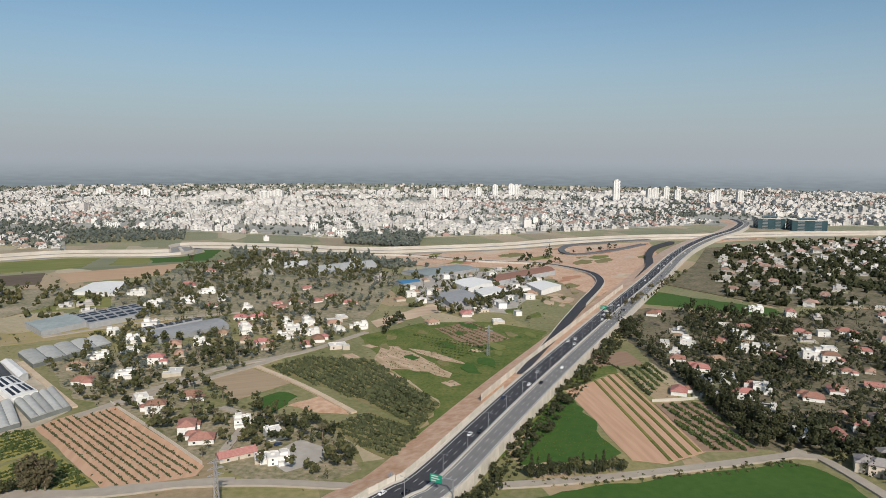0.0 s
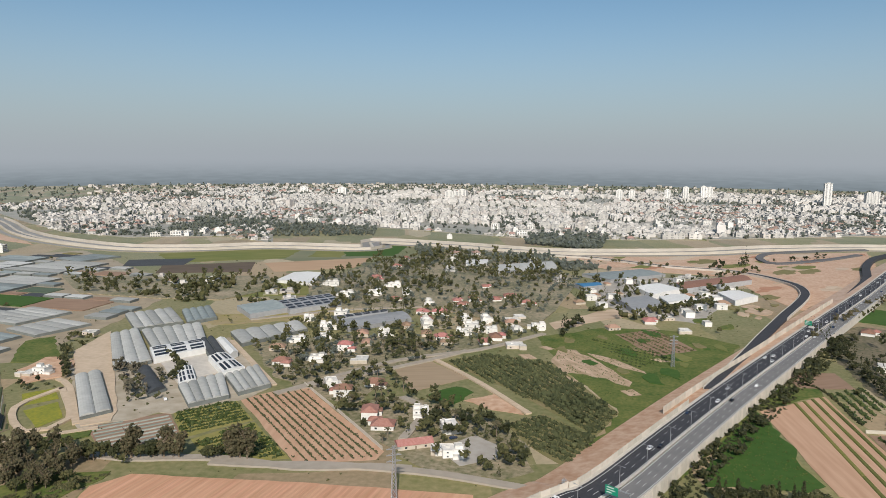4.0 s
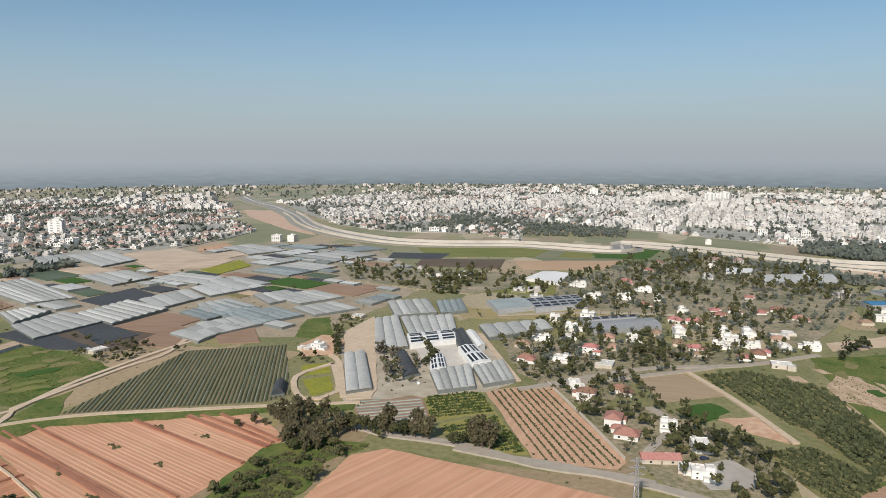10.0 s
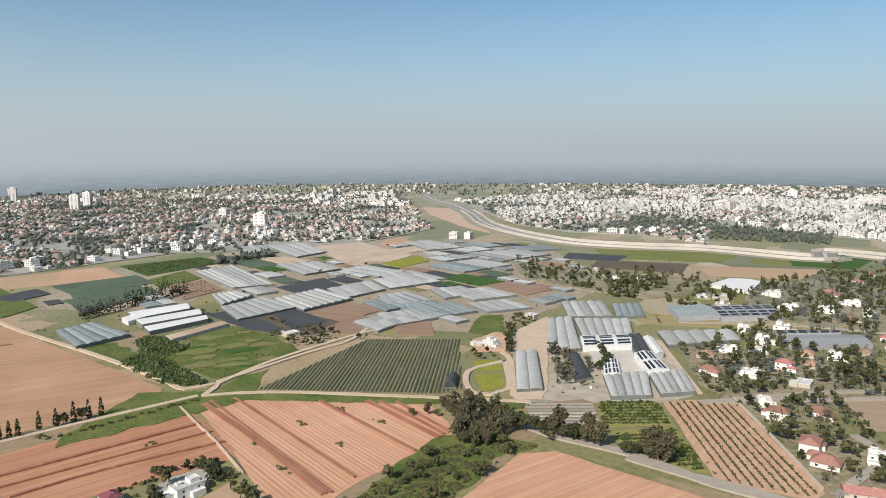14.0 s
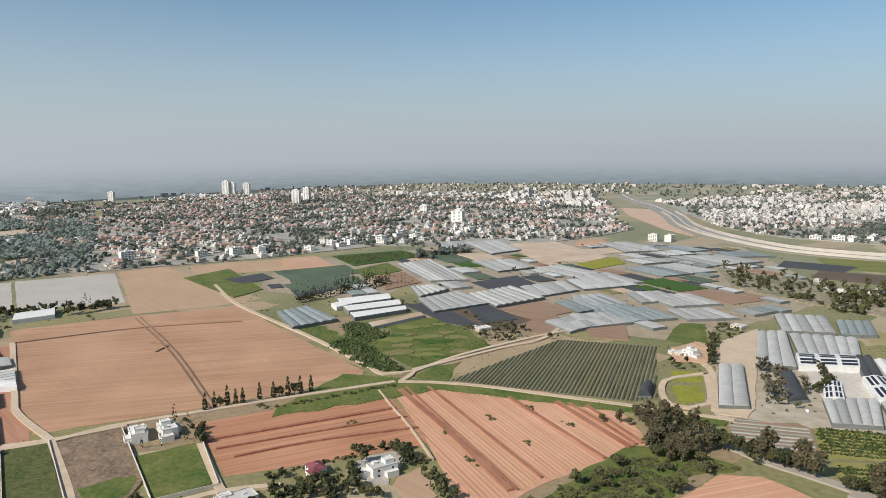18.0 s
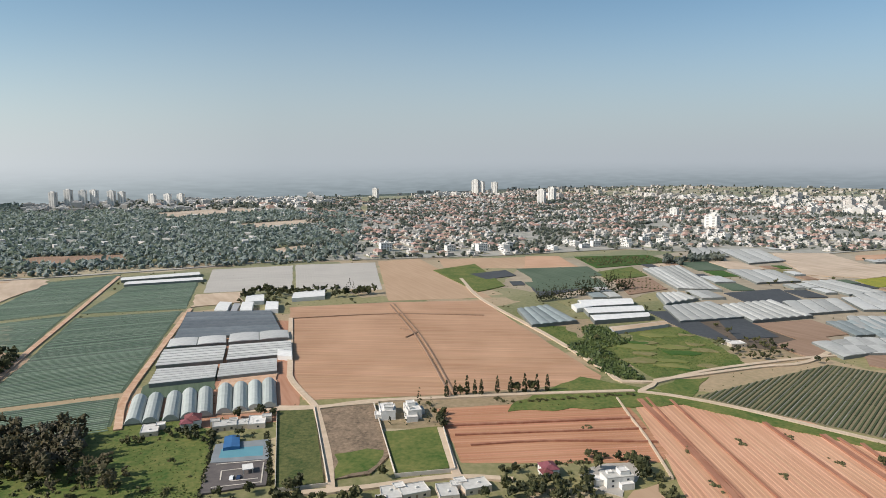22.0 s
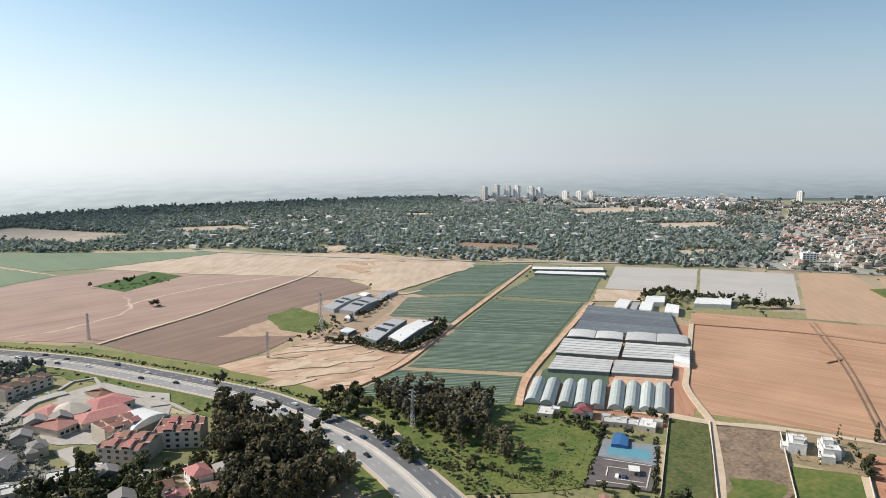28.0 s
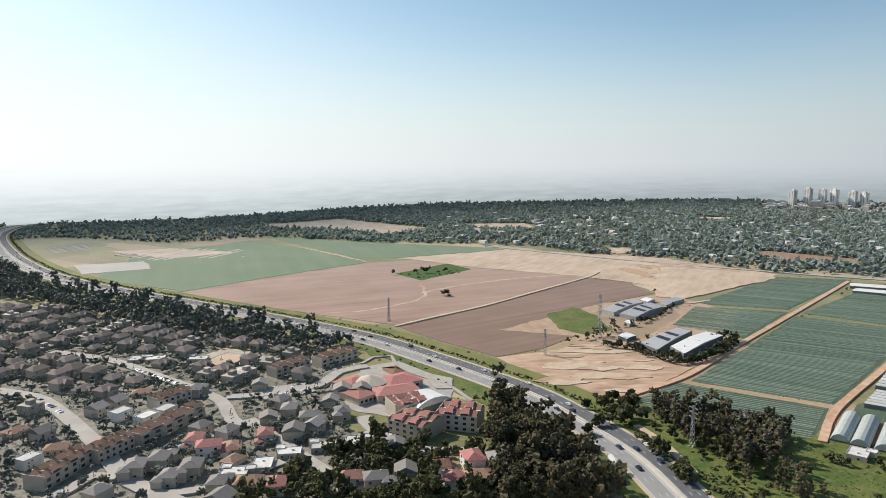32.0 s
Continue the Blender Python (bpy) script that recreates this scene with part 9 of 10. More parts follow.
def town(poly, gap, low, high, red, deg, trees, label, leaf=None, ts=1.2, land=None, empty=-0.2, kinds=()):
    """Blocks and houses in bent rows along streets, with trees between them."""
    W, C, G, R, Y = [], [], [], [], []
    LAYER[0] += 0.0025
    if land is not False:
        tagged(slab("town_ground", [q for q in poly], -0.3, LAYER[0], land or TOWN_LAND), "paved streets and yards of the town", "pavement", kind="structure")
    P = np.array(poly, float)
    mid = P.mean(0)
    ca, sa = math.cos(math.radians(deg)), math.sin(math.radians(deg))
    U, V = (P - mid) @ (ca, sa), (P - mid) @ (-sa, ca)
    for i, v in enumerate(np.arange(V.min(), V.max(), gap * 1.08)):
        v += gap * 0.22 * (i % 2)
        for u in np.arange(U.min(), U.max(), gap):
            bend = noise.noise(Vector((u / 420, v / 420, 3.1))) * 1.6
            uu, vv = u + RNG.gauss(0, gap * 0.10), v + RNG.gauss(0, gap * 0.07) + bend * 22
            x, y = mid[0] + uu * ca - vv * sa, mid[1] + uu * sa + vv * ca
            far = math.hypot(x, y)
            here = noise.noise(Vector((x / 190, y / 190, 0)))
            if here < empty or RNG.random() < 0.07 or far > haze_edge(x, y) - 40 or not inside((x, y), poly) or not free(x, y, 5):
                continue
            a = math.radians(deg + 14 * bend + RNG.choice((0, 0, 90)) + RNG.gauss(0, 4))
            core = noise.noise(Vector((x / 330, y / 330, 7.7)))
            tall = high > 2 and core > -0.05
            w = gap * (RNG.uniform(0.62, 0.95) if tall else RNG.uniform(0.42, 0.62))
            d = gap * (RNG.uniform(0.42, 0.6) if tall else RNG.uniform(0.38, 0.52))
            fl = RNG.randint(max(low, 2), high) + (RNG.random() < 0.05) * RNG.randint(1, 4) if tall else RNG.randint(low, min(high, 2))
            h = 3.0 * fl
            take_disc(x, y, 4.0)
            if far < 1400:
                Y.append((x, y, a, w * RNG.uniform(1.3, 2.0), d * RNG.uniform(1.4, 2.2), -0.5, LAYER[0] + 0.05 + 0.03 * RNG.random()))
            B = W if RNG.random() < (0.85 if red < 0.2 else 0.6) else C
            B.append((x, y, a, w, d, -0.5, h))
            if not tall and RNG.random() < max(red, 0.3) * 0.85:
                R.append((x, y, a, w * 1.1, d * 1.12, h, h + d * 0.26))
                if RNG.random() < 0.5:
                    k = RNG.choice((-1, 1)) * d * 0.45
                    R.append((x - k * math.sin(a), y + k * math.cos(a), a + 1.57, d * 0.8, w * 0.5, h - 0.6, h + d * 0.2))
            else:
                B.append((x + RNG.uniform(-0.2, 0.2) * w, y + RNG.uniform(-0.2, 0.2) * d, a, w * 0.35, d * 0.4, h, h + 2.6))
                k = RNG.choice((-1, 1)) * w * 0.45
                B.append((x + k * math.cos(a), y + k * math.sin(a), a, w * 0.35, d * 1.25, -0.5, h - 3.0 * (fl > 1)))
            if far < 2000:
                for f in range(fl):
                    for k in (-0.27, 0.27):
                        G.append((x + k * w * math.cos(a), y + k * w * math.sin(a), a, w * 0.24, d + 0.3, 3 * f + 1.0, 3 * f + 2.1))
                    G.append((x, y, a, w + 0.3, d * 0.4, 3 * f + 1.0, 3 * f + 2.1))
    boxes("town_blocks", W, TOWN_WHITE, label, "town")
    boxes("town_blocks", C, TOWN_CREAM, label, "town")
    boxes("town_windows", G, TOWN_GLASS, "windows of the town blocks", "windows")
    boxes("yards", Y, TOWN_YARD, "small lawns and paved yards round the houses", "yards")
    boxes("town_roofs", R, TOWN_ROOF, "tiled roofs of the town", "roofs", taper=(0.5, 0.06))
    grove("town_trees", [q for q in scatter(poly, int(trees * 1.7), 0.0, RNG, mark=1.0) if math.hypot(*q) < haze_edge(*q) - 40 and noise.noise(Vector((q[0] / 45, q[1] / 45, 5.5))) + RNG.uniform(-0.35, 0.35) > 0.02], list(kinds), leaf or LEAF_TOWN, "street trees between the town blocks", ts, not kinds)


# blocks of flats along the town's near edge, one by one
def flats_kind(floors, w, d):
    top = tagged(new("apartment_building"), "white apartment building on the edge of the town", "apartment building", "flats on the edge of the town")
    H = floors * 3.0
    part("wall", box_bm(-w / 2, -d / 2, -0.3, w / 2, d / 2, H), WHITE, top)
    rf = part("roof", flat_roof(w, d, H, 0.8), FLATROOF, top)
    part("stair_head", box_bm(-2, -2, H, 2, 2, H + 2.6), WHITE, rf)
    bm = bmesh.new()
    for f in range(floors):
        for k in (-0.36, -0.12, 0.12, 0.36):
            add_box(bm, w * (k - 0.07), -d / 2 - 0.06, 1.0 + 3 * f, w * (k + 0.07), d / 2 + 0.06, 2.3 + 3 * f)
    tagged(part("windows", bm, GLASS, top), kind="stuff")
    return [top, False, max(w, d) / 2]


for i, (fl, w, d) in enumerate(((3, 16, 12), (4, 18, 13), (5, 20, 14), (3, 22, 11))):
    HOUSES["flats%d" % i] = flats_kind(fl, w, d)
for poly, n, deg in (([(-711, 1329), (-544, 1472), (-306, 1431), (-154, 1337), (22, 1320), (-1, 1512), (-379, 1645), (-820, 1513)], 18, 10), ([(-625, 1142), (-354, 1197), (-193, 1483), (354, 1868), (304, 1593), (-23, 1345), (-338, 1143), (-583, 1067)], 18, 15), ([(-988, 511), (-1006, 669), (-952, 802), (-791, 1186), (-712, 1164), (-886, 1035), (-956, 636)], 14, 20), ([(-1026, -51), (-1047, 166), (-1115, 402), (-1132, 544), (-1163, 715), (-1242, 763), (-1204, 433), (-1101, -50)], 18, 20)):
    for x, y in scatter(poly, n, 9, RNG):
        settle("flats%d" % RNG.randrange(4), x, y, deg + RNG.choice((0, 90)) + RNG.uniform(-6, 6), RNG.uniform(0.85, 1.1))

town([(-39, 890), (30, 930), (95, 905), (125, 800), (82, 690), (20, 655), (-52, 695)], 27, 1, 1, 0.0, 42, 40, "workshops and halls with pale roofs", LEAF, 1.2, False, -0.7)
boxes("town_blocks", SUB_BODY, SUB_WALL, "rows of cream houses along suburban streets", "houses")
boxes("town_roofs", SUB_HIP, TOWN_ROOF_GREY, "grey and brown tiled roofs of the suburb", "roofs", taper=(0.5, 0.06))
boxes("town_windows", SUB_GLASS, TOWN_GLASS, "windows of the suburb houses", "windows")
boxes("yards", SUB_YARD, TOWN_YARD, "small lawns and paved yards round the houses", "yards")
town(V2_POLY, 20, 1, 1, 0.45, -20, 760, "low houses in dark gardens", LEAF_DARK, 1.0, False, -0.9, ("broad", "broad", "tall", "cypress"))
grove("garden_trees", scatter(V2_POLY, 620, 0.0, RNG, mark=1.0), ["cypress", "broad", "cypress", "bush"], LEAF_DARK, "dark cypresses and hedges between the houses", 0.85)
town([(276, 819), (366, 976), (453, 1164), (849, 1308), (1020, 1275), (516, 663), (466, 700), (353, 696)], 24, 1, 2, 0.5, -20, 1700, "low houses among dark gardens", LEAF_DARK, 1.4, GARDEN_LUSH_SHADED, -0.9)
town([(-357, 737), (-334, 933), (-253, 1044), (-124, 980), (-49, 870), (-61.1, 670.9), (-72.1, 597.0), (-191.2, 655.5), (-295.5, 610.8)], 25, 2, 2, 0.6, 20, 520, "village houses among gardens", LEAF, 1.2, GARDEN, -0.7, ("broad", "broad", "tall", "cypress"))
town([(-526, 617), (-476, 750), (-357, 737), (-295.5, 610.8), (-323.0, 590.6), (-398, 627), (-478, 577)], 27, 1, 1, 0.4, 20, 110, "farmhouses and sheds among fields", LEAF, 1.2, False)
town(ROW_VILLAGE, 25, 1, 2, 0.6, 20, 90, "farmhouses in a row among trees", LEAF, 1.1, GARDEN, -0.8, ("broad", "broad", "tall"))
town([(-1569, 2285), (-6, 2688), (1326, 2638), (1826, 2441), (1229, 1631), (676, 1526), (596, 1583), (133, 1346), (-144, 1255), (-421, 1348), (-748, 1399), (-833, 1203)], 24, 1, 4, 0.15, 12, 4900, "dense white town blocks", ts=1.35)
town([(-1741, 1536), (-1854, 2263), (-1484, 2714), (-583, 1067), (-717, 1132), (-873, 1061), (-1043, 1096), (-1314, 1254)], 25, 1, 3, 0.3, 15, 2400, "white town blocks and houses", ts=1.4)
town([(-1097, 177), (-1124, 309), (-1051, 432), (-1030, 543), (-1006, 669), (-1046, 797), (-1110, 920), (-1367, 1042), (-1839, 1227), (-3021, 510)], 23, 1, 2, 0.5, 20, 3000, "small white houses with tiled roofs", ts=1.4)
town([(-998, -52), (-1024, 162), (-1089, 392), (-1130, 453), (-2364, 940), (-2441, -71), (-1489, -61)], 23, 1, 2, 0.6, 20, 3500, "small white houses with tiled roofs", ts=1.4)
town([(-2197, -138), (-2734, 289), (-2171, 1601), (-1364, 1088), (-1851, 873), (-1954, 235)], 30, 2, 5, 0.05, 20, 1300, "distant white blocks of flats", ts=1.5)


town([(-1007, -169), (-998, -52), (-1489, -61), (-2441, -107), (-2439, -229), (-1775, -239), (-1278, -110)], 30, 1, 2, 0.5, 20, 500, "houses along the edge of the woods", ts=1.4)
TOWER_TOWN = [(-2210, -1126), (-1900, -970), (-1960, -480), (-1850, -100), (-2500, -100), (-2470, -550)]
town(TOWER_TOWN, 40, 2, 4, 0.05, 20, 700, "distant white blocks beyond the woods", ts=1.9)
take_poly(TOWER_TOWN)
town([(-1569, 2285), (-6, 2688), (1326, 2638), (1826, 2441), (2455, 3294), (-1888, 2753)], 34, 2, 4, 0.05, 20, 1800, "distant white blocks of flats", ts=1.6, empty=-0.05)


def skyline(poly, n, low, high, label):
    """Far blocks of flats along the edge of the plain."""
    rows = [(x, y, math.radians(15 + RNG.choice((0, 90)) + RNG.gauss(0, 6)), RNG.uniform(10, 26), RNG.uniform(8, 13), -0.5, 3.0 * RNG.randint(low, high)) for x, y in loose(poly, n) if math.hypot(x, y) < haze_edge(x, y) - 40]
    boxes("town_blocks", rows, TOWN_CREAM, label, "town")


skyline([(-1729, 2460), (-6, 2767), (1404, 2794), (2034, 2724), (3311, 4456), (-2376, 3388)], 620, 1, 4, "far white blocks of flats on the plain")
skyline([(-3228, 509), (-2140, 1428), (-2086, 1729), (-2880, 2388), (-4716, 750)], 300, 1, 4, "far white blocks of flats on the plain")
skyline([(-1813, 1983), (-523, 3181), (-701, 4240), (-2448, 2677)], 260, 1, 4, "far white blocks of flats on the plain")
skyline([(-1690, -1080), (-1741, -801), (-1895, -423), (-2192, -215), (-3176, -315), (-2432, -1557)], 160, 1, 4, "far white blocks of flats below the towers")
skyline([(-2571, -514), (-2526, 1003), (-3604, 1429), (-3571, -713)], 330, 1, 4, "far white blocks of flats on the plain")


# towers
def facing(x, y):
    """The street grid's turn: long fronts half towards the south-west sun."""
    r = math.hypot(x, y)
    return math.degrees(math.atan2(-(sun_dir.x - x / r), sun_dir.y - y / r))


def tower(x, y, floors, w, d, deg, wallmat, label):
    k = min(1.0, (haze_edge(x, y) - 220) / math.hypot(x, y))
    x, y, w, d, floors = x * k, y * k, w * k, d * k, max(6, round(floors * k * 0.8))
    top = tagged(new("tower_block"), label, "tower block")
    top.matrix_basis = pose(x, y, 0, 0, 0, deg)
    H = floors * 3.2
    part("wall", box_bm(-w / 2, -d / 2, -0.3, w / 2, d / 2, H), wallmat, top)
    part("roof", flat_roof(w, d, H, 1.2), FLATROOF, top)
    part("plant_room", box_bm(-w / 4, -d / 4, H, w / 4, d / 4, H + 4), wallmat, top)
    bm = bmesh.new()
    for f in range(floors):
        for sd in (-1, 1):
            for k in (-1, 1):
                add_box(bm, k * w * 0.24 - w * 0.1, sd * d / 2 - 0.1, f * 3.2 + 1, k * w * 0.24 + w * 0.1, sd * d / 2 + 0.1, f * 3.2 + 2.3)
            add_box(bm, sd * w / 2 - 0.1, -d * 0.16, f * 3.2 + 1, sd * w / 2 + 0.1, d * 0.16, f * 3.2 + 2.3)
    tagged(part("windows", bm, TOWN_GLASS, top), kind="stuff")


for pts, fl, w in (([(610, 2423)], 28, 22), ([(198, 2568), (257, 2575), (278, 2578)], 20, 20), ([(-25, 2473), (16, 2478), (137, 2560)], 14, 20), ([(730, 2437), (771, 2504), (835, 2578), (834, 2449), (932, 2343), (988, 2294), (890, 2283)], 16, 20), ([(-589, 2313), (-592, 2404), (-564, 2407), (-1256, 2559), (-1055, 2478)], 11, 30),
                   ([(-2302, -1068), (-2274, -1008), (-2426, -1029), (-2363, -966), (-2364, -912), (-2428, -903)], 22, 22), ([(-2429, -804), (-2497, -774), (-2431, -710)], 15, 22), ([(-2698, 331), (-2698, 353), (-2699, 405)], 20, 24), ([(-2270, 493), (-2442, -51)], 16, 18), ([(-1502, 720)], 9, 22), ([(-1663, 696)], 8, 18), ([(-2840, 344), (-2787, 364), (-2099, 460), (-2242, 526)], 20, 22), ([(-1386, 661)], 10, 26)):
    for x, y in pts:
        tower(x, y, int(fl * RNG.uniform(0.85, 1.1)), w, w * 0.7, RNG.gauss(facing(x, y), 7), WHITE, "pale residential tower block")
for (x, y), w in zip([(724, 1517), (785, 1475)], (55, 70)):
    tower(x, y, 9, w, 40, -10, mat("dark_office_glass", (0.03, 0.06, 0.07), (0.05, 0.09, 0.10), scale=0.1, rough=0.2), "dark glass office building")

# ---- far woods ----
field("clearing", [(-1012.6, -534.8), (-1066.7, -524.8), (-1079.9, -407.0), (-1006.4, -370.7), (-974.5, -445.0)], SOIL_BROWN, "reddish earth laid bare among the woods")
for q in ([(-1866.3, -618.4), (-2050, -440), (-1893.5, -330), (-1700, -520)], [(-1557.6, -308.8), (-1681.9, -163.0), (-1535.2, -143.0), (-1426.7, -271.8)], [(-1537, -942), (-1579, -875), (-1501, -808), (-1451, -877)], [(-1547, -335), (-1618, -245), (-1536, -207), (-1461, -293)], [(-889, -707), (-929, -692), (-912, -635), (-865, -654)], [(-992, -1168), (-1100, -1087), (-1049, -991), (-942, -1062)], [(-1119, -197), (-1178, -140), (-1134, -107), (-1066, -171)]):
    field("clearing", q, STUBBLE, "pale clearing among the woods")


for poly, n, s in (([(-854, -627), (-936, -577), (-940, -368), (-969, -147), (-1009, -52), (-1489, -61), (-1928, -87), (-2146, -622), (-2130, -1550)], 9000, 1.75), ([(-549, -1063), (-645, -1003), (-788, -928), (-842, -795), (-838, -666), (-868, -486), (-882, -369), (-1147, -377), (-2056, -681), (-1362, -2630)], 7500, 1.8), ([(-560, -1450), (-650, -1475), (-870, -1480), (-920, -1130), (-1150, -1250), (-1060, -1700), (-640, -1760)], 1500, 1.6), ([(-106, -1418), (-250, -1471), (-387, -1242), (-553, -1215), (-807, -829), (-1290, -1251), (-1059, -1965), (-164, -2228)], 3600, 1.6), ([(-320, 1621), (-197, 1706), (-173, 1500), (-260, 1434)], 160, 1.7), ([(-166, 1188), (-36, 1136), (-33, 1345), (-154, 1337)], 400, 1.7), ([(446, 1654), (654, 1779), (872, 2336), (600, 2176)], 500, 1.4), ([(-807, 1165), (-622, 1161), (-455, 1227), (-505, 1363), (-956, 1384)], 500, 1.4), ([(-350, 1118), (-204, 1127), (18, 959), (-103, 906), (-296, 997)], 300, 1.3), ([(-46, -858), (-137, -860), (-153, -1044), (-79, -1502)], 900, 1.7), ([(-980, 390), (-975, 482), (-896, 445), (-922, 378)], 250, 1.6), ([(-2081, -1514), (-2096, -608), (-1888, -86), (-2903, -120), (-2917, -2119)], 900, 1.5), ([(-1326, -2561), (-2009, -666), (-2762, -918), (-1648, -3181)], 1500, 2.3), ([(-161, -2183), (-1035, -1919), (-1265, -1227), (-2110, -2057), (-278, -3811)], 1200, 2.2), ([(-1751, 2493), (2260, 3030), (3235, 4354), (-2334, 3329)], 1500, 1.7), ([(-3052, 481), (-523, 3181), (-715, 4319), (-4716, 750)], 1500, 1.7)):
    grove("far_woods", [q for q in scatter(poly, n, 2.0, RNG, tries=10, mark=1.0) if math.hypot(*q) < haze_edge(*q) - 40], [], LEAF_TOWN if poly[0][1] > 0 else LEAF_FAR_HAZED, "hazy grey-green woods on the plain", s, True, category="woods")


boxes("wood_roofs", [(x, y, RNG.uniform(0, 1.5), RNG.uniform(8, 24), RNG.uniform(6, 10), 3, RNG.uniform(7, 9)) for poly in ([(-935, -670), (-1024, -172), (-1778, -95), (-1857, -768), (-1848, -1315)], [(-735, -997), (-947, -397), (-1558, -657), (-1112, -1507)]) for x, y in scatter(poly, 60, 1, RNG, False)], TOWN_WHITE, "pale roofs among the woods", "houses")
# ---- cars ----
CAR_PAINTS = [mat("car_paint_" + n, c, tuple(v * 0.9 for v in c), rough=0.25, spec=0.5) for n, c in (("white", (0.78, 0.78, 0.77)), ("black", (0.02, 0.02, 0.025)), ("silver", (0.45, 0.46, 0.47)), ("dark_blue", (0.03, 0.05, 0.1)))]
RUBBER = mat("tyre_rubber", (0.02, 0.02, 0.02), (0.03, 0.03, 0.03))
CARS = []
for paint, lab in zip(CAR_PAINTS, ("white saloon car on the road", "black saloon car on the road", "silver hatchback car on the road", "dark blue car on the road")):
    top = tagged(new("car"), lab, "car")
    bm = bmesh.new()
    prof = ((-2.25, 0.35), (2.2, 0.35), (2.25, 0.75), (1.2, 0.95), (0.55, 1.42), (-1.3, 1.45), (-2.0, 1.0), (-2.25, 0.9))
    L = [bm.verts.new((x, -0.85, z)) for x, z in prof]
    R = [bm.verts.new((x, 0.85, z)) for x, z in prof]
    bm.faces.new(L)
    bm.faces.new(R[::-1])
    for i in range(8):
        bm.faces.new((L[i - 1], R[i - 1], R[i], L[i]))
    shell = part("body", bm, paint, top)
    bm = box_bm(-1.2, -0.87, 0.98, 0.6, 0.87, 1.32)
    part("side_glass", bm, GLASS, shell)
    bm = bmesh.new()
    V = [bm.verts.new(p) for p in ((1.16, -0.7, 1.0), (1.16, 0.7, 1.0), (0.6, 0.66, 1.42), (0.6, -0.66, 1.42))]
    bm.faces.new(V)
    part("windscreen", bm, GLASS, shell)
    for wx in (-1.4, 1.4):
        for wy in (-0.8, 0.8):
            bm = bmesh.new()
            bmesh.ops.create_cone(bm, segments=10, radius1=0.34, radius2=0.34, depth=0.22, cap_ends=True, matrix=pose(wx, wy, 0.34, 90))
            part("wheel", bm, RUBBER, top)
    CARS.append([top, False])


def park(x, y, z, deg):
    slot = RNG.choices(CARS, (6, 2, 2, 2))[0]
    m = pose(x, y, z, 0, 0, deg)
    if slot[1]:
        return copy_thing(slot[0], m)
    slot[1] = True
    slot[0].matrix_basis = m


for off, every, back in ((3.0, 90, 180), (6.4, 100, 180), (9.8, 150, 180), (-2.9, 190, 0), (-6.0, 220, 0)):
    for x, y, a in along(HW_LINE, off, every, L0 + RNG.uniform(0, 30), L0 + 900):
        dx = RNG.uniform(-14, 14)
        park(x + math.cos(math.radians(a)) * dx, y + math.sin(math.radians(a)) * dx, HZ + 0.3, a + back)
for off, every, back in ((3.5, 80, 180), (6.8, 95, 180), (-3.7, 70, 0), (-7.3, 80, 0), (-10.8, 120, 0)):
    for x, y, a in along(HW2_LINE, off, every, 150 + RNG.uniform(0, 30), 1250):
        dx = RNG.uniform(-14, 14)
        park(x + math.cos(math.radians(a)) * dx, y + math.sin(math.radians(a)) * dx, 0.8, a + back)
for pts in ([(-182.6, -401.6), (-212.9, -396.3)], [(-180.6, -392.8), (-211.7, -386.2)], [(-204.8, -305.9), (-215.7, -303.1)], [(-201.1, -297.3), (-211.2, -293.9)], [(-134.9, -507.4), (-153.9, -435.7)], [(-72.4, -480.2), (-80.5, -437.6)], [(-314.1, -80.7), (-315.6, -64.9)], [(-268, 352), (-250, 372)], [(-326, 384), (-318, 392)], [(-85, 345), (-75, 335)], [(-177.0, -409), (-196, -418)], [(-177, -384), (-196, -399)], [(-245, -413), (-268, -416)], [(-118, -349), (-144, -356)]):
    for x, y, a in along(spline(pts, 3), 1.5, 3.2):
        if RNG.random() < 0.42:
            park(x, y, 0.35, a + 90)
x, y = (-270.3, -196.8)
top = tagged(new("lorry"), "lorry with a white trailer and red cab on the highway", "lorry")
top.matrix_basis = pose(x, y, 0.8, 0, 0, angle([(-275.2, -202.5), (-266.5, -192.0)]))
part("trailer", box_bm(-8, -1.25, 1.1, 3.5, 1.25, 3.9), SHEET, top, "white box trailer")
part("cab", box_bm(4, -1.2, 0.6, 6.2, 1.2, 3.2), TILE, top, "red cab")
part("chassis", box_bm(-8, -1, 0.5, 6, 1, 1.1), RUBBER, top)
for wx in (-6.5, -5.2, 2.5, 5.0):
    for wy in (-1.05, 1.05):
        bm = bmesh.new()
        bmesh.ops.create_cone(bm, segments=10, radius1=0.5, radius2=0.5, depth=0.3, cap_ends=True, matrix=pose(wx, wy, 0.5, 90))
        part("wheel", bm, RUBBER, top)

# ---- lamps, sign, pylons ----
lamp = tagged(new("street_lamp"), "double-armed steel lamp on the highway median", "street lamp", "lamps on the median")
bm = bmesh.new()
bmesh.ops.create_cone(bm, segments=8, radius1=0.16, radius2=0.08, depth=9.5, cap_ends=True, matrix=Matrix.Translation((0, 0, 4.75)))
part("pole", bm, STEEL, lamp)
for sd in (-1, 1):
    arm = part("arm", box_bm(min(0, sd * 2.2), -0.06, 9.35, max(0, sd * 2.2), 0.06, 9.47), STEEL, lamp)
    part("lamp_head", box_bm(sd * 2.0 - 0.5, -0.18, 9.28, sd * 2.0 + 0.5, 0.18, 9.5), STEEL, arm)
first = True
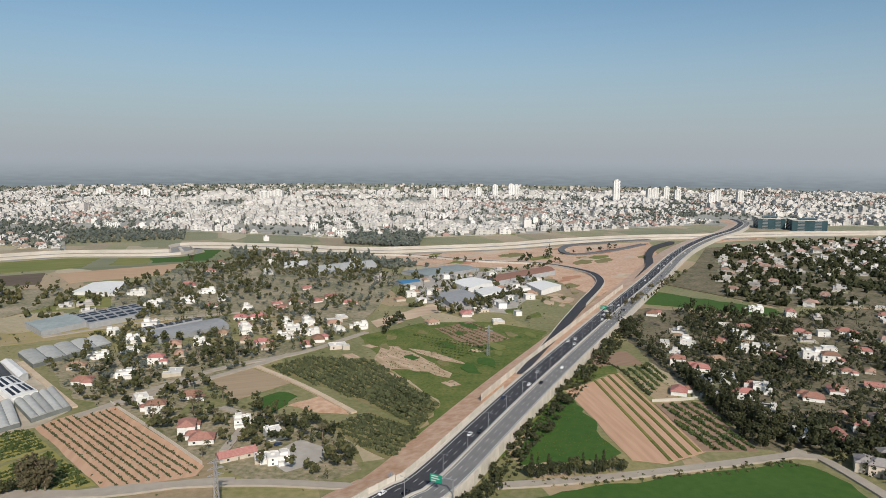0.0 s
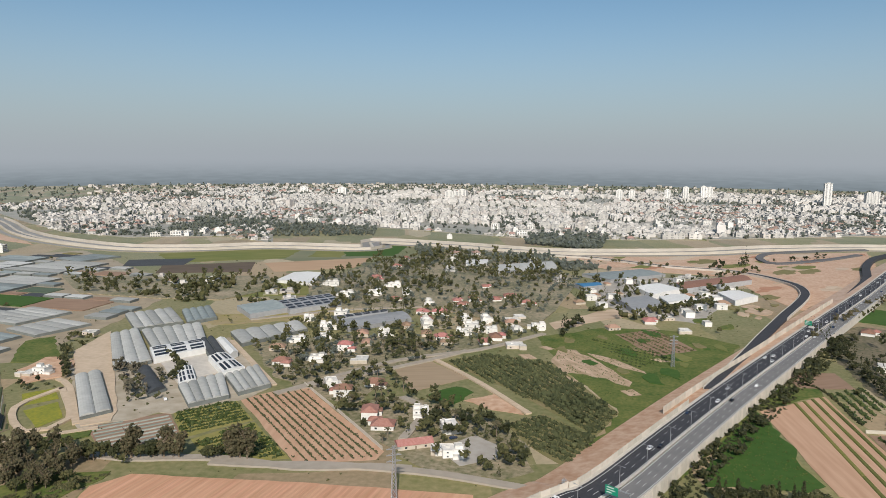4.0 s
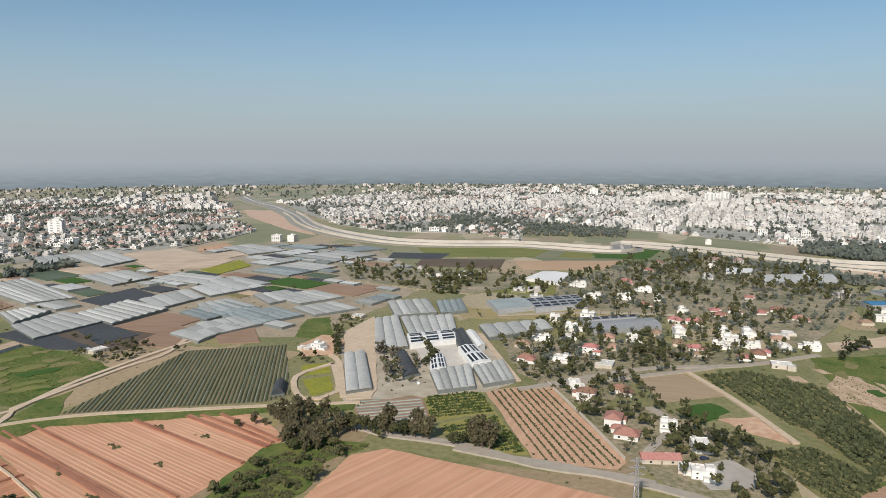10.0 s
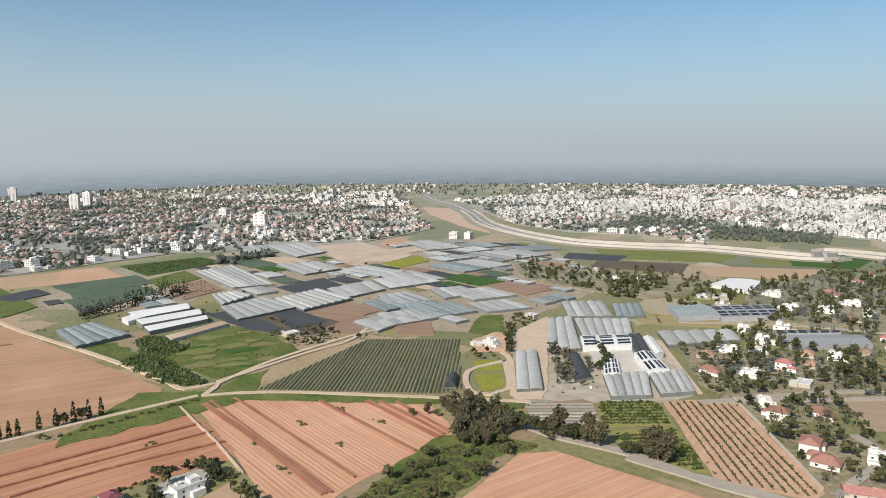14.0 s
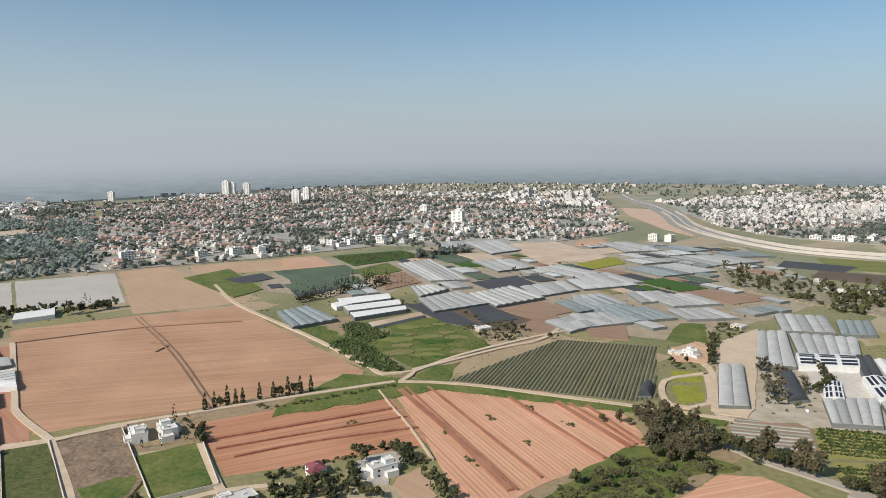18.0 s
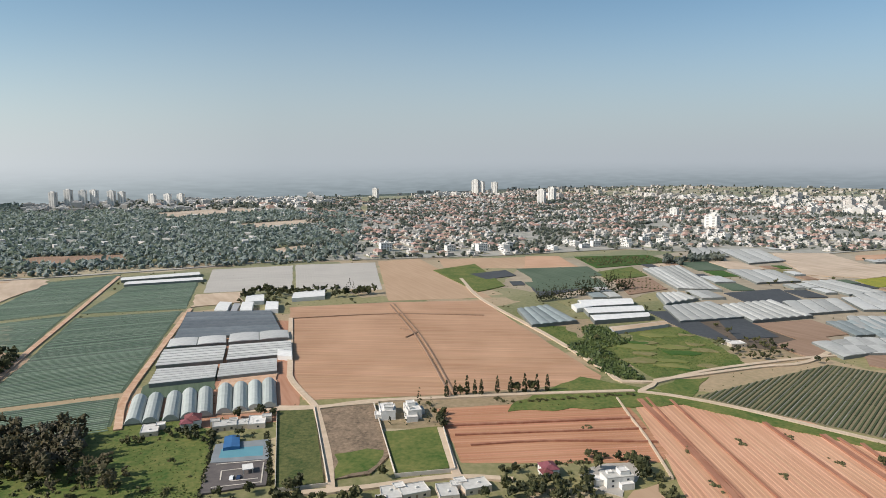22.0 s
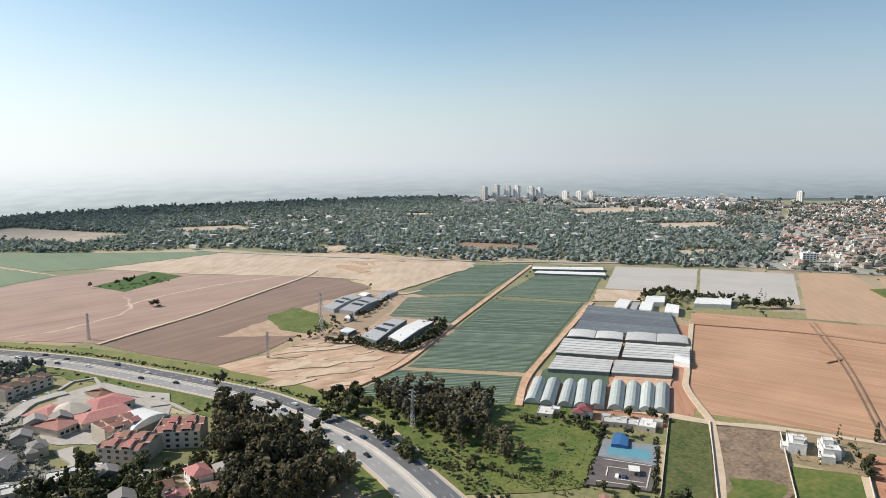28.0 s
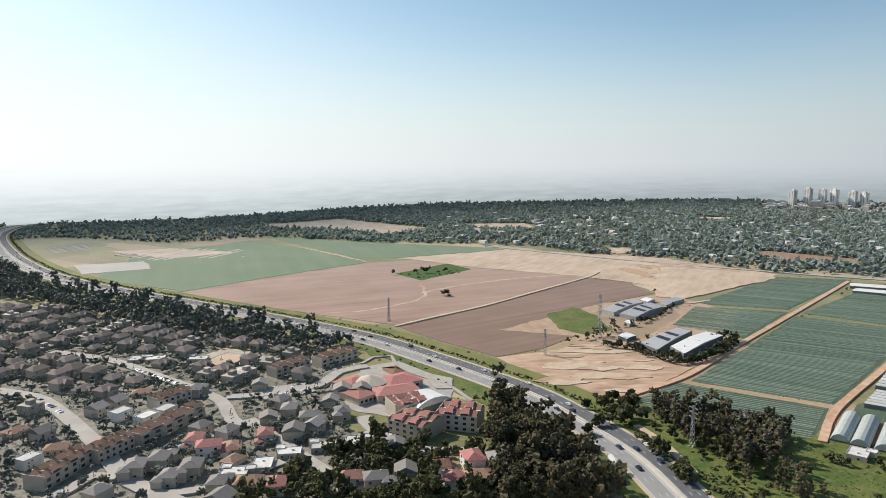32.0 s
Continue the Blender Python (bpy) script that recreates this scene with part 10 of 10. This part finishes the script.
for x, y, a in along(HW_LINE, 0, 29.2, L0 - 10, L0 + 900):
    if first:
        lamp.matrix_basis = pose(x, y, HZ + 0.9, 0, 0, a + 90)
        first = False
    else:
        copy_thing(lamp, pose(x, y, HZ + 0.9, 0, 0, a + 90))

SIGN = mat("green_sign_face", (0.01, 0.22, 0.13), (0.015, 0.25, 0.15), rough=0.4)
for (gx, gy), deg in (((3.4, 281.5), 62), ((158.1, 635.3), 55)):
    g = tagged(new("sign_gantry"), "steel gantry with a green highway sign", "road sign")
    g.matrix_basis = pose(gx, gy, HZ, 0, 0, deg - 90)
    part("post", box_bm(7.6, -0.2, -HZ, 8.0, 0.2, 8), STEEL, g)
    part("beam", box_bm(-3, -0.2, 7.4, 8, 0.2, 7.8), STEEL, g)
    board = part("sign_board", box_bm(-3.5, -0.35, 4.6, 2.5, -0.22, 8.4), SIGN, g, "green sign board")
    for k, (x0, x1) in enumerate(((-2.8, 0.5), (-2.8, 1.2), (-2.8, -0.4))):
        part("text_bar", box_bm(x0, -0.40, 7.4 - k * 1.1, x1, -0.36, 7.8 - k * 1.1), PAINT, board, "white bar of lettering")


def pylon(x, y, high, label="steel lattice power pylon"):
    top = tagged(new("pylon"), label, "pylon")
    top.matrix_basis = pose(x, y, 0, 0, 0, RNG.uniform(0, 90))
    def bar(bm, p, q, w):
        p, q = Vector(p), Vector(q)
        m = Matrix.Translation((p + q) / 2) @ (q - p).to_track_quat("Z", "Y").to_matrix().to_4x4()
        bmesh.ops.create_cube(bm, size=1, matrix=m @ Matrix.Diagonal((w, w, (q - p).length, 1)))
    w0, w1 = high * 0.045, high * 0.015
    at = lambda i, t: ((w0 + (w1 - w0) * t) * (1, -1, -1, 1)[i], (w0 + (w1 - w0) * t) * (1, 1, -1, -1)[i], high * t)
    for i in range(4):
        bm = bmesh.new()
        bar(bm, at(i, -0.01), at(i, 1), 0.2)
        part("leg", bm, STEEL, top)
    for k in range(8):
        bm = bmesh.new()
        t0, t1 = k / 8, (k + 1) / 8
        for i in range(4):
            bar(bm, at(i, t0), at((i + 1) % 4, t1), 0.14)
            bar(bm, at((i + 1) % 4, t0), at(i, t1), 0.14)
        part("bracing", bm, STEEL, top)
    for t in (0.72, 0.83, 0.94):
        bm = bmesh.new()
        bar(bm, (-high * 0.13, 0, high * t), (high * 0.13, 0, high * t), 0.3)
        bar(bm, (-high * 0.13, 0, high * t), (0, 0, high * t + 1.2), 0.14)
        bar(bm, (high * 0.13, 0, high * t), (0, 0, high * t + 1.2), 0.14)
        part("cross_arm", bm, STEEL, top)


for (x, y), h in zip([(-90.5, 270.6), (41.0, 514.3)] + [(-323.1, -188.6), (-386.3, -350.4), (-356.4, -513.7), (-459.5, -359.0)] + [(-18.0, 294.0)], (26, 24, 22, 20, 22, 36, 9)):
    pylon(x, y, h)
